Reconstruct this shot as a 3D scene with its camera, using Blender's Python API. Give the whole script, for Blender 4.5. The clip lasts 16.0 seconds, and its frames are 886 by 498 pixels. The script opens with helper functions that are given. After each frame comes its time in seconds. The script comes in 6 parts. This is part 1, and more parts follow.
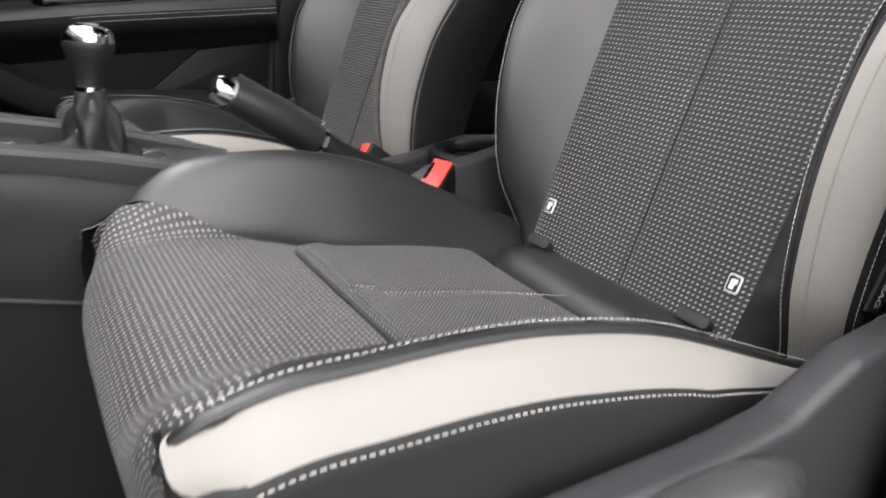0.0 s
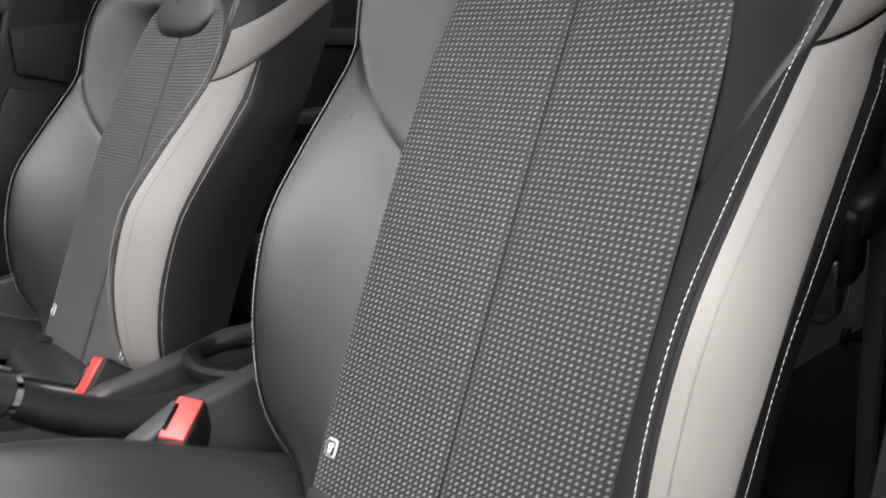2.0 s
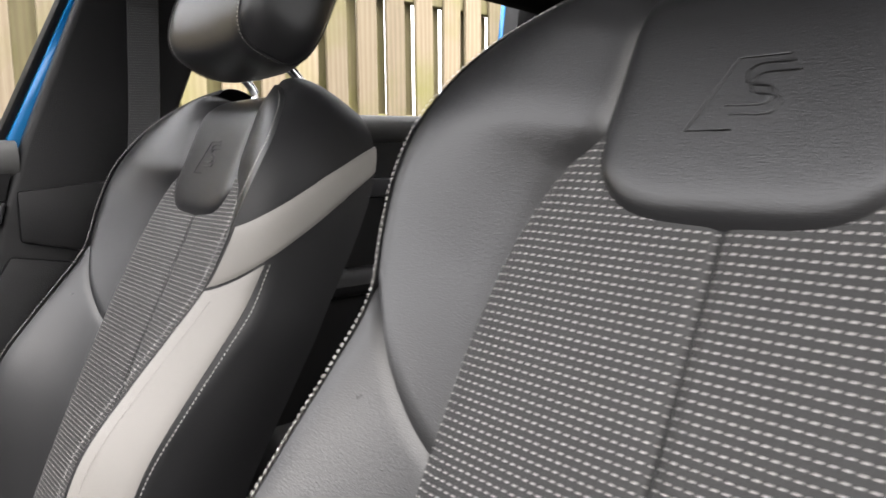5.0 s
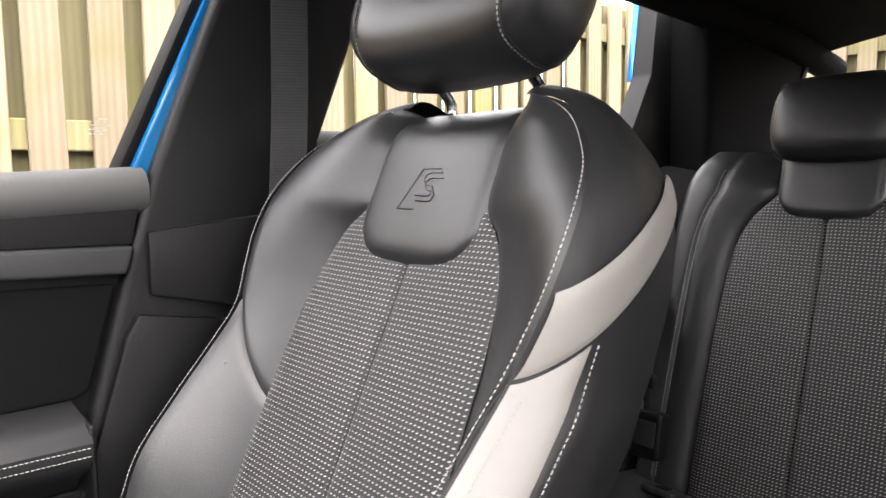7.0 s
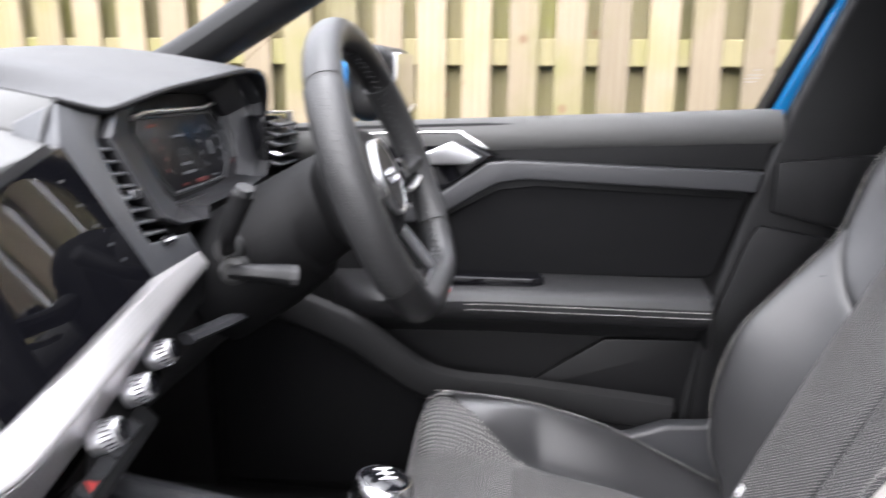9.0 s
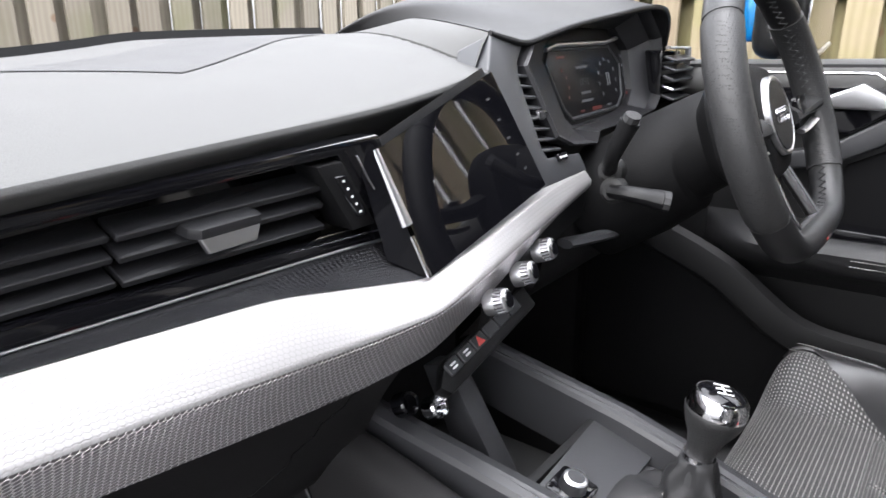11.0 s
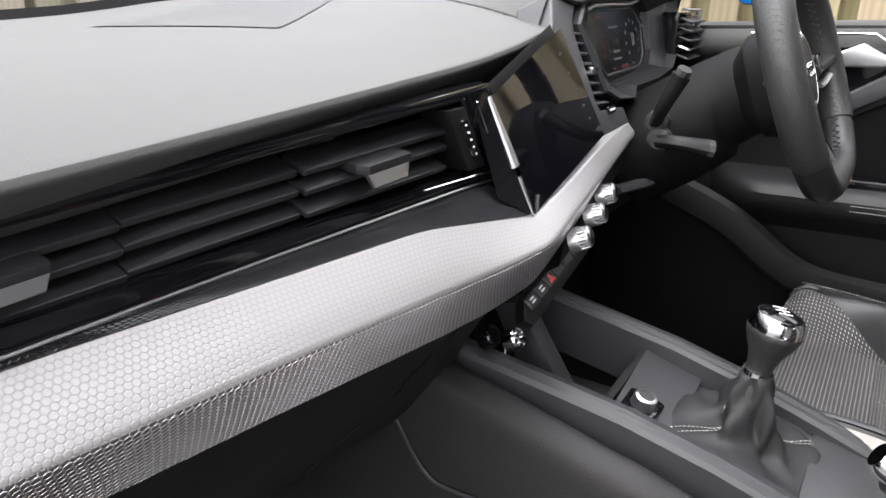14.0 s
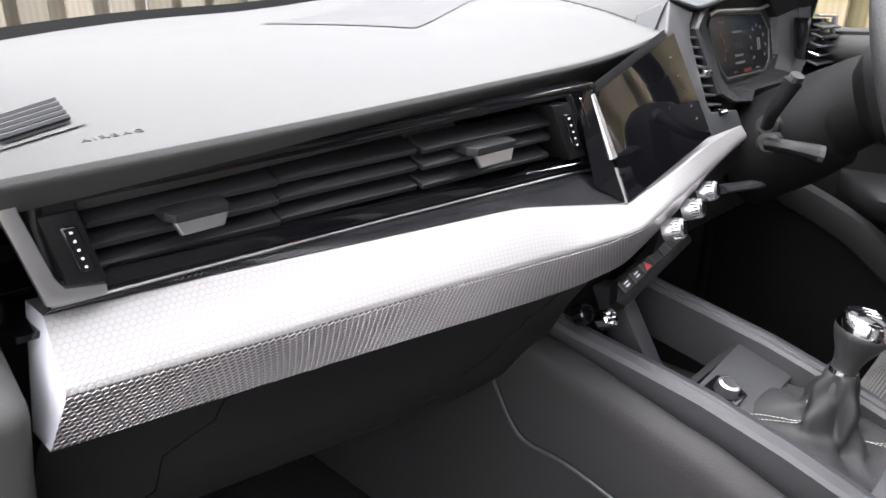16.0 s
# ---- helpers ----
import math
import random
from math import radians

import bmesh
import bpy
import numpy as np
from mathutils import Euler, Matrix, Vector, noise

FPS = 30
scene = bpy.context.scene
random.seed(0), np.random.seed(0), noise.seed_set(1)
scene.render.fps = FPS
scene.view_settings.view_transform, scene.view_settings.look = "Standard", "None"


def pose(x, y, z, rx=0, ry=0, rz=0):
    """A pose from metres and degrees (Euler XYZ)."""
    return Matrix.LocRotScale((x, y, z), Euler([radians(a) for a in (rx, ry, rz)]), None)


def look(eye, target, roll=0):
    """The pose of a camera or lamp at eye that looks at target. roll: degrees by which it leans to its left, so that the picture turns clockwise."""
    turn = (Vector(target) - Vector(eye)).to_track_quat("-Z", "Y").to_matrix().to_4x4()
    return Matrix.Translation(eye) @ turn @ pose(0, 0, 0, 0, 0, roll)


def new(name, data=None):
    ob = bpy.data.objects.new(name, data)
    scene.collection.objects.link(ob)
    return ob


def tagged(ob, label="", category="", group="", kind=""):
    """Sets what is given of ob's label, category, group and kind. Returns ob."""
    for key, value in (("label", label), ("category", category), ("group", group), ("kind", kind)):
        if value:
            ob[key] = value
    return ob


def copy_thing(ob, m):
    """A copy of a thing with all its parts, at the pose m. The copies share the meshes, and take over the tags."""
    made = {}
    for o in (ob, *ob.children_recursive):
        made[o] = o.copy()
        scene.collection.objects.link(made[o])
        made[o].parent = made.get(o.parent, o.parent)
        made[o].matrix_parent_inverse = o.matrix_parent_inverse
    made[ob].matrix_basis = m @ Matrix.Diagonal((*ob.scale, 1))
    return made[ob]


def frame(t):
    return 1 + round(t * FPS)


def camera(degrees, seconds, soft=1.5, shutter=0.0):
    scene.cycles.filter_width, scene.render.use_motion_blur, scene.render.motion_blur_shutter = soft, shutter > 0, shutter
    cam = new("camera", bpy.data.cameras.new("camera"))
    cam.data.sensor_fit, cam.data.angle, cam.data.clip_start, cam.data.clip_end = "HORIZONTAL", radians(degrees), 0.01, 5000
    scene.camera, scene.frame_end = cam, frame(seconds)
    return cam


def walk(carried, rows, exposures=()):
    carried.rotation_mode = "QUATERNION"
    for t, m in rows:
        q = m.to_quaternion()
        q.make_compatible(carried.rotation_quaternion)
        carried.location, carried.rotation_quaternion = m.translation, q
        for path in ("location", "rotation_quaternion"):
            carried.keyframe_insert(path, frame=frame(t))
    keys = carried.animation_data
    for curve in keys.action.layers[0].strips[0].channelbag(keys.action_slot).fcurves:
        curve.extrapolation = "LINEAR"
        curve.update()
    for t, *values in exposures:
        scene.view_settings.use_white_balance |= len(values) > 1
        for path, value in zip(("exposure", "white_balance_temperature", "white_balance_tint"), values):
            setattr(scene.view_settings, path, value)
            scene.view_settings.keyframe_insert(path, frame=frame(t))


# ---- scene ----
cam = camera(63.2, 16.0, shutter=0.5)
PATH = [
    (0, (-0.8470, 0.5261, 0.8659), (0.7583, -0.4024, 0.1170), -0.99),
    (0.5, (-0.7810, 0.5096, 0.8936), (0.7254, -0.5783, 0.1538), -1.08),
    (1, (-0.7420, 0.4594, 0.9163), (0.6910, -0.7424, 0.2079), -1.21),
    (1.5, (-0.7240, 0.4227, 0.9342), (0.6420, -0.8966, 0.3068), -1.02),
    (2, (-0.7140, 0.3779, 0.9534), (0.6184, -1.0142, 0.4179), -1.03),
    (2.5, (-0.7210, 0.3418, 0.9763), (0.6066, -1.0825, 0.5193), -0.85),
    (3, (-0.7200, 0.2999, 0.9957), (0.6426, -1.1216, 0.6456), 0.12),
    (3.5, (-0.7140, 0.2638, 1.0407), (0.6929, -1.1266, 0.7454), -0.27),
    (3.7, (-0.7090, 0.2450, 1.0491), (0.7179, -1.1290, 0.7734), -0.31),
    (5.8, (-0.3640, 0.1701, 1.0456), (1.1856, -1.0730, 0.8143), -0.51),
    (6, (-0.3170, 0.1734, 1.0419), (1.2369, -1.0679, 0.8309), -0.51),
    (6.5, (-0.2430, 0.2270, 1.0606), (1.2728, -1.0601, 0.8466), -0.61),
    (7, (-0.1950, 0.2531, 1.0599), (1.3130, -1.0453, 0.8600), -0.59),
    (7.5, (-0.1850, 0.2700, 1.0624), (1.3758, -0.9655, 0.8689), -0.52),
    (8, (-0.2670, 0.3064, 1.0706), (1.5121, -0.5700, 0.8123), -0.20),
    (8.5, (-0.4020, 0.3426, 1.1039), (1.5421, 0.0495, 0.7369), 0.48),
    (9, (-0.4490, 0.3397, 1.1257), (1.4808, 0.5553, 0.6467), 0.47),
    (9.5, (-0.4810, 0.3280, 1.1226), (1.3409, 0.9517, 0.5827), 0.05),
    (10, (-0.5060, 0.3104, 1.1281), (1.1777, 1.2230, 0.5516), -0.05),
    (10.2, (-0.5110, 0.3011, 1.1313), (1.1239, 1.2938, 0.5467), -0.13),
    (12.3, (-0.5730, 0.3334, 1.1181), (0.8962, 1.5177, 0.4557), -0.01),
    (12.5, (-0.5860, 0.3449, 1.1241), (0.8954, 1.5023, 0.4417), 0.02),
    (13, (-0.6230, 0.3695, 1.1293), (0.9061, 1.4518, 0.4289), 0.06),
    (13.5, (-0.6470, 0.3831, 1.1235), (0.9179, 1.4067, 0.4140), 0.24),
    (14, (-0.6600, 0.3825, 1.1184), (0.9171, 1.3828, 0.4028), 0.39),
    (14.5, (-0.6770, 0.3724, 1.1195), (0.8793, 1.3986, 0.3950), 0.83),
    (15, (-0.7060, 0.3530, 1.1228), (0.8009, 1.4521, 0.4009), 0.88),
    (15.5, (-0.7140, 0.3344, 1.1292), (0.7149, 1.5285, 0.3996), 0.88),
    (16, (-0.7180, 0.3050, 1.1327), (0.6326, 1.5862, 0.4018), 0.70),
]
walk(cam, [(t, look(eye, target, roll)) for t, eye, target, roll in PATH],
     exposures=[(0, 2.38, 6500, 12), (0.5, 2.2, 6500, 12), (1.0, 2.28, 6500, 12), (1.5, 2.6, 6500, 12), (2.5, 2.72, 6500, 12), (3.7, 2.72, 6550, 12), (5.8, 3.35, 6650, 13), (6.6, 3.56, 6700, 14), (7.5, 3.54, 6650, 14), (8.4, 3.46, 6100, 14), (9.0, 3.4, 6200, 14), (9.6, 3.32, 6330, 14), (10.2, 3.25, 6150, 13),
                (12.3, 2.92, 6400, 12), (14, 2.88, 6400, 12), (15, 2.97, 6400, 12), (16, 3.3, 6350, 13)])


# ---- daylight: an overcast sky, a wide weak sun ----
world = bpy.data.worlds.new("overcast_sky")
scene.world = world
world.use_nodes = True
wn = world.node_tree
sky = wn.nodes.new("ShaderNodeTexSky")
sky.sky_type, sky.sun_disc = 'NISHITA', False
sky.sun_elevation, sky.sun_rotation = radians(84), radians(-20)
sky.air_density, sky.dust_density = 1.0, 2.5
pale = wn.nodes.new("ShaderNodeHueSaturation")
pale.inputs["Saturation"].default_value = 0.06
wn.links.new(sky.outputs[0], pale.inputs["Color"])
wn.links.new(pale.outputs[0], wn.nodes["Background"].inputs[0])
wn.nodes["Background"].inputs[1].default_value = 0.15
sun = new("sun", bpy.data.lights.new("sun", "SUN"))
sun.data.energy, sun.data.angle, sun.data.color = 0.6, radians(60), (1.0, 0.95, 0.88)
sun.matrix_world = look((-4.5, 0.7, 4.6), (0, 0, 0.6))


# ---- building helpers ----
def thing(name, label, category, group="", loc=(0, 0, 0), kind=""):
    ob = new(name)
    ob.location = loc
    ob.empty_display_size = 0.02
    return tagged(ob, label, category, group, kind)


def part(name, mesh, material, parent=None, label=""):
    """Links a bmesh or mesh as one object, given in its parent's coordinates."""
    if isinstance(mesh, bmesh.types.BMesh):
        me = bpy.data.meshes.new(name)
        bmesh.ops.recalc_face_normals(mesh, faces=mesh.faces)
        for f in mesh.faces:
            f.smooth = True
        mesh.to_mesh(me)
        mesh.free()
        me.set_sharp_from_angle(angle=radians(38))
        mesh = me
    if not mesh.materials:
        mesh.materials.append(material)
    ob = new(name, mesh)
    if parent:
        ob.parent = parent
    if label:
        ob["label"] = label
    return ob


def piece(name, mesh, parent, m):
    ob = new(name, mesh)
    ob.parent = parent
    ob.matrix_basis = m
    return ob


def setting(name, mesh, material, label="", category=""):
    return tagged(part(name, mesh, material), label, category, kind="structure")


def from_lists(name, verts, faces, uvs=None, sharp=40, smooth=True):
    me = bpy.data.meshes.new(name)
    me.from_pydata([tuple(v) for v in verts], [], faces)
    if uvs is not None:
        layer = me.uv_layers.new(name="UVMap")
        idx = np.empty(len(me.loops), int)
        me.loops.foreach_get("vertex_index", idx)
        layer.data.foreach_set("uv", np.asarray(uvs, float)[idx].ravel())
    if smooth:
        me.shade_smooth()
        me.set_sharp_from_angle(angle=radians(sharp))
    return me


def sheet(fn, nu, nv, flip=False, uv=None, close=False):
    """A grid of fn(a, b), a and b from 0 to 1."""
    verts, uvs, faces = [], [], []
    for i in range(nu + 1):
        for j in range(nv + 1):
            a, b = i / nu, j / nv
            p = Vector(fn(a, b))
            verts.append(p)
            uvs.append(uv(a, b) if uv else (a, b))
    n = nv + 1
    for i in range(nu):
        for j in range(nv):
            q = (i * n + j, (i + 1) * n + j, (i + 1) * n + j + 1, i * n + j + 1)
            faces.append(q[::-1] if flip else q)
    return from_lists("sheet", verts, faces, uvs)


def curve_at(keys, s):
    """Smooth interpolation in rows of (s, values...)."""
    if s <= keys[0][0]:
        return np.array(keys[0][1:], float)
    for k in range(len(keys) - 1):
        if s <= keys[k + 1][0]:
            break
    else:
        return np.array(keys[-1][1:], float)
    k0, k1 = keys[max(k - 1, 0)], keys[k]
    k2, k3 = keys[k + 1], keys[min(k + 2, len(keys) - 1)]
    p0, p1, p2, p3 = (np.array(q[1:], float) for q in (k0, k1, k2, k3))
    h = k2[0] - k1[0]
    u = (s - k1[0]) / h
    m1 = (p2 - p0) / max(k2[0] - k0[0], 1e-6) * h
    m2 = (p3 - p1) / max(k3[0] - k1[0], 1e-6) * h
    return ((2 * u**3 - 3 * u**2 + 1) * p1 + (u**3 - 2 * u**2 + u) * m1
            + (-2 * u**3 + 3 * u**2) * p2 + (u**3 - u**2) * m2)


def spline(points, n):
    """n + 1 points on a smooth curve through the given ones, evenly by chord length."""
    pts = [Vector(p) for p in points]
    d = [0.0]
    for a, b in zip(pts, pts[1:]):
        d.append(d[-1] + (b - a).length)
    keys = [(s, *p) for s, p in zip(d, pts)]
    return [Vector(curve_at(keys, d[-1] * i / n)) for i in range(n + 1)]


def polyline(points, n):
    """n steps on each straight stretch, with slightly eased corners."""
    pts = [Vector(p) for p in points]
    out = [a.lerp(b, k / n) for a, b in zip(pts, pts[1:]) for k in range(n)] + [pts[-1]]
    for _ in range(3):
        out = [out[0]] + [(out[i - 1] + 2 * out[i] + out[i + 1]) / 4 for i in range(1, len(out) - 1)] + [out[-1]]
    return out


def loft(sections, closed=True, caps=True, sharp=35):
    """A skin over equally long rings of points."""
    n, verts, faces = len(sections[0]), [], []
    for ring in sections:
        verts += [Vector(p) for p in ring]
    last = n if closed else n - 1
    for i in range(len(sections) - 1):
        for j in range(last):
            k = (j + 1) % n
            faces.append((i * n + j, i * n + k, (i + 1) * n + k, (i + 1) * n + j))
    if caps and closed:
        faces.append(tuple(range(n))[::-1])
        faces.append(tuple((len(sections) - 1) * n + j for j in range(n)))
    uvs = []
    for i, ring in enumerate(sections):
        run = 0.0
        for j, p in enumerate(ring):
            if j:
                run += (Vector(p) - Vector(ring[j - 1])).length
            uvs.append(((Vector(ring[0]) - Vector(sections[0][0])).length, run))
    me = from_lists("loft", verts, faces, uvs, sharp)
    bm = bmesh.new()
    bm.from_mesh(me)
    bmesh.ops.recalc_face_normals(bm, faces=bm.faces)
    bm.to_mesh(me)
    bm.free()
    return me


def tube(points, radius, sides=10, caps=True, flat=1.0):
    """A pipe along points; radius may be a list. flat squeezes it across."""
    pts = [Vector(p) for p in points]
    rad = radius if isinstance(radius, (list, tuple)) else [radius] * len(pts)
    rings, up = [], None
    for i, p in enumerate(pts):
        t = (pts[min(i + 1, len(pts) - 1)] - pts[max(i - 1, 0)]).normalized()
        if up is None:
            up = Vector((0, 0, 1)) if abs(t.z) < 0.9 else Vector((0, 1, 0))
        side = t.cross(up).normalized()
        up = side.cross(t).normalized()
        rings.append([p + rad[i] * (math.cos(a) * side + flat * math.sin(a) * up)
                      for a in [2 * math.pi * k / sides for k in range(sides)]])
    return loft(rings, caps=caps)


def box(sx, sy, sz, bevel=0.004, segs=2, at=(0, 0, 0), m=None):
    bm = bmesh.new()
    bmesh.ops.create_cube(bm, size=1.0)
    for v in bm.verts:
        v.co = Vector((v.co.x * sx, v.co.y * sy, v.co.z * sz))
    if bevel:
        bmesh.ops.bevel(bm, geom=bm.edges[:], offset=bevel, segments=segs, affect='EDGES', profile=0.6)
    bmesh.ops.transform(bm, matrix=Matrix.Translation(at) @ (m or Matrix()), verts=bm.verts)
    return bm


def plate(outline, depth, m, bevel=0.002, segs=2):
    """A flat outline of (u, v), thickened along -w by depth, laid by the pose m (u, v, w axes)."""
    bm = bmesh.new()
    f = bm.faces.new([bm.verts.new((u, v, 0)) for u, v in outline])
    r = bmesh.ops.extrude_face_region(bm, geom=[f])
    bmesh.ops.translate(bm, verts=[v for v in r["geom"] if isinstance(v, bmesh.types.BMVert)], vec=(0, 0, -depth))
    bmesh.ops.recalc_face_normals(bm, faces=bm.faces)
    if bevel:
        bmesh.ops.bevel(bm, geom=bm.edges[:], offset=bevel, segments=segs, affect='EDGES', profile=0.6)
    bmesh.ops.transform(bm, matrix=m, verts=bm.verts)
    return bm


def lathe(profile, m=None, sides=24):
    """Rows of (radius, height) turned round z."""
    rings = [[(m or Matrix()) @ Vector((r * math.cos(a), r * math.sin(a), h))
              for a in [2 * math.pi * k / sides for k in range(sides)]] for r, h in profile]
    return loft(rings)


def frame_of(origin, u, v):
    """A pose with x along u, y near v, z across both."""
    u = Vector(u).normalized()
    w = u.cross(Vector(v)).normalized()
    return Matrix.LocRotScale(Vector(origin), Matrix((u, w.cross(u), w)).transposed(), None)


def rounded(w, h, r, n=5):
    """The outline of a rounded rectangle about the origin."""
    pts = []
    for cx, cy, a0 in ((w / 2 - r, h / 2 - r, 0), (-w / 2 + r, h / 2 - r, 90), (-w / 2 + r, -h / 2 + r, 180), (w / 2 - r, -h / 2 + r, 270)):
        pts += [(cx + r * math.cos(radians(a0 + 90 * k / n)), cy + r * math.sin(radians(a0 + 90 * k / n))) for k in range(n + 1)]
    return pts


def fuse(meshes):
    """Several meshes as one."""
    bm = bmesh.new()
    for me in meshes:
        if isinstance(me, bmesh.types.BMesh):
            tmp = bpy.data.meshes.new("tmp")
            me.to_mesh(tmp)
            me = tmp
        bm.from_mesh(me)
    return bm


def stitches(points, normals, spacing=0.0048, length=0.0038, r=0.0005, lift=0.0007):
    """A seam's row of short threads on a curve."""
    pts = [Vector(p) for p in points]
    verts, faces, run, k = [], [], 0.0, 0
    for a, b, na in zip(pts, pts[1:], normals):
        d, way = (b - a).length, (b - a).normalized()
        na = Vector(na).normalized()
        side = way.cross(na).normalized()
        while run < d:
            c = a + way * run + na * lift
            tip = way * length / 2 + side * 0.0003
            i = len(verts)
            verts += [c - tip - na * r, c - way * length * 0.3 + side * r, c - way * length * 0.3 + na * r, c - way * length * 0.3 - side * r,
                      c + way * length * 0.3 + side * r, c + way * length * 0.3 + na * r, c + way * length * 0.3 - side * r, c + tip - na * r]
            faces += [(i, i + 2, i + 1), (i, i + 3, i + 2), (i + 1, i + 2, i + 5, i + 4), (i + 2, i + 3, i + 6, i + 5),
                      (i + 4, i + 5, i + 7), (i + 5, i + 6, i + 7)]
            run += spacing
        run -= d
    return from_lists("threads", verts, faces)


# ---- materials ----
def material(name, base, rough=0.5, metal=0.0, spec=0.5):
    mat = bpy.data.materials.new(name)
    mat.use_nodes = True
    b = mat.node_tree.nodes["Principled BSDF"]
    b.inputs["Base Color"].default_value = (*base, 1)
    b.inputs["Roughness"].default_value, b.inputs["Metallic"].default_value = rough, metal
    b.inputs["Specular IOR Level"].default_value = spec
    return mat, mat.node_tree, b


def node(nt, kind, **ins):
    n = nt.nodes.new(kind)
    for k, v in ins.items():
        sock = n.inputs[int(k[1:])] if k[0] == "i" and k[1:].isdigit() else n.inputs[k]
        if isinstance(v, bpy.types.NodeSocket):
            nt.links.new(v, sock)
        else:
            sock.default_value = v
    return n


def maths(nt, op, a, b=0.0, c=0.0):
    n = nt.nodes.new("ShaderNodeMath")
    n.operation = op
    for i, v in enumerate((a, b, c)):
        if isinstance(v, bpy.types.NodeSocket):
            nt.links.new(v, n.inputs[i])
        else:
            n.inputs[i].default_value = v
    return n.outputs[0]


def mixed(nt, fac, a, b):
    n = nt.nodes.new("ShaderNodeMix")
    n.data_type = 'RGBA'
    for sock, v in ((n.inputs[0], fac), (n.inputs[6], a), (n.inputs[7], b)):
        if isinstance(v, bpy.types.NodeSocket):
            nt.links.new(v, sock)
        else:
            sock.default_value = v if not isinstance(v, tuple) else (*v[:3], 1)
    return n.outputs[2]


def grained(name, base, rough, grain=900.0, depth=0.25, blotch=0.12, metal=0.0, spec=0.5, wear=9.0, crease=0.0):
    """Moulded or hide-like surface: fine pebbled grain, larger uneven tone, a little uneven gloss."""
    mat, nt, b = material(name, base, rough, metal, spec)
    co = nt.nodes.new("ShaderNodeTexCoord").outputs["Object"]
    big = node(nt, "ShaderNodeTexNoise", Vector=co, Scale=wear, Detail=5.0).outputs[0]
    tone = maths(nt, 'MULTIPLY_ADD', big, 2 * blotch, 1 - blotch)
    col = node(nt, "ShaderNodeHueSaturation", Color=(*base, 1), Value=tone).outputs[0]
    nt.links.new(col, b.inputs["Base Color"])
    nt.links.new(maths(nt, 'MULTIPLY_ADD', big, 0.16, rough - 0.08), b.inputs["Roughness"])
    cells = node(nt, "ShaderNodeTexVoronoi", Vector=co, Scale=grain).outputs[0]
    fine = node(nt, "ShaderNodeTexNoise", Vector=co, Scale=grain * 0.7, Detail=3.0).outputs[0]
    h = maths(nt, 'ADD', cells, fine)
    if crease:
        fold = node(nt, "ShaderNodeTexNoise", Vector=co, Scale=38.0, Detail=4.0, Distortion=1.6).outputs[0]
        h = maths(nt, 'MULTIPLY_ADD', fold, crease, h)
    bump = node(nt, "ShaderNodeBump", Strength=depth, Distance=0.0006, Height=h)
    nt.links.new(bump.outputs[0], b.inputs["Normal"])
    return mat


def woven(name, dark, light, px, py, amount=1.0, rough=0.55, slant=0.25, relief=0.9, stagger=0.0):
    """Jacquard cloth: rows of raised, slanting pale flecks on a ribbed ground (UV in metres)."""
    mat, nt, b = material(name, dark, rough)
    uv = nt.nodes.new("ShaderNodeUVMap").outputs[0]
    wob = node(nt, "ShaderNodeTexNoise", Vector=uv, Scale=90.0, Detail=2.0)
    sep = node(nt, "ShaderNodeSeparateXYZ", Vector=uv)
    y = maths(nt, 'MULTIPLY', sep.outputs[1], 1 / py)
    y = maths(nt, 'MULTIPLY_ADD', wob.outputs[0], 0.10, y)
    row = maths(nt, 'FLOOR', y)
    fy = maths(nt, 'SUBTRACT', maths(nt, 'SUBTRACT', y, row), 0.5)
    x = maths(nt, 'MULTIPLY', sep.outputs[0], 1 / px)
    if stagger:
        x = maths(nt, 'MULTIPLY_ADD', maths(nt, 'MODULO', row, 2.0), stagger, x)
    x = maths(nt, 'MULTIPLY_ADD', wob.outputs[0], 0.12, x)
    fx = maths(nt, 'SUBTRACT', maths(nt, 'FRACT', x), 0.5)
    # along and across the slanting thread
    along = maths(nt, 'MULTIPLY_ADD', fy, slant, fx)
    across = maths(nt, 'MULTIPLY_ADD', fx, -slant, fy)
    ea = maths(nt, 'POWER', maths(nt, 'ABSOLUTE', maths(nt, 'MULTIPLY', along, 2.7)), 2.0)
    ec = maths(nt, 'POWER', maths(nt, 'ABSOLUTE', maths(nt, 'MULTIPLY', across, 5.8)), 2.0)
    fleck = node(nt, "ShaderNodeClamp", Value=maths(nt, 'SUBTRACT', 1.0, maths(nt, 'ADD', ea, ec))).outputs[0]
    patch = node(nt, "ShaderNodeTexNoise", Vector=uv, Scale=14.0, Detail=3.0).outputs[0]
    patch = maths(nt, 'MULTIPLY_ADD', patch, 0.4, 0.8)
    mask = maths(nt, 'MULTIPLY', maths(nt, 'POWER', fleck, 0.6), amount)
    rib = maths(nt, 'MULTIPLY_ADD', maths(nt, 'SINE', maths(nt, 'MULTIPLY', along, 18.85)), 0.14, 0.93)
    ground = node(nt, "ShaderNodeHueSaturation", Color=(*dark, 1), Value=rib).outputs[0]
    tone = mixed(nt, maths(nt, 'MULTIPLY', mask, patch), ground, light)
    nt.links.new(tone, b.inputs["Base Color"])
    b.inputs["Sheen Weight"].default_value = 0.12
    thread = node(nt, "ShaderNodeTexNoise", Vector=uv, Scale=2600.0, Detail=1.0).outputs[0]
    bump = node(nt, "ShaderNodeBump", Strength=relief, Distance=0.0012, Height=maths(nt, 'MULTIPLY_ADD', thread, 0.25, fleck))
    nt.links.new(bump.outputs[0], b.inputs["Normal"])
    return mat


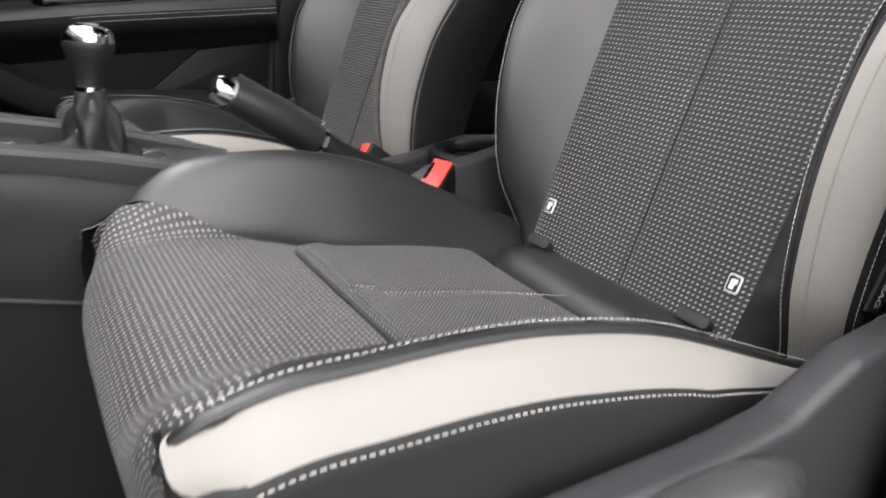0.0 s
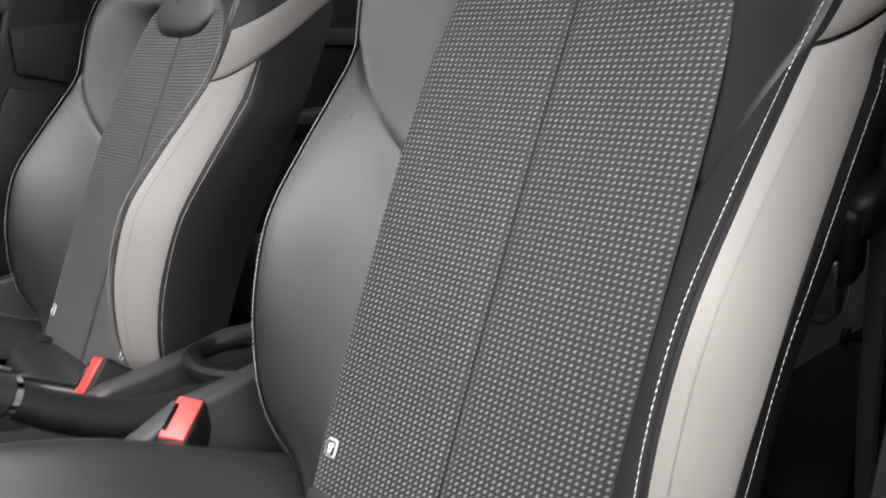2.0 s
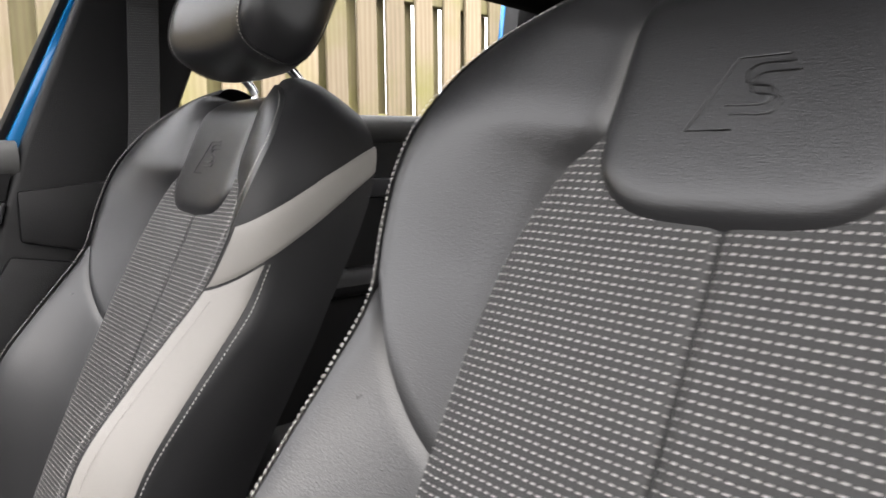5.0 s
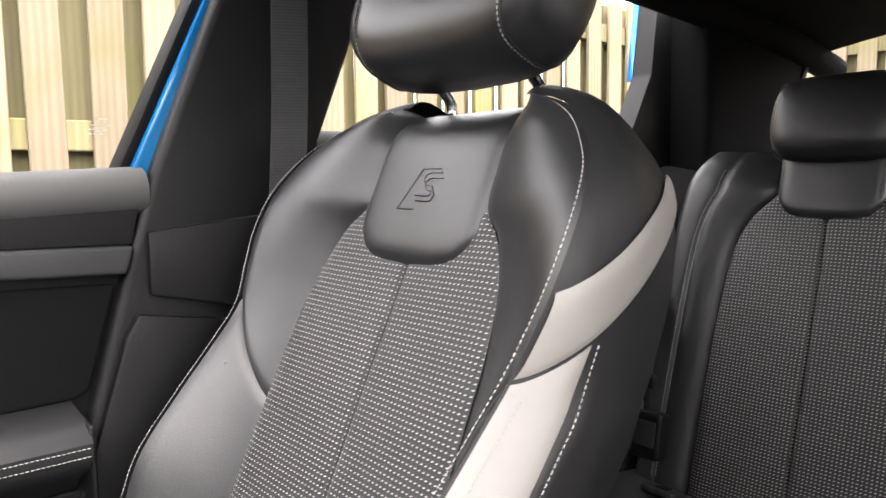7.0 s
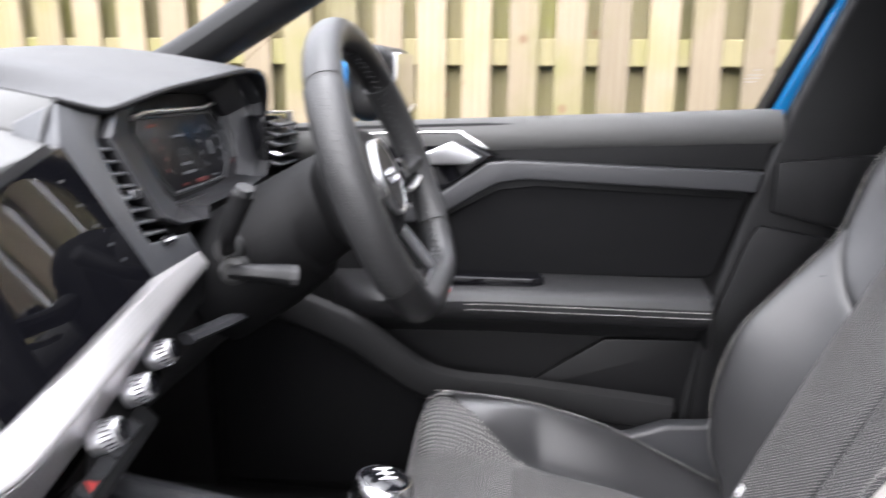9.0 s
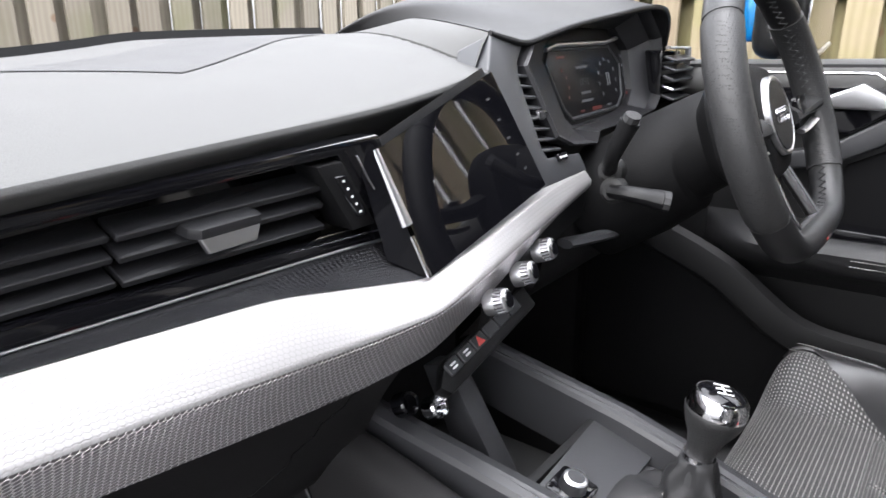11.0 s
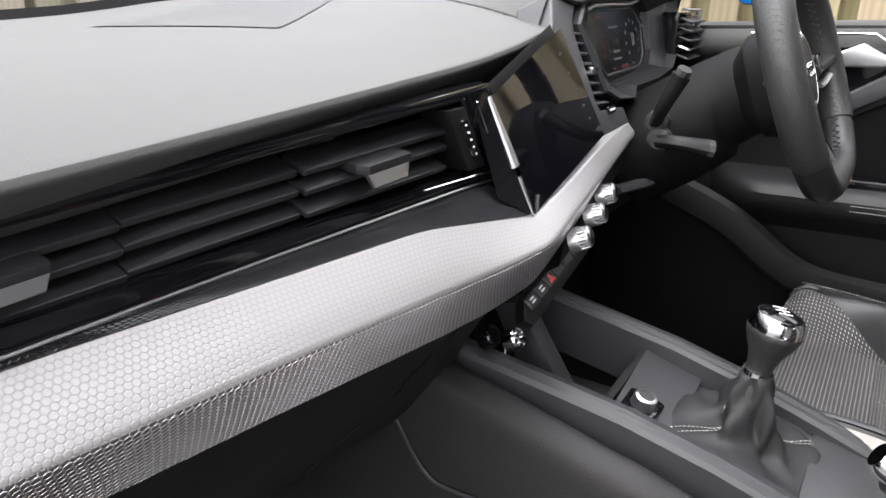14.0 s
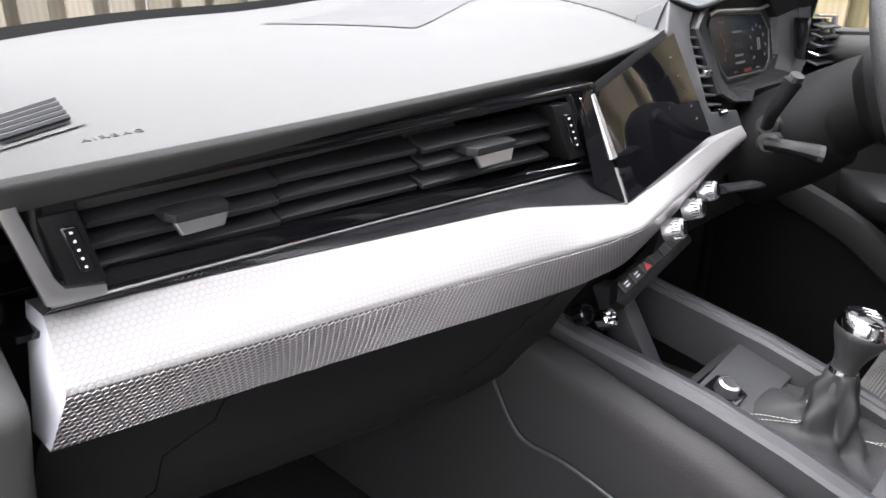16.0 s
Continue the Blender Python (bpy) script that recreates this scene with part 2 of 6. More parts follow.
leather = grained("black_leather", (0.018, 0.018, 0.019), 0.31, 1100, 0.2, 0.12, crease=0.4, spec=0.6)
wheel_leather = grained("wheel_leather", (0.010, 0.010, 0.0105), 0.45, 1100, 0.2, 0.12, spec=0.4)
column_black = grained("column_plastic", (0.004, 0.004, 0.0043), 0.62, 700, 0.3, spec=0.12)
leather_side = grained("black_vinyl", (0.016, 0.016, 0.017), 0.5, 1300, 0.2, spec=0.35)
grey_cloth = woven("grey_vinyl_twill", (0.235, 0.222, 0.208), (0.29, 0.275, 0.26), 0.0016, 0.0016, 0.6, 0.5, 1.0, 0.12, 0.5)
fabric = woven("black_fleck_cloth", (0.024, 0.0235, 0.0235), (0.50, 0.485, 0.465), 0.0058, 0.0052, 1.0, 0.5, -0.45)
fabric_fine = woven("black_fine_cloth", (0.024, 0.0235, 0.0235), (0.30, 0.29, 0.275), 0.0042, 0.0040, 0.9, 0.5, -0.45)
soft_black = grained("soft_black_trim", (0.008, 0.008, 0.0085), 0.6, 700, 0.3, spec=0.25)
lower_trim = grained("lower_trim_plastic", (0.016, 0.0154, 0.016), 0.55, 700, 0.3, spec=0.22)
soft_grey = grained("soft_grey_dash", (0.066, 0.066, 0.0648), 0.62, 900, 0.3, spec=0.28)
hard_black = grained("hard_black_plastic", (0.0055, 0.0055, 0.006), 0.48, 600, 0.3, spec=0.25)
slate = grained("slate_plastic", (0.030, 0.0305, 0.033), 0.40, 800, 0.25, spec=0.4)
thread = grained("pale_thread", (0.42, 0.41, 0.39), 0.6, 3000, 0.1)
gloss = material("piano_black", (0.004, 0.004, 0.005), 0.06)[0]
chrome = material("chrome", (0.75, 0.75, 0.77), 0.12, 1.0)[0]
satin = material("satin_aluminium", (0.62, 0.62, 0.63), 0.32, 1.0)[0]
rubber = grained("black_rubber", (0.012, 0.012, 0.012), 0.6, 500, 0.2)
red = grained("red_plastic", (0.62, 0.06, 0.05), 0.38, 500, 0.1)
carpet = grained("black_carpet", (0.014, 0.0135, 0.014), 0.95, 420, 1.0, 0.3, spec=0.05)
belt_web = woven("belt_webbing", (0.012, 0.012, 0.013), (0.03, 0.03, 0.03), 0.004, 0.0016, 1.0, 0.6, 0.8)
white_ink = material("white_print", (0.8, 0.8, 0.8), 0.5)[0]
vent_plastic = grained("vent_plastic", (0.013, 0.013, 0.0145), 0.45, 800, 0.2, spec=0.4)
hood_grey = grained("hood_plastic", (0.025, 0.025, 0.026), 0.58, 900, 0.3, spec=0.3)
bezel_grey = grained("bezel_plastic", (0.027, 0.028, 0.031), 0.42, 800, 0.25)
lining = grained("dark_headlining", (0.006, 0.006, 0.0065), 0.9, 900, 0.5, spec=0.08)
lever_grey = grained("lever_plastic", (0.045, 0.045, 0.047), 0.25, 900, 0.1)
grille_grey = grained("perforated_grille", (0.025, 0.025, 0.026), 0.55, 420, 0.9)


# ---- the ground, the fence and the car's shell ----
GROUND = 0.06


def asphalt():
    mat, nt, b = material("tarmac", (0.05, 0.05, 0.05), 0.85)
    co = nt.nodes.new("ShaderNodeTexCoord").outputs["Object"]
    chips = node(nt, "ShaderNodeTexVoronoi", Vector=co, Scale=90.0).outputs[0]
    stain = node(nt, "ShaderNodeTexNoise", Vector=co, Scale=0.9, Detail=6.0).outputs[0]
    nt.links.new(mixed(nt, maths(nt, 'MULTIPLY', stain, chips), (0.03, 0.03, 0.03), (0.12, 0.115, 0.11)), b.inputs["Base Color"])
    nt.links.new(node(nt, "ShaderNodeBump", Strength=0.6, Distance=0.004, Height=chips).outputs[0], b.inputs["Normal"])
    return mat


setting("ground", sheet(lambda a, b: ((a - 0.5) * 600, (b - 0.5) * 600, GROUND), 12, 12), asphalt(), "grey tarmac drive", "ground")


def timber(name, pale, mid, green):
    mat, nt, b = material(name, pale, 0.8)
    info = nt.nodes.new("ShaderNodeObjectInfo")
    co = nt.nodes.new("ShaderNodeTexCoord").outputs["Object"]
    shift = node(nt, "ShaderNodeVectorMath", i0=co)
    shift.operation = 'ADD'
    comb = node(nt, "ShaderNodeCombineXYZ", X=maths(nt, 'MULTIPLY', info.outputs["Random"], 37.0), Z=maths(nt, 'MULTIPLY', info.outputs["Random"], 91.0))
    nt.links.new(comb.outputs[0], shift.inputs[1])
    stretch = node(nt, "ShaderNodeMapping", Vector=shift.outputs[0])
    stretch.inputs["Scale"].default_value = (14, 14, 1.1)
    grain = node(nt, "ShaderNodeTexNoise", Vector=stretch.outputs[0], Scale=5.0, Detail=8.0, Distortion=0.8).outputs[0]
    ring = node(nt, "ShaderNodeTexWave", Vector=stretch.outputs[0], Scale=0.9, Distortion=5.0, Detail=3.0).outputs[0]
    tone = mixed(nt, maths(nt, 'MULTIPLY_ADD', ring, 0.45, maths(nt, 'MULTIPLY', grain, 0.5)), pale, mid)
    moss = node(nt, "ShaderNodeTexNoise", Vector=shift.outputs[0], Scale=2.3, Detail=5.0).outputs[0]
    moss = node(nt, "ShaderNodeMapRange", Value=moss, i1=0.5, i2=0.72).outputs[0]
    tone = mixed(nt, maths(nt, 'MULTIPLY', moss, 0.85), tone, green)
    knots = node(nt, "ShaderNodeTexVoronoi", Vector=shift.outputs[0], Scale=5.0).outputs[0]
    knot = node(nt, "ShaderNodeMapRange", Value=knots, i1=0.10, i2=0.05).outputs[0]
    tone = mixed(nt, maths(nt, 'MULTIPLY', knot, 0.7), tone, (0.16, 0.09, 0.05))
    each = maths(nt, 'MULTIPLY_ADD', info.outputs["Random"], 0.5, 0.72)
    tone = node(nt, "ShaderNodeHueSaturation", Color=tone, Value=each).outputs[0]
    nt.links.new(tone, b.inputs["Base Color"])
    nt.links.new(node(nt, "ShaderNodeBump", Strength=0.5, Distance=0.003, Height=grain).outputs[0], b.inputs["Normal"])
    return mat


wood = timber("weathered_timber", (0.27, 0.222, 0.15), (0.18, 0.138, 0.088), (0.16, 0.155, 0.045))
wood_green = timber("mossy_timber", (0.215, 0.19, 0.095), (0.15, 0.125, 0.066), (0.165, 0.165, 0.040))
wood_grey = timber("grey_timber", (0.27, 0.24, 0.19), (0.18, 0.155, 0.12), (0.16, 0.158, 0.085))


def board_mesh(w, h, mat):
    me = bpy.data.meshes.new("board")
    bm = box(w, 0.02, h, 0.003, 1, (0, 0, h / 2))
    bm.to_mesh(me)
    bm.free()
    me.materials.append(mat)
    return me


def fence(label, start, way, length, pitch, front_mat, back_mat, rails, height=1.95):
    """Hit-and-miss boards: a front row, a back row in its gaps, rails between."""
    f = thing("timber_fence", label, "fence", "fences", start)
    f.rotation_euler = (0, 0, math.atan2(way[1], way[0]))
    fw = pitch * 0.64
    front, back = board_mesh(fw, height, front_mat), board_mesh(pitch * 0.86, height, back_mat)
    rng = random.Random(7)
    for i in range(int(length / pitch)):
        piece("board", front, f, pose((i + 0.5) * pitch + rng.uniform(-0.004, 0.004), 0.0, 0.02 + rng.uniform(-0.01, 0.01), 0, rng.uniform(-0.5, 0.5), 0))
        piece("board", back, f, pose((i + 1.0) * pitch + rng.uniform(-0.004, 0.004), 0.075, 0.02, 0, rng.uniform(-0.5, 0.5), 0))
    for z in rails:
        part("rail", box(length, 0.045, 0.09, 0.004, 1, (length / 2, 0.035, z)), back_mat, f)
    return f


fence("pale weathered hit-and-miss timber fence with mossy back boards beside the car", (2.10, 2.30, GROUND), (0, -1), 6.5, 0.155, wood, wood_green, (0.30, 1.13, 1.72), 1.86)
fence("pale weathered timber fence behind the car", (2.10, -4.3, GROUND), (-1, 0), 8.0, 0.155, wood, wood_green, (0.30, 1.13, 1.72), 1.95)
fence("greyer weathered timber fence ahead of the car", (-4.5, 3.2, GROUND), (1, 0.0), 9.6, 0.15, wood_grey, wood_grey, (0.35, 1.25, 1.8))


# ---- front seats ----
TILT = radians(24.8)
NB, UB = Vector((0, math.cos(TILT), math.sin(TILT))), Vector((0, -math.sin(TILT), math.cos(TILT)))
B0 = Vector((0, 0.025, 0.56))
# along the backrest: half width of the cloth, half width and rise of the stitched bolster rim
INNER = [(-0.03, 0.142), (0.05, 0.146), (0.20, 0.147), (0.32, 0.148), (0.40, 0.146), (0.45, 0.141), (0.50, 0.128), (0.53, 0.110), (0.55, 0.090), (0.60, 0.086), (0.70, 0.088)]
RIM = [(-0.03, 0.180, -0.030), (0.0, 0.188, -0.002), (0.05, 0.195, 0.047), (0.115, 0.198, 0.080), (0.17, 0.200, 0.095), (0.23, 0.203, 0.099), (0.30, 0.206, 0.082), (0.36, 0.209, 0.064), (0.41, 0.213, 0.051),
       (0.46, 0.225, 0.052), (0.50, 0.231, 0.053), (0.53, 0.229, 0.051), (0.80, 0.229, 0.051)]
# the rim and the rear edge over the shoulder: step, across, along, in front
SHOULDER = [(0.42, 0.215, 0.42, 0.050), (0.46, 0.225, 0.46, 0.052), (0.50, 0.231, 0.50, 0.053), (0.54, 0.230, 0.540, 0.050), (0.58, 0.221, 0.574, 0.043), (0.62, 0.204, 0.602, 0.036), (0.66, 0.183, 0.625, 0.028),
            (0.70, 0.158, 0.643, 0.021), (0.74, 0.130, 0.656, 0.014), (0.78, 0.100, 0.666, 0.006), (0.80, 0.086, 0.669, 0.001)]
REAR = [(0.40, 0.240, 0.40, -0.078), (0.50, 0.236, 0.50, -0.085), (0.54, 0.229, 0.54, -0.090), (0.58, 0.218, 0.575, -0.095), (0.62, 0.206, 0.603, -0.095), (0.66, 0.192, 0.628, -0.095),
        (0.70, 0.173, 0.651, -0.092), (0.74, 0.146, 0.670, -0.090), (0.78, 0.112, 0.682, -0.085), (0.80, 0.090, 0.685, -0.082)]
BAND_W = [(-0.03, 0.020), (0.0, 0.030), (0.10, 0.040), (0.20, 0.046), (0.30, 0.042), (0.41, 0.036), (0.60, 0.036)]
BACK_TOP = 0.615


def back_point(x, s, n):
    """A place on the backrest: across, along, in front. Past the top it rolls over to the back."""
    if s > BACK_TOP:
        a, r = min((s - BACK_TOP) / 0.062, 1.75), 0.062
        return B0 + UB * (BACK_TOP + (r + n) * math.sin(a)) - NB * r + NB * (r + n) * math.cos(a) + Vector((x, 0, 0))
    return B0 + UB * s + NB * n + Vector((x, 0, 0))


def flat_point(x, s, n):
    """As back_point, but without the roll over the top."""
    return B0 + UB * s + NB * n + Vector((x, 0, 0))


def rim_at(k):
    """The stitched rim: across, along, in front, by the step k from the foot over the shoulder."""
    if k <= 0.42:
        rx, rn = curve_at(RIM, k)
        return float(rx), k, float(rn)
    return tuple(float(v) for v in curve_at(SHOULDER, k))


def seam_dip(d, depth=0.0035, width=0.005):
    return -depth * math.exp(-max(d, 0) / width)


def build_backrest(seat):
    def cloth(side):
        def fn(a, b):
            s = -0.03 + b * 0.535
            inner = float(curve_at(INNER, s)[0])
            q = a ** 1.5
            lim = 0.56 if q > 0.6 else 0.505 + 0.055 * (q / 0.6) ** 4
            s = -0.03 + b * (lim + 0.03)
            inner = float(curve_at(INNER, s)[0])
            x = a ** 1.5 * inner
            n = 0.004 + 0.006 * a * a + seam_dip(x, 0.0045, 0.0030) + seam_dip(inner - x, 0.003) + 0.005 * math.sin(math.pi * min(max(s / 0.5, 0), 1))
            return back_point(side * x, s, n)

        def uv(a, b):
            q = a ** 1.5
            lim = 0.56 if q > 0.6 else 0.505 + 0.055 * (q / 0.6) ** 4
            s = -0.03 + b * (lim + 0.03)
            return (side * a ** 1.5 * float(curve_at(INNER, s)[0]) + 0.5, s + 0.5)
        return sheet(fn, 28, 60, flip=side < 0, uv=uv)

    def bolster_n(v, inner, rim_n):
        return 0.008 * (1 - v) + rim_n * (1 - (1 - v) ** 1.35) * (0.45 + 0.55 * v) + 0.004 * math.sin(math.pi * v)

    def bolster(side, upper):
        def fn(a, b):
            split = 0.318 + 0.100 * a ** 1.3
            lo, hi = (split, 0.798) if upper else (-0.03, split)
            k = lo + (hi - lo) * b
            rx, s, rn = rim_at(k)
            inner = min(float(curve_at(INNER, s)[0]), rx - 0.001)
            x = inner - 0.006 * (1 - a) ** 4 + (rx - inner) * a
            w = rx - inner
            over = min(max(s - BACK_TOP, 0), 0.055)
            back = 0.062 - math.sqrt(0.062 ** 2 - over ** 2)
            n = bolster_n(a, inner, rn) - back * (1 - a) ** 2 + seam_dip(a * w, 0.005 if s < 0.52 else 0.012) + seam_dip((1 - a) * w, 0.002, 0.004)
            n += seam_dip(abs(k - split), 0.003, 0.004) + 0.010 * math.sin(math.pi * a) * min(max(s - 0.45, 0) / 0.12, 1) * min(w / 0.10, 1)
            return flat_point(side * x, s, n)
        return sheet(fn, 14, 60, flip=side < 0, uv=lambda a, b: (a * 0.1, b * 0.35))

    def depth(s):
        k = min(max((s - 0.50) / 0.23, 0), 1)
        return 0.078 - 0.018 * k * k * (3 - 2 * k)

    def rim_edge(s, drop):
        rx, rn = curve_at(RIM, s)
        out = 0.038 * min(max(drop, 0) / 0.05, 1.0) ** 0.8 * (1 - 0.72 * min(max((s - 0.40) / 0.13, 0), 1))
        if drop > 0.08:
            out -= 0.9 * (drop - 0.08) ** 1.5
        return rx + out, rn - drop

    def side_at(k, a):
        """The flank from the rim (a = 0) to the rear edge (a = 1): across, along, in front."""
        rx, s, rn = rim_at(k)
        w = min(max((k - 0.38) / 0.12, 0), 1)
        w = w * w * (3 - 2 * w)
        low = up = (0, 0, 0)
        if w < 1:
            x, n = rim_edge(k, a * (rn + depth(k)))
            low = (x, k, n)
        if w > 0:
            e = curve_at(REAR, k)
            up = tuple(p + (q - p) * a for p, q in zip((rx, s, rn), e))
            puff = 0.016 * math.sin(math.pi * a ** 0.6)
            up = (up[0] + puff * (1 - 0.6 * min(max((k - 0.6) / 0.15, 0), 1)), up[1] + puff * min(max((k - 0.52) / 0.2, 0), 1), up[2])
        return tuple(p * (1 - w) + q * w for p, q in zip(low, up))

    def band_lo(a):
        return 0.410 + 0.200 * a ** 1.2

    def band_hi(a):
        return 0.474 + 0.190 * a ** 1.1

    def band(side, upper):
        def fn(a, b):
            if upper:
                a = 0.012 + 0.975 * a
                k = band_lo(a) + (band_hi(a) - band_lo(a)) * b
                e = min(b, 1 - b) * 0.06
            else:
                k = -0.02 + 0.44 * b
                wide = float(curve_at(BAND_W, k)[0]) / (rim_at(k)[2] + depth(k))
                a, cross = 0.012 + a * wide, a
                k = -0.02 + (band_lo(a) + 0.016) * b
                e = min(min(cross, 1 - cross) * 0.04, (1 - b) * 0.4)
            x, s, n = side_at(k, a)
            return flat_point(side * (x + 0.0022 + seam_dip(e, 0.003)), s + (0.0015 if upper and k > 0.55 else 0), n)
        return sheet(fn, 22 if upper else 8, 16 if upper else 50, flip=side < 0, uv=lambda a, b: (a * 0.15, b * 0.06) if upper else (a * 0.045, b * 0.44))

    def flank(side):
        def fn(a, b):
            k = -0.05 + b * 0.85
            x, s, n = side_at(k, a)
            return flat_point(side * (x - 0.0035 * min(a * 20, 1)), s, n)
        return sheet(fn, 20, 80, flip=side < 0)

    def rear():
        def fn(a, b):
            x, s, n = side_at(-0.05 + b * 0.85, 1.0)
            return flat_point((a * 2 - 1) * (x - 0.0035), s, n - 0.03 * (1 - (2 * a - 1) ** 4) * min(1, (1 - b) * 6))
        return sheet(fn, 16, 40, flip=True)

    def head_panel():
        def fn(a, b):
            u = 2 * a - 1
            base = 0.489 + 0.050 * abs(u) ** 5
            s = base + (0.722 - base) * b
            x = u * 0.098
            edge = min((1 - abs(u)) * 0.098, (s - base))
            return back_point(x, s, 0.012 + seam_dip(edge, 0.014, 0.006) - 0.016 * max(0, (b - 0.45) / 0.55) ** 2)
        return sheet(fn, 26, 34)

    part("centre_seam", tube([back_point(0, -0.02 + 0.53 * i / 30, 0.0012 + 0.005 * math.sin(math.pi * min(max((-0.02 + 0.53 * i / 30) / 0.5, 0), 1))) for i in range(31)], 0.0014, 6), rubber, seat)
    for side in (-1, 1):
        part("backrest_cloth", cloth(side), fabric, seat, "black cloth with pale woven flecks")
        part("lower_bolster", bolster(side, False), leather, seat)
        part("upper_bolster", bolster(side, True), leather, seat)
        part("side_band", band(side, False), grey_cloth, seat, "pale grey twill side band")
        part("side_band", band(side, True), grey_cloth, seat, "pale grey twill side band")
        part("side_panel", flank(side), leather_side, seat)
        # rim stitching and the band's rear seam
        pts, nor = [], []
        for i in range(90):
            rx, s, rn = rim_at(-0.01 + 0.785 * i / 89)
            pts.append(flat_point(side * (rx - 0.0035), s - 0.003 * min(max((s - 0.55) / 0.06, 0), 1), rn + 0.0030))
            nor.append(NB)
        part("rim_stitching", stitches(pts, nor), thread, seat, "pale grey thread")
        pts, nor = [], []
        for i in range(70):
            k = 0.0 + 0.455 * i / 69
            x, s, n = side_at(k, (float(curve_at(BAND_W, k)[0]) + 0.006) / (rim_at(k)[2] + depth(k)))
            pts.append(flat_point(side * (x + 0.0005), s, n))
            nor.append(Vector((side, 0, 0)))
        part("band_stitching", stitches(pts, nor), thread, seat, "pale grey thread")
        pts, nor = [], []
        for i in range(70):
            s = 0.0 + 0.40 * i / 69
            x, n = rim_edge(s, 0.008)
            pts.append(back_point(side * (x + 0.0025), s, n))
            nor.append(Vector((side, 0, 0)))
        part("band_stitching", stitches(pts, nor, r=0.0005), grey_cloth, seat, "pale grey thread")
    # closing strip over the top, from the head panel back to the shell
    def crown(a, b):
        x = (a * 2 - 1) * 0.10
        return back_point(x, 0.712, -0.004).lerp(flat_point(x, 0.685, -0.10), b) + UB * 0.004 * math.sin(math.pi * b)
    part("back_crown", sheet(crown, 12, 8), leather, seat)
    part("back_shell", rear(), hard_black, seat)
    panel = part("head_panel", head_panel(), leather, seat)
    # embossed mark: a slanted frame beside a plain squared double curve
    m = frame_of(back_point(0, 0.572, 0.0122), (-1, 0, 0), UB) @ Matrix.Scale(0.82, 4)
    slant_frame = [(-0.008, -0.031), (-0.040, -0.031), (-0.014, 0.022), (0.020, 0.022)]
    part("embossed_frame", tube([m @ Vector((*c, 0.0002)) for c in slant_frame], 0.0007, 6), leather, panel)
    bend = [(0.026, 0.013), (0.004, 0.013), (-0.003, 0.008), (-0.002, 0.001), (0.004, -0.002), (0.014, -0.004), (0.018, -0.009), (0.014, -0.016), (-0.012, -0.016)]
    for off in (0.0034, -0.0034):
        curl = [(u + off * 0.7, v - off) for u, v in bend]
        part("embossed_curl", tube([m @ Vector((p.x, p.y, 0.0002)) for p in spline([(*c, 0) for c in curl], 40)], 0.0008, 6), leather, panel)
    # child-seat tags at the foot of the cloth
    for side in (-1, 1):
        mt = frame_of(back_point(side * 0.128, 0.036, 0.0130), (-1, 0, 0), UB)
        tag = part("anchor_tag", plate(rounded(0.014, 0.017, 0.003), 0.002, mt, 0.0005, 1), white_ink, seat, "white tag with a black symbol")
        part("tag_symbol", plate(rounded(0.011, 0.014, 0.002), 0.001, mt @ pose(0, 0, 0.0004), 0), rubber, tag)
        part("tag_symbol", plate([(-0.004, -0.005), (0.001, -0.005), (0.001, 0.0), (0.003, 0.0), (0.003, 0.005), (-0.004, 0.004)], 0.001, mt @ pose(0.001, 0, 0.0008), 0), white_ink, tag)

def airbag_tag(seat, side):
    """A small woven tag sewn into the outer flank."""
    rx, rn = curve_at(RIM, 0.078)
    ma = frame_of(back_point(side * (rx + 0.034), 0.078, rn - 0.062), NB * side, UB)
    tag = part("airbag_tag", plate(rounded(0.020, 0.045, 0.001, 2), 0.003, ma @ pose(0.006 * -side, 0, 0.004), 0.0005, 1), rubber, seat, "black woven tag with white letters")
    text = bpy.data.curves.new("letters", "FONT")
    text.body, text.size, text.align_x, text.align_y = "AIRBAG", 0.010, 'CENTER', 'CENTER'
    ob = new("letters_tmp", text)
    me = bpy.data.meshes.new_from_object(ob)
    bpy.data.objects.remove(ob)
    me.transform(ma @ pose(0.006 * -side, 0, 0.0046, 0, 0, -90))
    part("tag_letters", me, white_ink, tag)


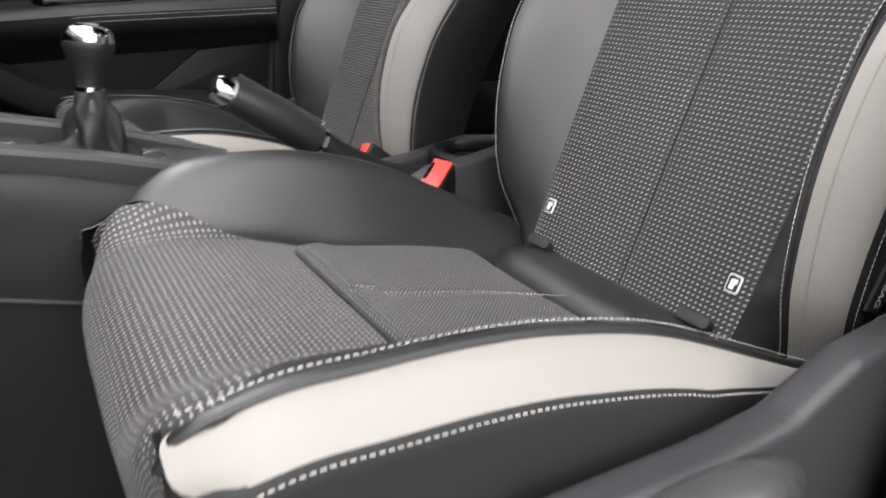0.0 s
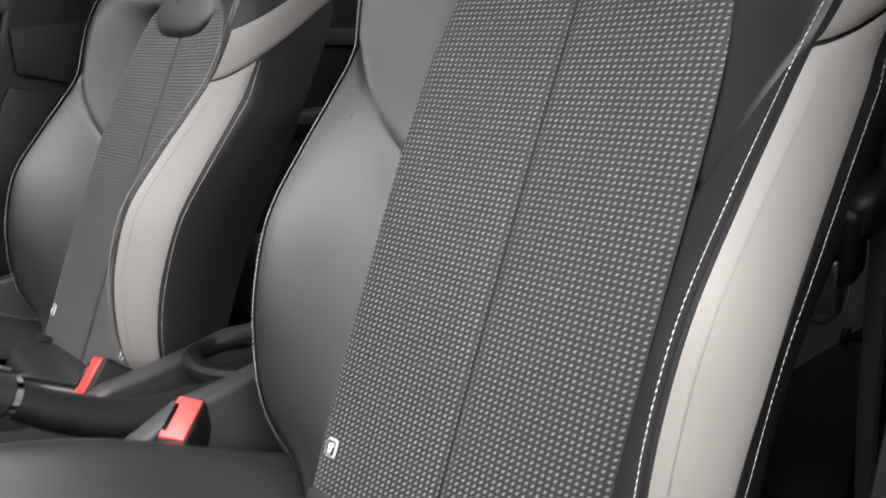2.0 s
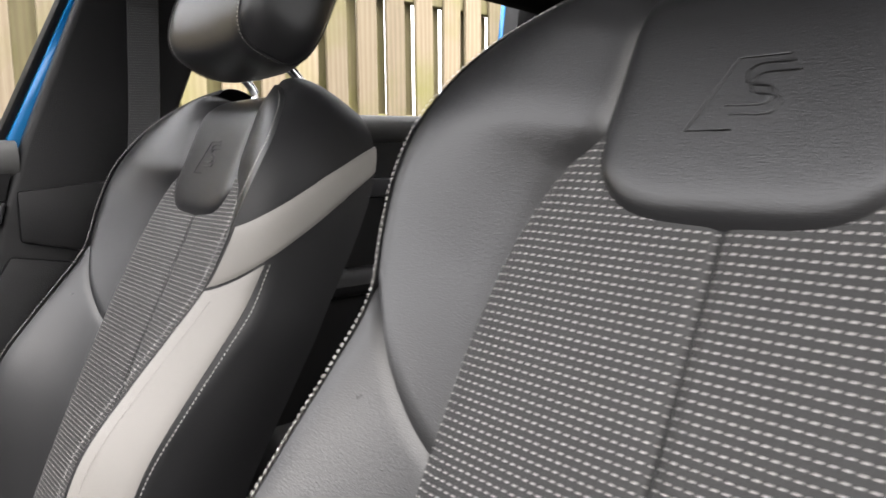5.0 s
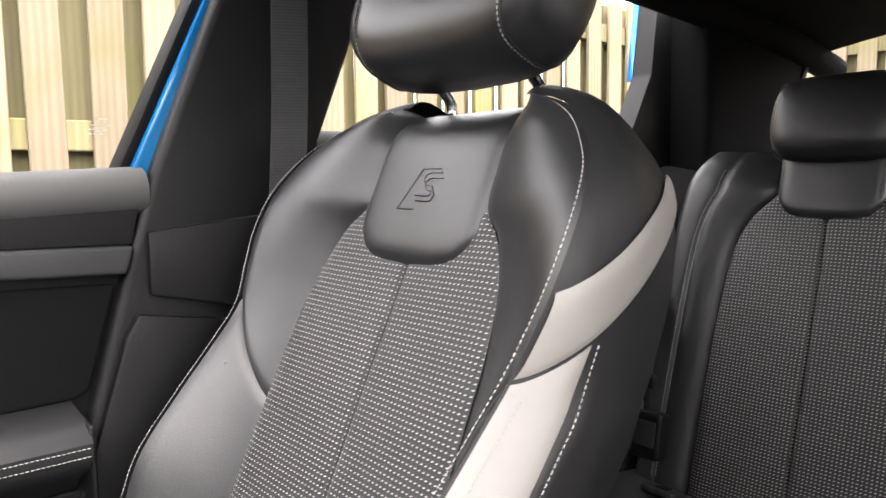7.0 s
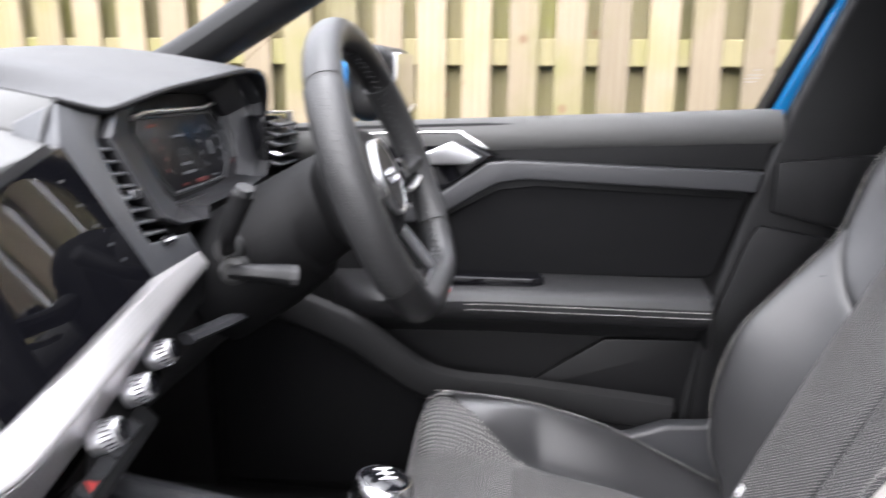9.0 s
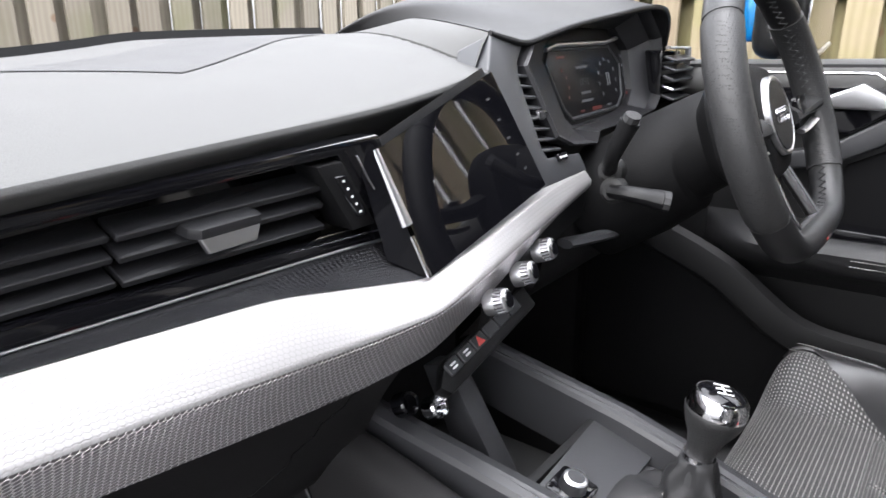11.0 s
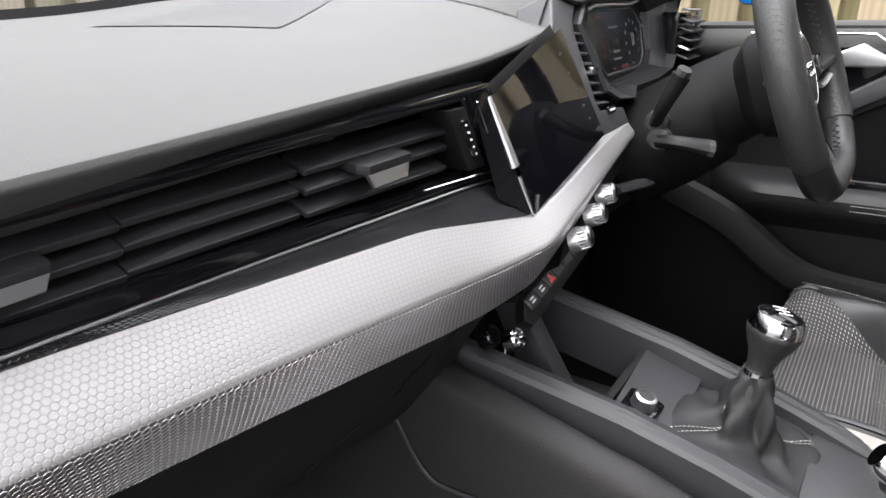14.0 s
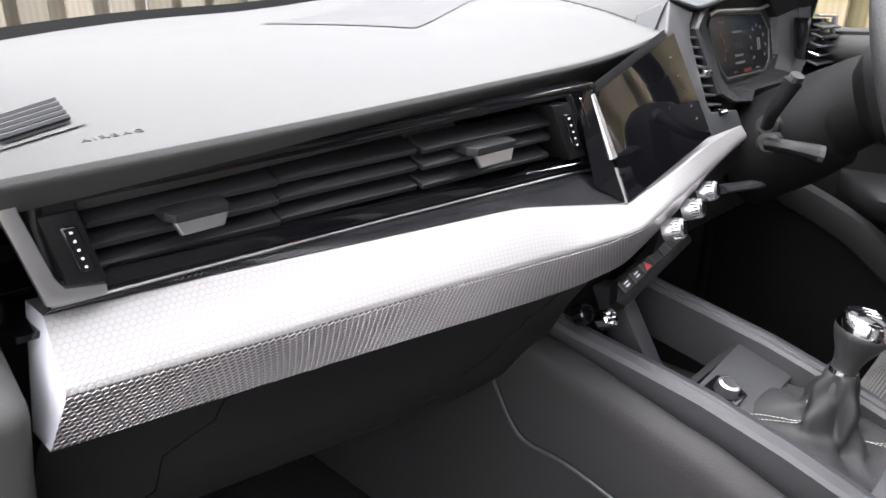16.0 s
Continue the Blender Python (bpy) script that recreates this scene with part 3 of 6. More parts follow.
def build_headrest(seat):
    c = B0 + UB * 0.780 + NB * 0.026
    verts, faces, nu, nv = [], [], 40, 28
    for i in range(nv + 1):
        ph = math.pi * i / nv
        for j in range(nu):
            th = 2 * math.pi * j / nu
            sgn = lambda w, e: math.copysign(abs(w) ** e, w)
            x = 0.138 * sgn(math.cos(ph), 0.35)
            rr = abs(math.sin(ph)) ** 0.35
            y = 0.058 * rr * sgn(math.cos(th), 0.62)
            z = 0.098 * rr * sgn(math.sin(th), 0.62)
            x *= 1 - 0.12 * (z / 0.098) ** 2 - (0.05 if z < 0 else 0) * (z / 0.098)
            y += 0.014 * (x / 0.13) ** 2
            verts.append(c + Vector((x, 0, 0)) + UB * z + NB * y)
    for i in range(nv):
        for j in range(nu):
            k = (j + 1) % nu
            faces.append((i * nu + j, i * nu + k, (i + 1) * nu + k, (i + 1) * nu + j))
    me = from_lists("pad", verts, faces, sharp=60)
    pad = part("headrest_pad", me, leather, seat)
    for side in (-1, 1):
        ring = []
        for k in range(65):
            th = 2 * math.pi * k / 64
            sgn = lambda w, e: math.copysign(abs(w) ** e, w)
            y, z = 0.0545 * sgn(math.cos(th), 0.62), 0.0922 * sgn(math.sin(th), 0.62)
            x = 0.112 * (1 - 0.12 * (z / 0.098) ** 2 - (0.05 if z < 0 else 0) * (z / 0.098))
            y += 0.014 * (x / 0.13) ** 2
            ring.append(c + Vector((side * x, 0, 0)) + UB * z + NB * y)
        part("headrest_piping", tube(ring, 0.0018, 6), leather_side, pad)
        part("headrest_stitching", stitches([p + Vector((-side * 0.004, 0, 0)) for p in ring], [(p - c).normalized() for p in ring], r=0.0007, lift=0.001), thread, pad)
        mb = frame_of(c + Vector((side * 0.1375, 0, 0)) + UB * 0.005, (0, 1, 0), (0, 0, side))
        part("release_button", lathe([(0.0, 0.004), (0.012, 0.004), (0.015, 0.002), (0.0155, -0.003), (0.019, -0.003), (0.021, 0.0005), (0.0235, 0.0), (0.024, -0.006)], mb, 28), leather_side, pad)
        base = B0 + UB * 0.660 - NB * 0.040 + Vector((side * 0.068, 0, 0))
        top = c - UB * 0.07 - NB * 0.012 + Vector((side * 0.068, 0, 0))
        part("headrest_post", tube(spline([base, base + UB * 0.03, top], 8), 0.0062, 14), chrome, seat, "chrome post")
        part("post_collar", lathe([(0.0, 0.003), (0.011, 0.003), (0.016, 0.001), (0.017, -0.008)], frame_of(base + UB * 0.012, (1, 0, 0), NB), 18), hard_black, seat)


# cushion: height along its length at the cloth, at the bolster tops
CUSH = [(-0.03, 0.500), (0.03, 0.522), (0.10, 0.542), (0.20, 0.572), (0.29, 0.594), (0.35, 0.614), (0.42, 0.630), (0.47, 0.634), (0.52, 0.626)]
CUSH_RISE = [(-0.03, 0.030), (0.04, 0.038), (0.10, 0.050), (0.20, 0.066), (0.29, 0.070), (0.35, 0.060), (0.42, 0.050), (0.50, 0.050)]
CROWN = [(-0.03, 0.004), (0.08, 0.010), (0.18, 0.020), (0.28, 0.026), (0.38, 0.020), (0.46, 0.006), (0.50, 0.0)]


FALL_IN = [(0.0, 1.0), (0.40, 1.0), (0.42, 0.94), (0.445, 0.68), (0.467, 0.38), (0.50, 0.10)]
FALL_OUT = [(0.0, 1.0), (0.43, 1.0), (0.47, 0.92), (0.50, 0.8)]


def cush_z(y):
    return float(curve_at(CUSH, y)[0])


def rise(y):
    return float(curve_at(CUSH_RISE, y)[0])


def nose(x):
    """How far forward the front edge bows; the inner corner is well rounded."""
    return 0.522 - REACH - (0.020 if x * OUTER > 0 else 0.050) * (abs(x) / 0.208) ** 4


OUTER = -1
REACH = 0.0


def nose_r(x):
    return 0.05 - 0.026 * min(abs(x) / 0.208, 1) ** 2


def build_cushion(seat):
    ins = lambda y: 0.142 + 0.010 * max(0, y) / 0.45

    def top_at(x, y):
        """The surface of the cushion's top, front to back and across."""
        ax, i = abs(x), ins(y) - (0.06 if x * OUTER > 0 else 0.0) * min(max((y - 0.30) / 0.12, 0), 1)
        z = cush_z(y) - 0.004 * (1 - (min(ax, i) / i) ** 2) * (y < 0.3)
        if ax > i:
            v = min((ax - i) / (0.205 - i), 1.0)
            z += rise(y) * v * v * (3 - 2 * v) * float(curve_at(FALL_OUT if x * OUTER > 0 else FALL_IN, y)[0])
            z += float(curve_at(CROWN, y)[0]) * math.exp(-((ax - 0.192) / 0.026) ** 2) * (0.08 if x * OUTER > 0 else 0.9)
        return z

    def roll(x, y0, d):
        """Past the front edge: d metres along a round nose and down the front."""
        z0, r = top_at(x, y0), nose_r(x)
        a = min(d / r, math.pi / 2 * 0.95)
        p = Vector((x, y0 + r * math.sin(a), z0 - r * (1 - math.cos(a))))
        rest = max(0, d - r * math.pi / 2 * 0.95)
        return p + Vector((0, -0.06 * rest, -rest))

    def cloth_end(x):
        if x * OUTER > 0 and not REACH:
            return 0.290 + 0.177 * min(max(0, abs(x) - 0.166) / 0.040, 1) ** 0.7
        return 0.290 + (0.177 - REACH) * min(max(0, abs(x) - 0.140) / 0.066, 1) ** 0.5

    # front pad: wraps over the nose
    def front(a, b):
        x = (a * 2 - 1) * 0.208
        y_in = cloth_end(x)
        y_front = max(nose(x) - nose_r(x), y_in + 0.004)
        run = (y_front - y_in) + 0.21
        d = b * run
        y = y_in + d
        if y <= y_front:
            p = Vector((x, y, top_at(x, y)))
        else:
            p = roll(x, y_front, y - y_front)
            p.x -= math.copysign(0.10 * max(0, y - y_front - 0.05) * (abs(x) / 0.208) ** 6, x)
        p.z += seam_dip(d, 0.004) + 0.0035 - 0.010 * (max(0, abs(x) - 0.165) / 0.043) ** 2
        return p
    def front_uv(a, b):
        x = (a * 2 - 1) * 0.208
        y_in = cloth_end(x)
        return (x + 0.5, 1.0 - y_in - b * (max(nose(x) - nose_r(x), y_in + 0.004) - y_in + 0.21))
    part("front_cloth", sheet(front, 96, 46, flip=True, uv=front_uv), fabric, seat, "black cloth with pale woven flecks")

    # centre pad with a middle seam
    def centre(side):
        def fn(a, b):
            y = 0.115 + 0.22 * b - 0.03 * max(0, (a - 0.8) / 0.2) ** 2 * b
            x = a ** 1.3 * (ins(y) - 0.018 * b)
            wid = ins(y) - 0.018 * b
            z = top_at(x, y) + 0.017 + seam_dip(x, 0.006, 0.003) + seam_dip(wid - x, 0.018, 0.004) + seam_dip((1 - b) * 0.22, 0.020, 0.004) + seam_dip(b * 0.22, 0.024, 0.006)
            return (side * x, y, z)
        return sheet(fn, 26, 60, flip=side > 0, uv=lambda a, b: (side * a ** 1.3 * 0.14 + 0.5, b * 0.24))
    for side in (-1, 1):
        part("centre_cloth", centre(side), fabric_fine, seat, "black ribbed cloth")
    hem = [(x, 0.331 - 0.030 * max(0, (abs(x) / 0.130 - 0.8) / 0.2) ** 2) for x in [0.128 * (i / 24 - 1) for i in range(49)]]
    part("pad_hem", tube([(x, y, top_at(x, y) + 0.0085) for x, y in hem], 0.0042, 8), fabric_fine, seat, "raised cloth hem")
    pts = [Vector((0.003, 0.10 + 0.222 * i / 40, top_at(0, 0.10 + 0.222 * i / 40) + 0.0145)) for i in range(41)]
    part("centre_stitching", stitches(pts, [(0, 0, 1)] * 41), thread, seat, "pale grey thread")

    # leather bolsters
    def bolster(side):
        def fn(a, b):
            i0 = ins(0.1) - 0.014
            x = i0 + (0.206 - i0) * a
            y = -0.03 + (cloth_end(x) + 0.040) * b
            z = top_at(side * x, y) + seam_dip(a * 0.09, 0.004) + 0.002
            return (side * x, y, z)
        return sheet(fn, 18, 50, flip=side > 0)
    for side in (-1, 1):
        part("cushion_bolster", bolster(side), leather, seat)

        def ridge(y, w, side=side):
            """Outward from the bolster's seam: w metres down the sloping flank."""
            y = min(y, 0.505 - REACH)
            return Vector((side * (0.206 + 0.80 * w), y, top_at(side * 0.206, min(y, 0.48)) + 0.001 - 0.52 * w - 3.0 * w * w))

        def wid(q):
            return 0.008 + 0.029 * min(max(q, 0) / 0.35, 1) ** 0.8 - 0.004 * max(0, (q - 0.55) / 0.45)

        def band(a, b, side=side):
            y = 0.015 + b * (0.480 - REACH)
            p = ridge(y, 0.004 + a * wid(b))
            p.z += 0.003 * math.sin(math.pi * a) - 0.0015
            end = max(0, (b - 0.93) / 0.07)
            p.y += 0.010 * end * (1 - (2 * a - 1) ** 4)
            p.z -= 0.003 * end * end
            p.x -= side * 0.010 * end * end
            return p
        part("cushion_band", sheet(band, 10, 56, flip=side > 0, uv=lambda a, b: (a * 0.06, b * 0.48)), grey_cloth, seat, "pale grey twill side band")

        def skirt(a, b, side=side):
            y = -0.06 + b * (0.575 - REACH)
            q = min(max((y - 0.015) / 0.487, 0), 1)
            top = ridge(y, 0.004 + wid(q))
            if a < 0.08:
                p = ridge(y, (0.004 + wid(q)) * a / 0.08)
                p.z -= 0.001
            else:
                k = (a - 0.08) / 0.92
                p = Vector((top.x, y, top.z - 0.003 + (0.40 - top.z) * k))
                p.x += side * (0.012 * math.sin(math.pi * min(k * 1.6, 1) / 2) - 0.02 * k * k)
            end = max(0, (b - 0.93) / 0.07)
            p.x -= side * 0.02 * end * end
            p.z -= 0.014 * end * end
            p.y = min(p.y, 0.508 - REACH)
            return p
        part("cushion_skirt", sheet(skirt, 24, 44, flip=side > 0), leather_side, seat)
        low, up = [], []
        for i in range(80):
            y = 0.02 + (0.475 - REACH) * i / 79
            q = (y - 0.015) / 0.487
            low.append(ridge(y, 0.010 + wid(q)) + Vector((side * 0.001, 0, 0.0015)))
            up.append(Vector((side * 0.2045, y, top_at(side * 0.206, min(y, 0.48)) + 0.0043)))
        part("cushion_stitching", stitches(low, [(side * 0.7, 0, 0.7)] * 80, r=0.0005), thread, seat, "pale grey thread")
        if side == OUTER:
            part("cushion_stitching", stitches(up, [(0, 0, 1)] * 80), thread, seat, "pale grey thread")
        edge = [Vector((side * 0.2065, y, top_at(side * 0.206, min(y, 0.48)) - 0.0015)) for y in [0.02 + (0.465 - REACH) * i / 40 for i in range(41)]]
        edge += [Vector((side * 0.2055, 0.497 - REACH, edge[-1].z - 0.006)), Vector((side * 0.203, 0.506 - REACH, edge[-1].z - 0.022))]
        if side == OUTER:
            part("cushion_piping", tube(edge, 0.0042, 8), leather, seat)
    # rear roll between cushion and backrest
    roll_pts = [Vector((-0.192 + 0.384 * i / 16, 0.058 + 0.008 * (1 - (i / 8 - 1) ** 2), 0.526 - 0.006 * abs(i / 8 - 1) ** 3)) for i in range(17)]
    roll_radius = [0.044 * max(0.25, 1 - abs(i / 8 - 1) ** 5) for i in range(17)]
    part("rear_roll", tube(roll_pts, roll_radius, 16, flat=0.85), leather, seat)
    part("cushion_core", box(0.44, 0.50, 0.12, 0.03, 3, (0, 0.22, 0.455)), hard_black, seat)
    for side in (-1, 1):
        ms = frame_of((side * 0.112, 0.050, 0.566), (-1, 0, 0), (0, -0.7, 0.7))
        part("anchor_cover", plate(rounded(0.036, 0.012, 0.005), 0.012, ms, 0.002), rubber, seat)


def build_base(seat, near):
    """Outer valance with the height lever, rails underneath."""
    for side in (-1, 1):
        outline = [(-0.18, 0.38), (-0.19, 0.55), (-0.15, 0.635), (-0.06, 0.645), (0.04, 0.630), (0.10, 0.608), (0.16, 0.584), (0.22, 0.582), (0.34, 0.588), (0.43, 0.540), (0.46, 0.46), (0.44, 0.40), (0.2, 0.37)]
        m = frame_of((side * 0.262, 0, 0), (0, 1, 0), (0, 0, 1))
        w = 0.028 if m.col[2].x > 0 else 0.0
        part("side_valance", plate([(y, z + (0.018 if y > 0.09 and z > 0.5 else 0)) for y, z in outline], 0.03, m @ pose(0, 0, 0.018 if side > 0 else 0.004), 0.008, 3), slate, seat)
        part("seat_rail", box(0.05, 0.52, 0.03, 0.005, 2, (side * 0.19, 0.2, 0.335)), satin, seat, "steel runner")
        for y in (0.0, 0.4):
            part("rail_foot", box(0.045, 0.03, 0.03, 0.004, 2, (side * 0.19, y, 0.307)), hard_black, seat)
    lever = spline([(OUTER * 0.290, 0.165, 0.560), (OUTER * 0.300, 0.21, 0.572), (OUTER * 0.302, 0.29, 0.566), (OUTER * 0.292, 0.40, 0.535)], 14)
    part("height_lever", tube(lever, [0.012 + 0.018 * math.sin(math.pi * i / 14) for i in range(15)], 14, flat=1.3), lever_grey, seat, "smooth dark grey height lever")
    part("seat_bridge", box(0.40, 0.36, 0.05, 0.01, 2, (0, 0.2, 0.375)), hard_black, seat)


def front_seat(label):
    seat = thing("front_seat", label, "car seat", "front seats")
    build_backrest(seat)
    build_headrest(seat)
    build_cushion(seat)
    build_base(seat, True)
    return seat


passenger_seat = front_seat("black leather and fleck cloth front passenger seat with pale grey bands")
passenger_seat.location = (-0.352, 0, 0)
OUTER, REACH = 1, 0.035
driver_seat = front_seat("black leather and fleck cloth driver's seat with pale grey bands")
driver_seat.location = (0.354, 0.006, -0.033)
airbag_tag(passenger_seat, -1)
airbag_tag(driver_seat, 1)


# ---- car body: floor, roof, pillars, driver's door, rear ----
paint = material("blue_paint", (0.0, 0.16, 0.42), 0.22, 0.35)[0]
paint.node_tree.nodes["Principled BSDF"].inputs["Coat Weight"].default_value = 0.8
glass, gnt, gb = material("window_glass", (1, 1, 1), 0.0)
gb.inputs["Transmission Weight"].default_value, gb.inputs["IOR"].default_value = 1.0, 1.08


def poly_x(x0, x1, outline, bevel=0.006, segs=2):
    """An outline in (y, z), thick from x0 to x1."""
    m = Matrix(((0, 0, 1, x1), (1, 0, 0, 0), (0, 1, 0, 0), (0, 0, 0, 1)))
    return plate(outline, x1 - x0, m, bevel, segs)


setting("floor", box(1.36, 3.2, 0.05, 0.01, 1, (0, -0.2, 0.265)), carpet, "black carpeted car floor", "floor")
setting("bulkhead", box(1.36, 0.05, 0.75, 0.01, 1, (0, 1.28, 0.63)), carpet, "dark carpeted bulkhead under the dashboard", "bulkhead")
setting("roof_lining", sheet(lambda a, b: (-0.60 + 1.20 * a, -1.75 + 1.87 * b, 1.40 + 0.06 * (1 - (2 * a - 1) ** 2) - 0.05 * (1 - b) ** 3 + 0.02), 14, 14), lining, "dark cloth roof lining", "roof lining")
setting("roof", sheet(lambda a, b: (-0.63 + 1.26 * a, -1.80 + 1.96 * b, 1.425 + 0.06 * (1 - (2 * a - 1) ** 2) - 0.05 * (1 - b) ** 3 + 0.02), 14, 14), paint, "blue painted steel roof", "roof")
for side in (-1, 1):
    rail = spline([(side * 0.602, 0.15, 1.45), (side * 0.615, 0.0, 1.445), (side * 0.615, -0.8, 1.42), (side * 0.60, -1.5, 1.37), (side * 0.60, -1.8, 1.33)], 24)
    setting("roof_rail", tube(rail, 0.035, 12), lining, "dark lined roof rail", "roof rail")
    sill = spline([(side * 0.68, 1.0, 0.34), (side * 0.685, 0, 0.33), (side * 0.68, -1.6, 0.34)], 12)
    setting("door_sill", tube(sill, 0.065, 12, flat=0.8), hard_black, "black plastic door sill", "sill")
    ap = spline([(side * 0.70, 1.20, 1.02), (side * 0.685, 0.95, 1.105), (side * 0.655, 0.72, 1.225), (side * 0.625, 0.50, 1.345), (side * 0.605, 0.32, 1.415), (side * 0.600, 0.15, 1.455)], 20)
    setting("windscreen_pillar", tube(ap, 0.05, 14, flat=0.7), soft_black, "black trimmed windscreen pillar", "pillar")
setting("windscreen_header", tube([(-0.6, 0.13, 1.46), (0, 0.17, 1.50), (0.6, 0.13, 1.46)], 0.04, 10), lining, "dark lined windscreen header", "roof rail")

# centre pillars, with belt guides
PB = [(-0.045, 1.073), (-0.20, 1.45), (-0.39, 1.45), (-0.335, 1.26), (-0.262, 1.085), (-0.27, 0.95), (-0.23, 0.65), (-0.16, 0.34), (0.10, 0.34), (0.075, 0.60), (0.045, 0.77), (-0.012, 0.97)]
for side in (-1, 1):
    x = sorted((side * 0.672, side * 0.722))
    setting("centre_pillar", poly_x(x[0], x[1], PB, 0.012, 3), hard_black, "black plastic trimmed centre pillar", "pillar")
    x = sorted((side * 0.655, side * 0.668))
    setting("pillar_trim", poly_x(x[0], x[1], [(-0.03, 1.0), (-0.235, 1.02), (-0.255, 0.92), (-0.14, 0.90), (-0.03, 0.925)], 0.006), hard_black, "black plastic pillar trim", "pillar")
    setting("pillar_trim", poly_x(x[0], x[1], [(-0.015, 0.905), (-0.13, 0.885), (-0.10, 0.72), (-0.02, 0.50), (0.07, 0.50), (0.05, 0.72), (0.0, 0.88)], 0.006), hard_black, "black plastic pillar trim", "pillar")

# driver's door
door = thing("front_door", "closed black trimmed driver's door with a blue window frame", "car door")
BELT = lambda y: 1.083 - 0.045 * (y + 0.04)
rear_edge = [(-0.040, 1.075), (-0.022, 0.975), (0.030, 0.775), (0.060, 0.600), (0.075, 0.42)]
main = [(-0.040, 1.060), (-0.022, 0.975), (0.030, 0.775), (0.060, 0.600), (0.085, 0.33), (0.95, 0.33), (0.95, 0.60), (0.95, 1.02), (0.40, 1.05)]
body = part("door_panel", poly_x(0.690, 0.730, main, 0.004), hard_black, door)


def roll_strip(a, b):
    y = -0.038 + 0.98 * b
    th = radians(-65 + 190 * a)
    return (0.700 - 0.034 * math.cos(th), y, BELT(y) - 0.034 + 0.030 * math.sin(th) - 0.003)


part("belt_roll", sheet(roll_strip, 14, 24, flip=True), soft_grey, door, "soft grey grained belt roll")
part("upper_panel", poly_x(0.674, 0.692, [(-0.032, 1.045), (-0.018, 0.985), (0.36, 0.992), (0.41, 1.0), (0.47, 1.035), (0.9, 1.02), (0.9, 1.03), (0.4, 1.05)], 0.004), soft_black, door)
band = [(-0.017, 0.984), (0.36, 0.994), (0.395, 0.990), (0.49, 0.925), (0.62, 0.90), (0.62, 0.872), (0.48, 0.898), (0.38, 0.957), (0.34, 0.964), (-0.008, 0.952)]
part("trim_band", poly_x(0.662, 0.692, band, 0.005, 3), slate, door, "dark slate trim band")
insert = [(0.0, 0.94), (0.32, 0.952), (0.38, 0.944), (0.46, 0.90), (0.48, 0.80), (0.05, 0.812), (0.035, 0.82)]
part("door_insert", poly_x(0.680, 0.692, insert, 0.006, 3), lining, door, "matt black door insert")


def rest(a, b):
    y = 0.055 + 0.60 * b
    prof = [(0.690, 0.812), (0.640, 0.806), (0.612, 0.798), (0.600, 0.785), (0.602, 0.768), (0.615, 0.752), (0.650, 0.735), (0.690, 0.705)]
    k = a * (len(prof) - 1)
    i = min(int(k), len(prof) - 2)
    p, q, u = prof[i], prof[i + 1], k - i
    x, z = p[0] + (q[0] - p[0]) * u, p[1] + (q[1] - p[1]) * u
    x += 0.09 * max(0, (b - 0.82) / 0.18) ** 2 * (0.69 - x) / 0.09
    return (x, y, z - 0.02 * max(0, (b - 0.55)) )


rest_part = part("armrest", sheet(rest, 14, 30, flip=True), leather_side, door)
part("armrest_end", box(0.085, 0.006, 0.085, 0.002, 1, (0.648, 0.054, 0.76)), hard_black, rest_part)
for z in (0.781, 0.772):
    pts = [Vector((0.5995, 0.06 + 0.36 * i / 60, z - 0.02 * max(0, (0.36 * i / 60 + 0.005) / 0.6 - 0.55))) for i in range(61)]
    part("armrest_stitching", stitches(pts, [(-1, 0, 0.2)] * 61), thread, rest_part, "pale grey thread")
panel = part("switch_panel", plate([(0.302, 0.636), (0.32, 0.628), (0.46, 0.626), (0.475, 0.64), (0.47, 0.668), (0.31, 0.67)], 0.02,
             Matrix(((0, 1, 0, 0), (1, 0, 0, 0), (0, 0, -1, 0.800), (0, 0, 0, 1))) @ pose(0, 0, 0.004), 0.003), gloss, door, "glossy black switch panel")
for y, x in ((0.335, 0.648), (0.372, 0.648), (0.408, 0.648), (0.45, 0.645)):
    part("window_switch", box(0.016, 0.020, 0.008, 0.003, 2, (x, y, 0.798)), satin, panel)
low = [(0.06, 0.60), (0.035, 0.735), (0.20, 0.728), (0.33, 0.645), (0.10, 0.61)]
part("lower_panel", poly_x(0.676, 0.692, [(0.068, 0.58), (0.04, 0.71), (0.20, 0.705), (0.335, 0.612), (0.335, 0.60)], 0.005), hard_black, door)
part("pocket_edge", tube(spline([(0.66, 0.09, 0.585), (0.650, 0.33, 0.612), (0.63, 0.48, 0.635), (0.62, 0.60, 0.715), (0.625, 0.72, 0.76), (0.64, 0.85, 0.78)], 24), 0.014, 8, flat=2.2), soft_black, door)
part("pocket_wall", poly_x(0.650, 0.665, [(0.08, 0.44), (0.09, 0.575), (0.33, 0.60), (0.48, 0.62), (0.60, 0.70), (0.72, 0.745), (0.85, 0.76), (0.85, 0.42)], 0.004), lining, door)
handle = part("handle_bezel", poly_x(0.668, 0.694, [(0.385, 1.0), (0.44, 1.032), (0.62, 1.025), (0.62, 0.955), (0.46, 0.945)], 0.006, 3), gloss, door, "glossy black handle bezel")
part("handle_lever", poly_x(0.655, 0.668, [(0.405, 0.998), (0.452, 1.022), (0.50, 1.000), (0.49, 0.984), (0.42, 0.986)], 0.004, 3), satin, handle, "satin metal pull lever")
part("handle_rim", tube([(0.667, 0.38, 1.0), (0.667, 0.44, 1.036), (0.667, 0.62, 1.029)], 0.0015, 6), chrome, handle)
fr = [(-0.045, 1.075), (-0.058, 1.075), (-0.225, 1.455), (-0.205, 1.455)]
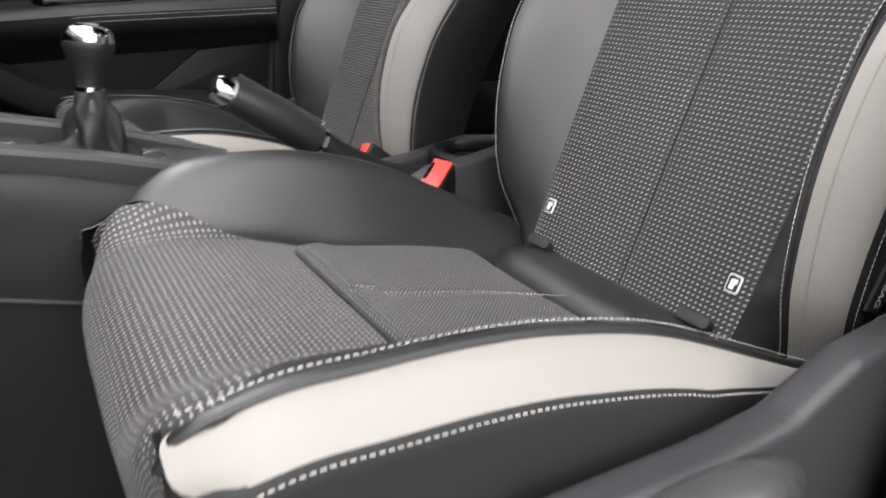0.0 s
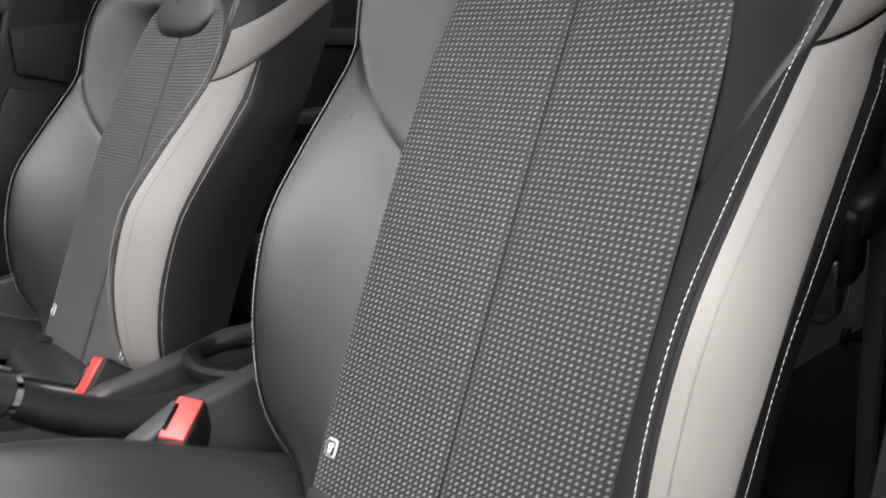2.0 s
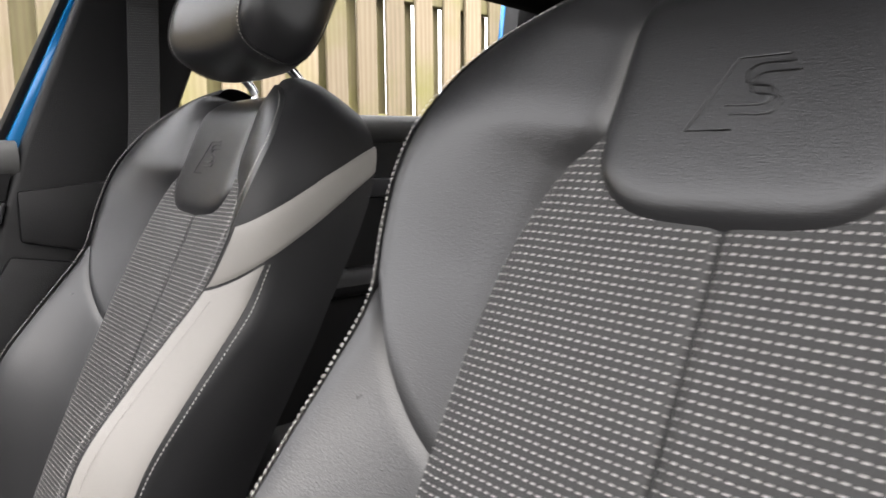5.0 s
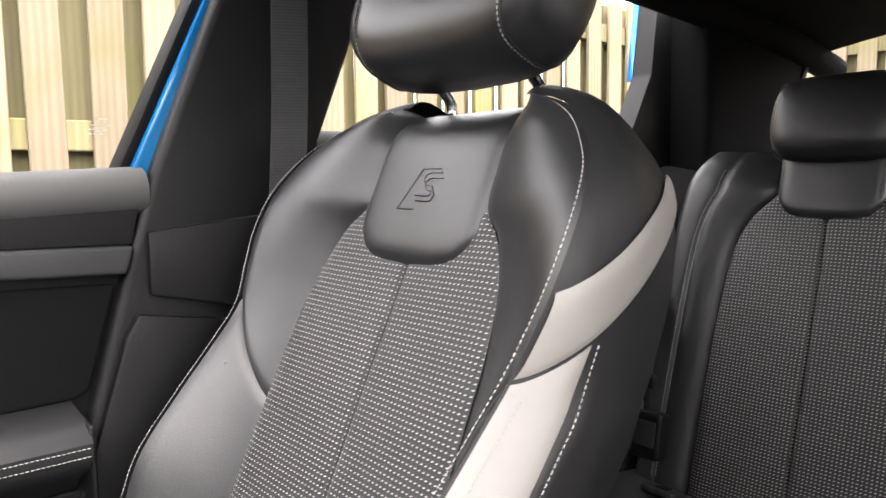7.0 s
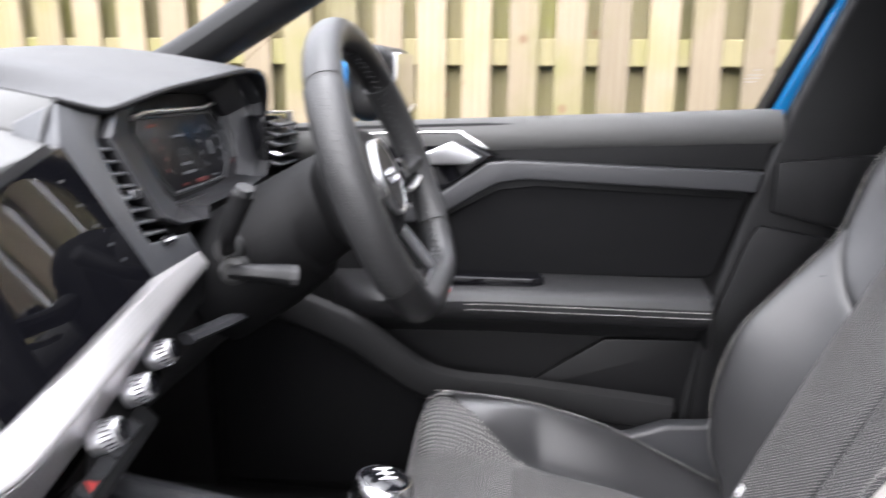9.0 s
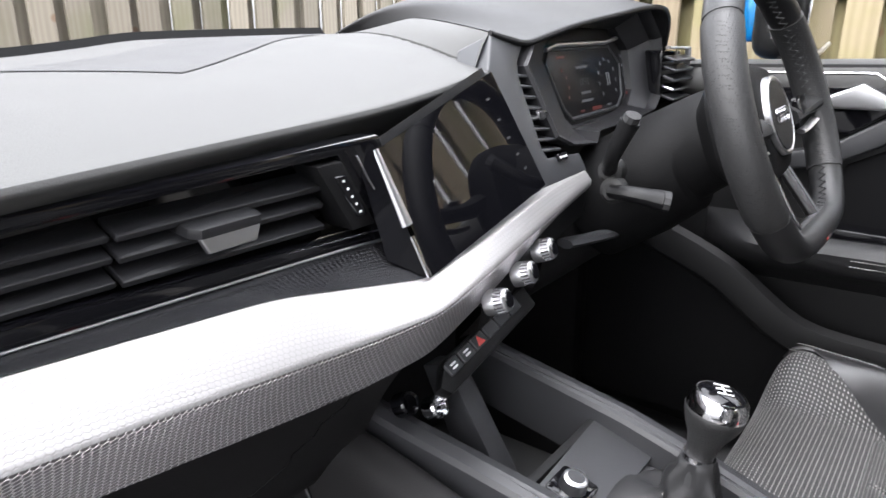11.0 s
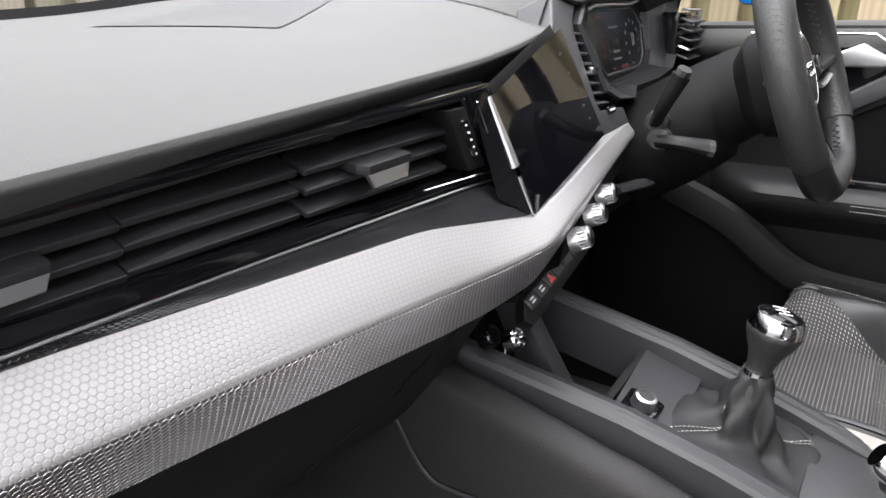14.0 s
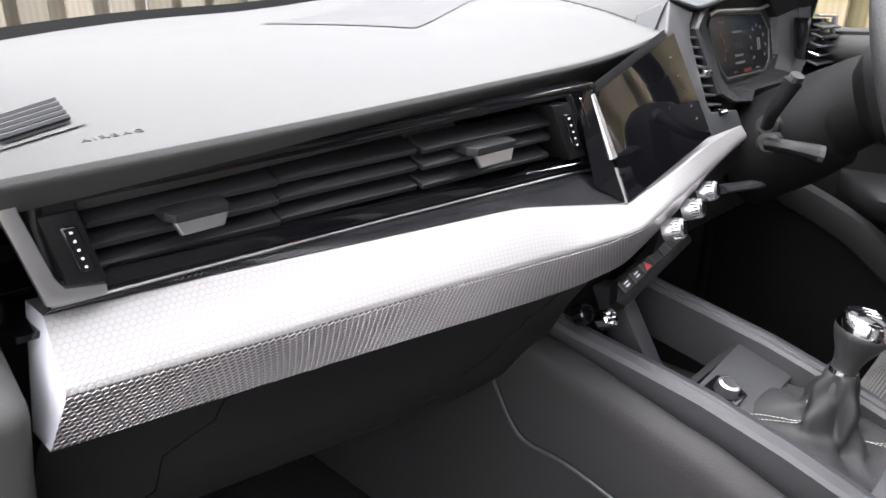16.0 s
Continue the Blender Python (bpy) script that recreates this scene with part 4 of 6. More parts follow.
frame_ob = part("window_frame", poly_x(0.690, 0.742, [(-0.022, 1.062), (-0.056, 1.060), (-0.235, 1.45), (-0.203, 1.45)], 0.004), paint, door, "blue painted window frame")
part("frame_seal", poly_x(0.700, 0.746, [(-0.010, 1.062), (-0.023, 1.062), (-0.204, 1.45), (-0.190, 1.45)], 0.003), column_black, frame_ob)
part("frame_seal", poly_x(0.676, 0.694, [(-0.052, 1.070), (-0.064, 1.070), (-0.240, 1.45), (-0.228, 1.45)], 0.003), satin, frame_ob)
pane = part("window_pane", poly_x(0.716, 0.720, [(-0.01, 1.05), (-0.19, 1.42), (0.40, 1.42), (0.72, 1.20), (0.9, 1.06)], 0), glass, door)
pane.visible_shadow = False
for i, (w, z) in enumerate(((0.018, 1.1195), (0.035, 1.112), (0.035, 1.107), (0.026, 1.102))):
    part("etched_mark", box(0.0006, w * 0.6, 0.0013, 0, 1, (0.7155, -0.005 + 0.003 * i, z + 0.012)), thread, pane)
part("outer_skin", poly_x(0.760, 0.790, [(-0.05, 1.045), (0.06, 0.60), (0.08, 0.36), (0.95, 0.36), (0.98, 1.0), (0.40, 1.03)], 0.01), paint, door, "blue painted outer skin")

# rear doors, rear quarter and tailgate
for side in (-1, 1):
    rd = thing("rear_door", "closed black trimmed rear door", "car door", "rear doors")
    x0, x1 = sorted((side * 0.695, side * 0.735))
    part("door_panel", poly_x(x0, x1, [(-0.25, 1.10), (-0.22, 0.9), (-0.10, 0.34), (-0.95, 0.34), (-1.08, 0.75), (-1.06, 1.10)], 0.008), soft_black, rd)
    part("belt_roll", tube(spline([(side * 0.70, -0.27, 1.098), (side * 0.70, -0.6, 1.103), (side * 0.705, -0.95, 1.108)], 10), 0.028, 12), soft_grey, rd, "soft grey grained belt roll")
    x0, x1 = sorted((side * 0.668, side * 0.698))
    part("trim_band", poly_x(x0, x1, [(-0.27, 1.0), (-0.98, 1.005), (-0.98, 0.968), (-0.27, 0.962)], 0.005), slate, rd, "dark slate trim band")
    part("armrest", tube(spline([(side * 0.665, -0.32, 0.80), (side * 0.655, -0.6, 0.80), (side * 0.665, -0.92, 0.815)], 12), 0.04, 12, flat=0.7), leather_side, rd)
    x0, x1 = sorted((side * 0.690, side * 0.740))
    part("quarter_trim", poly_x(x0, x1, [(-1.00, 1.10), (-1.095, 1.27), (-1.12, 1.46), (-1.18, 1.46), (-1.18, 1.06), (-1.00, 1.06)], 0.006), hard_black, rd, "black corner trim")
    part("window_frame", poly_x(*sorted((side * 0.736, side * 0.752)), [(-1.092, 1.26), (-1.116, 1.45), (-1.126, 1.45), (-1.102, 1.26)], 0.004), paint, rd, "blue painted window frame")
    x0, x1 = sorted((side * 0.60, side * 0.72))
    setting("rear_pillar", poly_x(x0, x1, [(-1.165, 1.46), (-1.175, 1.05), (-1.05, 0.55), (-1.85, 0.45), (-1.85, 1.05), (-1.75, 1.05), (-1.62, 1.14), (-1.59, 1.24), (-1.63, 1.33), (-1.70, 1.35), (-1.72, 1.44)], 0.02, 3), lining, "black trimmed rear pillar with a small window", "pillar")
    rim = [Vector((side * 0.602, y, z)) for y, z in ((-1.63, 1.14), (-1.602, 1.19), (-1.598, 1.25), (-1.635, 1.325), (-1.70, 1.345))]
    setting("rear_window_rim", tube(spline(rim, 20), 0.010, 8), soft_black, "dark plastic window rim", "trim")
for side in (-1, 1):
    setting("wheel_arch", loft([[Vector((side * 0.50, y, 0.30)), Vector((side * 0.50, y, z)), Vector((side * 0.53, y, z + 0.03)), Vector((side * 0.70, y, z + 0.06)), Vector((side * 0.70, y, 0.30))] for y, z in ((-0.70, 0.50), (-0.78, 0.62), (-0.85, 0.80), (-0.92, 0.95), (-1.15, 1.02), (-1.6, 1.02))]), carpet, "black carpeted wheel arch", "trim")
setting("tailgate", box(1.3, 0.05, 0.7, 0.02, 2, (0, -1.86, 0.72)), soft_black, "black trimmed tailgate", "tailgate")

for side in (-1, 1):
    x0, x1 = sorted((side * 0.672, side * 0.70))
    setting("kick_panel", poly_x(x0, x1, [(0.88, 0.30), (0.88, 0.98), (1.30, 1.0), (1.30, 0.30)], 0.004), carpet, "black carpeted kick panel", "trim")
# outside mirror
mir = thing("door_mirror", "blue door mirror seen through the glass", "mirror", loc=(0, -0.065, 0))
mb = box(0.23, 0.08, 0.125, 0.035, 4, (0.845, 0.662, 1.105))
part("mirror_shell", mb, hard_black, mir)
part("mirror_cap", box(0.19, 0.05, 0.09, 0.024, 4, (0.875, 0.718, 1.112)), paint, mir, "blue painted cap")
part("mirror_glass", box(0.195, 0.004, 0.100, 0.0015, 1, (0.845, 0.620, 1.105)), chrome, mir)
part("mirror_rim", tube([(0.75, 0.618, 1.062), (0.785, 0.618, 1.052), (0.865, 0.618, 1.050), (0.935, 0.618, 1.062)], 0.004, 8), satin, mir)
part("mirror_arm", tube([(0.74, 0.64, 1.06), (0.80, 0.64, 1.06)], 0.02, 10), hard_black, mir)


# ---- rear bench ----
def rear_bench(label):
    seat = thing("rear_seat", label, "car seat", "rear seats")
    tilt = radians(15)
    n, u = Vector((0, math.cos(tilt), math.sin(tilt))), Vector((0, -math.sin(tilt), math.cos(tilt)))
    o = Vector((0, -0.765, 0.545))
    at = lambda x, s, d: o + Vector((x, 0, 0)) + u * s + n * d
    inner = lambda s: float(curve_at([(-0.02, 0.150), (0.2, 0.150), (0.40, 0.138), (0.46, 0.115), (0.50, 0.078)], s)[0])

    def cloth(side):
        def fn(a, b):
            lim = 0.50 if a > 0.55 else 0.462 + 0.038 * (a / 0.55) ** 4
            s = -0.02 + b * (lim + 0.02)
            x = a ** 1.6 * inner(s)
            return at(side * x, s, 0.004 + seam_dip(x, 0.008, 0.004) + seam_dip(inner(s) - x, 0.006))
        
        def uv(a, b):
            lim = 0.50 if a > 0.55 else 0.462 + 0.038 * (a / 0.55) ** 4
            s = -0.02 + b * (lim + 0.02)
            return (side * a ** 1.6 * inner(s) + 0.5, s + 0.5)
        return sheet(fn, 22, 40, flip=side < 0, uv=uv)

    def bolster(side):
        def fn(a, b):
            s = -0.02 + b * 0.60
            i = inner(s) if s < 0.5 else 0.078
            wid = 0.245 - 0.03 * max(0, (s - 0.45) / 0.15) ** 2
            x = i + (wid - i) * a
            roll = -0.05 * max(0, (s - 0.5) / 0.08) ** 2
            d = 0.022 * a * (2 - a) + seam_dip(a * 0.1, 0.006) + roll + seam_dip(abs(a - 0.55) * 0.1, 0.004, 0.003)
            d += seam_dip(abs(s - (0.30 + 0.11 * a / 0.55)) if a < 0.55 else 1, 0.003, 0.003) - 0.03 * max(0, (a - 0.85) / 0.15) ** 2
            return at(side * x, s, d)
        return sheet(fn, 24, 40, flip=side < 0)
    for side in (-1, 1):
        part("backrest_cloth", cloth(side), fabric, seat, "black cloth with pale woven flecks")
        part("side_bolster", bolster(side), leather, seat)
        for off in (0.004, -0.004):
            pts = []
            for i in range(60):
                s = 0.02 + 0.52 * i / 59
                x = inner(s) if s < 0.5 else 0.078
                wid = 0.245 - 0.03 * max(0, (s - 0.45) / 0.15) ** 2
                xx = x + (wid - x) * 0.55
                roll = -0.05 * max(0, (s - 0.5) / 0.08) ** 2
                pts.append(at(side * (xx + off), s, 0.0185 + roll))
            part("bolster_stitching", stitches(pts, [n] * 60), thread, seat, "pale grey thread")

    def panel(a, b):
        w = 2 * a - 1
        base = 0.458 + 0.04 * abs(w) ** 6
        s = base + (0.575 - base) * b
        edge = min((1 - abs(w)) * 0.08, s - base)
        return at(w * 0.08, s, 0.010 + seam_dip(edge, 0.012, 0.005) - 0.03 * max(0, (b - 0.75) / 0.25) ** 2)
    part("head_panel", sheet(panel, 20, 18), leather, seat)
    verts, faces, nu, nv = [], [], 32, 20
    c = at(0, 0.615, 0.0)
    sgn = lambda w, e: math.copysign(abs(w) ** e, w)
    for i in range(nv + 1):
        ph = math.pi * i / nv
        for j in range(nu):
            th = 2 * math.pi * j / nu
            rr = abs(math.sin(ph)) ** 0.4
            z = 0.068 * rr * sgn(math.sin(th), 0.6)
            verts.append(c + Vector((0.098 * sgn(math.cos(ph), 0.4) * (1 - 0.1 * (z / 0.068) ** 2), 0, 0)) + n * 0.042 * rr * sgn(math.cos(th), 0.6) + u * z)
    for i in range(nv):
        for j in range(nu):
            faces.append((i * nu + j, i * nu + (j + 1) % nu, (i + 1) * nu + (j + 1) % nu, (i + 1) * nu + j))
    pad = part("headrest_pad", from_lists("pad", verts, faces, sharp=60), leather, seat)
    for side in (-1, 1):
        ring = [c + Vector((side * 0.085, 0, 0)) + n * 0.0372 * sgn(math.cos(t), 0.6) + u * 0.0600 * sgn(math.sin(t), 0.6) for t in [2 * math.pi * k / 48 for k in range(49)]]
        part("headrest_stitching", stitches(ring, [(p - c).normalized() for p in ring], lift=0.0), thread, pad)
    part("seat_core", box(0.47, 0.10, 0.60, 0.02, 2, tuple(at(0, 0.27, -0.085)), Matrix.Rotation(tilt, 4, 'X')), hard_black, seat)

    def cushion(a, b):
        x = (2 * a - 1) * 0.245
        y = -0.76 + 0.50 * b
        z = 0.545 + 0.05 * min(b * 1.3, 1) + 0.018 * (abs(x) / 0.245) ** 3 - 0.10 * max(0, (b - 0.85) / 0.15) ** 2
        return (x, y, z)
    part("seat_cushion", sheet(cushion, 20, 30, flip=True), leather, seat)

    def pad_cloth(a, b):
        x = (2 * a - 1) * 0.14
        y = -0.70 + 0.30 * b
        q = (y + 0.76) / 0.50
        return (x, y, 0.549 + 0.05 * min(q * 1.3, 1) + 0.018 * (abs(x) / 0.245) ** 3)
    part("cushion_cloth", sheet(pad_cloth, 12, 16, flip=True, uv=lambda a, b: (a * 0.28, b * 0.3)), fabric_fine, seat)
    for side in (-1, 1):
        mt = frame_of((side * 0.165, -0.722, 0.562), (1, 0, 0), (0, 0.95, 0.3))
        cov = part("anchor_cover", plate(rounded(0.062, 0.045, 0.010), 0.01, mt @ pose(0, 0, 0.004), 0.003), rubber, seat)
        part("anchor_slot", plate(rounded(0.020, 0.024, 0.004), 0.004, mt @ pose(0, 0, 0.0055), 0.001), gloss, cov)
    return seat


rear_r = rear_bench("black leather and fleck cloth rear seat with a headrest")
rear_r.location = (0.245, 0, 0.0)
copy_thing(rear_r, pose(-0.245, 0, 0.0))


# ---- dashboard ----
def honeycomb(name, base, metal, rough, size, depth, edge_tone=0.6, deep=0.0012):
    """Moulded trim with a fine relief of six-sided cells (UV in metres)."""
    mat, nt, b = material(name, base, rough, metal)
    uv = nt.nodes.new("ShaderNodeUVMap").outputs[0]
    sep = node(nt, "ShaderNodeSeparateXYZ", Vector=uv)
    r3 = 3 ** 0.5
    u = maths(nt, 'MULTIPLY', sep.outputs[0], 1 / size)
    v = maths(nt, 'MULTIPLY', sep.outputs[1], 1 / size)
    near = []
    for du, dv in ((0.0, 0.0), (0.5, r3 / 2)):
        a = maths(nt, 'SUBTRACT', maths(nt, 'FRACT', maths(nt, 'ADD', u, du)), 0.5)
        c = maths(nt, 'MULTIPLY', maths(nt, 'SUBTRACT', maths(nt, 'FRACT', maths(nt, 'MULTIPLY', maths(nt, 'ADD', v, dv), 1 / r3)), 0.5), r3)
        a, c = maths(nt, 'ABSOLUTE', a), maths(nt, 'ABSOLUTE', c)
        near.append(maths(nt, 'MAXIMUM', a, maths(nt, 'MULTIPLY_ADD', c, r3 / 2, maths(nt, 'MULTIPLY', a, 0.5))))
    d = maths(nt, 'MINIMUM', near[0], near[1])
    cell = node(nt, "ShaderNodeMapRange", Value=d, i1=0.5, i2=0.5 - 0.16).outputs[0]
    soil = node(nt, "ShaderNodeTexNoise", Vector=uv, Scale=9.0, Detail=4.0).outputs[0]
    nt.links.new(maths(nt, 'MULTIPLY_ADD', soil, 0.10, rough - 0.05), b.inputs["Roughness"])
    # Cell edges' colour is scaled: below 1 darker, above 1 painted glints.
    nt.links.new(mixed(nt, cell, tuple(k * edge_tone for k in base), base), b.inputs["Base Color"])
    nt.links.new(node(nt, "ShaderNodeBump", Strength=depth, Distance=deep, Height=cell).outputs[0], b.inputs["Normal"])
    return mat


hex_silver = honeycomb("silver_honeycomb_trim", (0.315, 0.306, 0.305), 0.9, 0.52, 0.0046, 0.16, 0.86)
# Paler, bluer than the strip: daylight from the open door in its colour.
lit_end = grained("daylit_silver", (0.50, 0.50, 0.54), 0.42, 900, 0.05, 0.05, spec=0.6)
# Strip's front: base darkened as shade, cell edges brightened as sky glints.
hex_shaded = honeycomb("shaded_honeycomb_trim", (0.2, 0.19, 0.193), 0.8, 0.36, 0.0046, 0.9, 2.8, 0.0032)
hex_black = honeycomb("black_honeycomb_gloss", (0.012, 0.012, 0.014), 0.0, 0.2, 0.0044, 0.6)
display_black = material("matt_display", (0.004, 0.004, 0.005), 0.35, 0.0, 0.2)[0]
screen_glass = material("black_screen_glass", (0.003, 0.003, 0.004), 0.03)[0]

dash = thing("dashboard", "dark soft dashboard with a silver honeycomb trim strip", "dashboard")
LIP = [(-0.66, 0.705, 1.028), (-0.45, 0.700, 1.034), (-0.25, 0.706, 1.039), (-0.07, 0.722, 1.042), (0.02, 0.728, 1.048), (0.13, 0.737, 1.058), (0.7, 0.76, 1.06)]


POD_LINE = [(0.60, 0.136), (0.74, 0.138), (0.80, 0.165), (0.92, 0.235), (1.02, 0.300), (1.20, 0.400), (1.5, 0.5)]


def pad(a, b):
    x = -0.655 + 1.31 * a
    y0, z0 = curve_at(LIP, x)
    base = 1.40 - 0.85 * x * x
    prof = [(0.0, y0 + 0.034, z0 - 0.034), (0.10, y0 + 0.010, z0 - 0.013), (0.16, y0, z0 - 0.004), (0.20, y0 + 0.0005, z0), (0.25, y0 + 0.006, z0 + 0.0025),
            (0.55, y0 + 0.17, z0 + 0.014 + 0.008 * (1 - abs(x))), (0.8, y0 + 0.36, z0 + 0.02 + 0.008 * (1 - abs(x))), (1.0, base, z0 + 0.018)]
    y, z = curve_at(prof, b)
    side = x - float(curve_at(POD_LINE, y)[0])
    if side > 0:
        z -= 0.14 * min(side / 0.04, 1)
    return (x, y, z)


top_pad = part("top_pad", sheet(pad, 110, 60), soft_grey, dash, "soft grey grained top pad")


def pad_point(x, y):
    """A place on the pad's top."""
    lo, hi = 0.28, 1.0
    for _ in range(30):
        mid = (lo + hi) / 2
        if pad((x + 0.655) / 1.31, mid)[1] < y:
            lo = mid
        else:
            hi = mid
    return Vector(pad((x + 0.655) / 1.31, lo))


def pad_patch(corners, nu, nv, lift):
    c = [Vector((*p, 0)) for p in corners]

    def fn(a, b):
        p = c[0].lerp(c[1], a).lerp(c[3].lerp(c[2], a), b)
        return pad_point(p.x, p.y) + Vector((0, 0, lift))
    return sheet(fn, nu, nv)


part("speaker_grille", pad_patch([(-0.22, 1.08), (-0.110, 0.93), (0.27, 1.13), (0.15, 1.28)], 16, 12, 0.0012), grille_grey, top_pad, "dark perforated grille")
# side defroster grille
gril = part("demister_frame", pad_patch([(-0.607, 0.744), (-0.552, 0.764), (-0.543, 0.836), (-0.604, 0.800)], 8, 6, 0.0012), soft_grey, top_pad, "soft grey frame")
part("demister_well", pad_patch([(-0.603, 0.750), (-0.559, 0.768), (-0.549, 0.824), (-0.600, 0.795)], 8, 6, 0.0022), column_black, gril)
for i in range(5):
    v = (i + 0.7) / 5.4
    a, b = Vector((-0.603, 0.750 + 0.045 * v, 0)), Vector((-0.559 + 0.010 * v, 0.768 + 0.056 * v, 0))
    pts = [pad_point(*(a.lerp(b, k / 6)).xy) + Vector((0, 0, 0.0036)) for k in range(7)]
    part("demister_slat", tube(pts, 0.0016, 6, flat=1.3), slate, gril)
text = bpy.data.curves.new("letters", "FONT")
text.body, text.size, text.align_x, text.align_y, text.extrude, text.space_character = "AIRBAG", 0.0082, 'CENTER', 'CENTER', 0.00025, 1.45
ob = new("letters_tmp", text)
me = bpy.data.meshes.new_from_object(ob)
bpy.data.objects.remove(ob)
o = pad_point(-0.548, 0.737)
ex = (pad_point(-0.528, 0.737) - pad_point(-0.568, 0.737)).normalized()
ez = ex.cross(pad_point(-0.548, 0.743) - pad_point(-0.548, 0.731)).normalized()
m = Matrix((ex, ez.cross(ex), ez)).transposed().to_4x4()
m.translation = o + 0.0004 * ez
me.transform(m)
part("airbag_letters", me, soft_grey, top_pad, "embossed dark letters")

base_edge = [Vector(pad(0.01 + 0.84 * i / 40, 1.0)) for i in range(41)]
setting("windscreen_border", sheet(lambda a, b: base_edge[round(a * 40)] + Vector((0, 0.002 + 0.010 * b, -0.006 + 0.018 * b)), 40, 2), column_black, "black dotted border at the foot of the windscreen", "windscreen")

# trim strip: top edge, crease, lower edge; it bends under the screen
TOP_E = [(-0.605, 0.735, 0.939), (-0.50, 0.718, 0.939), (-0.352, 0.694, 0.936), (-0.228, 0.673, 0.934), (-0.159, 0.661, 0.923), (-0.085, 0.649, 0.911), (0.009, 0.654, 0.919), (0.101, 0.663, 0.930), (0.155, 0.670, 0.934), (0.265, 0.682, 0.936)]
CREASE = [(-0.611, 0.700, 0.902), (-0.503, 0.682, 0.900), (-0.334, 0.654, 0.898), (-0.225, 0.636, 0.896), (-0.170, 0.627, 0.895), (-0.105, 0.618, 0.896), (0.020, 0.636, 0.905), (0.110, 0.648, 0.913), (0.165, 0.655, 0.918), (0.262, 0.670, 0.924)]
LOWER = [(-0.620, 0.721, 0.858), (-0.52, 0.706, 0.855), (-0.380, 0.685, 0.850), (-0.240, 0.664, 0.844), (-0.165, 0.652, 0.843), (-0.090, 0.643, 0.847), (0.025, 0.650, 0.872), (0.110, 0.658, 0.895), (0.170, 0.664, 0.907), (0.260, 0.674, 0.917)]
N_S = 72
te, cr, lo_e = polyline(TOP_E, 8), polyline(CREASE, 8), polyline(LOWER, 8)
rings = []
for p, q, r in zip(te, cr, lo_e):
    inward = Vector((0, 0.03, 0))
    up, dn = (p - q).normalized() * 0.006, (r - q).normalized() * 0.006
    bend = [(1 - k) ** 2 * (q + up) + 2 * k * (1 - k) * q + k * k * (q + dn) for k in (0, 0.25, 0.5, 0.75, 1)]
    rings.append([p + inward, p, p.lerp(q, 0.12), p.lerp(q, 0.5), *bend, q.lerp(r, 0.5), q.lerp(r, 0.92), r, r + inward])


def ribbon(rings, closed_ends=True):
    """A skin with UVs in metres: along the rings, and round them."""
    n, verts, uvs, faces, run = len(rings[0]), [], [], [], 0.0
    for i, ring in enumerate(rings):
        if i:
            run += (rings[i][n // 2] - rings[i - 1][n // 2]).length
        acc = 0.0
        for j, p in enumerate(ring):
            if j:
                acc += (p - ring[j - 1]).length
            verts.append(p)
            uvs.append((run, acc))
    for i in range(len(rings) - 1):
        for j in range(n - 1):
            faces.append((i * n + j, i * n + j + 1, (i + 1) * n + j + 1, (i + 1) * n + j))
    if closed_ends:
        faces.append(tuple(range(n))[::-1])
        faces.append(tuple((len(rings) - 1) * n + j for j in range(n)))
    return from_lists("ribbon", verts, faces, uvs, 30)


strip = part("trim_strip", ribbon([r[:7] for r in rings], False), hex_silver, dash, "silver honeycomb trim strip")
part("strip_face", ribbon([r[6:] for r in rings], False), hex_shaded, strip, "raised honeycomb face with painted shade and edge glints")
part("strip_end", loft([[p.lerp(sum(rings[0], Vector()) / len(rings[0]), k) + Vector((-0.002 * k, 0, 0)) for p in rings[0]] for k in (0, 0.06, 0.5, 0.99)], caps=False), lit_end, strip, "silver end with daylight painted into its colour")

# black honeycomb border between strip and vent
N_P = 40
under = [Vector((0.981 * x - 0.00247, 0.688 - 0.064 * x, z + 0.0234 * x + 0.00304)) for x, _, z in spline([(-0.612, 0, 0.956), (-0.40, 0, 0.9495), (-0.25, 0, 0.944), (-0.13, 0, 0.939), (-0.092, 0, 0.936)], N_P)]
upto = polyline(TOP_E[:6], 8)
part("honeycomb_border", ribbon([[a, a.lerp(b, 0.5), b + Vector((0, 0.001, 0.0005))] for a, b in zip(under, upto)], False), hex_black, dash, "glossy black honeycomb border")
# Satin tube standing in for the highlight on the surround's gloss edge.
part("border_line", tube([p + Vector((0, -0.003, 0.003)) for p in under], 0.0011, 6), satin, dash, "thin bright line")

# passenger vent: glossy surround, slats, rollers and tabs
vent = part("vent_surround", fuse([
    plate([(-0.628, 1.026), (-0.095, 1.028), (-0.060, 0.936), (-0.10, 0.936), (-0.14, 1.018), (-0.588, 1.016), (-0.578, 0.965), (-0.612, 0.955)], 0.02, Matrix(((1, 0, 0, 0), (0, 0, -1, 0.694), (0, 1, 0, 0), (0, 0, 0, 1))), 0.003),
    plate([(-0.612, 0.957), (-0.10, 0.938), (-0.098, 0.950), (-0.575, 0.972)], 0.02, Matrix(((1, 0, 0, 0), (0, 0, -1, 0.697), (0, 1, 0, 0), (0, 0, 0, 1))), 0.003),
    box(0.54, 0.006, 0.085, 0.002, 1, (-0.36, 0.775, 0.985)), box(0.54, 0.07, 0.004, 0, 1, (-0.36, 0.74, 1.021)), box(0.54, 0.07, 0.004, 0, 1, (-0.36, 0.742, 0.938))]), gloss, dash, "glossy black vent surround")
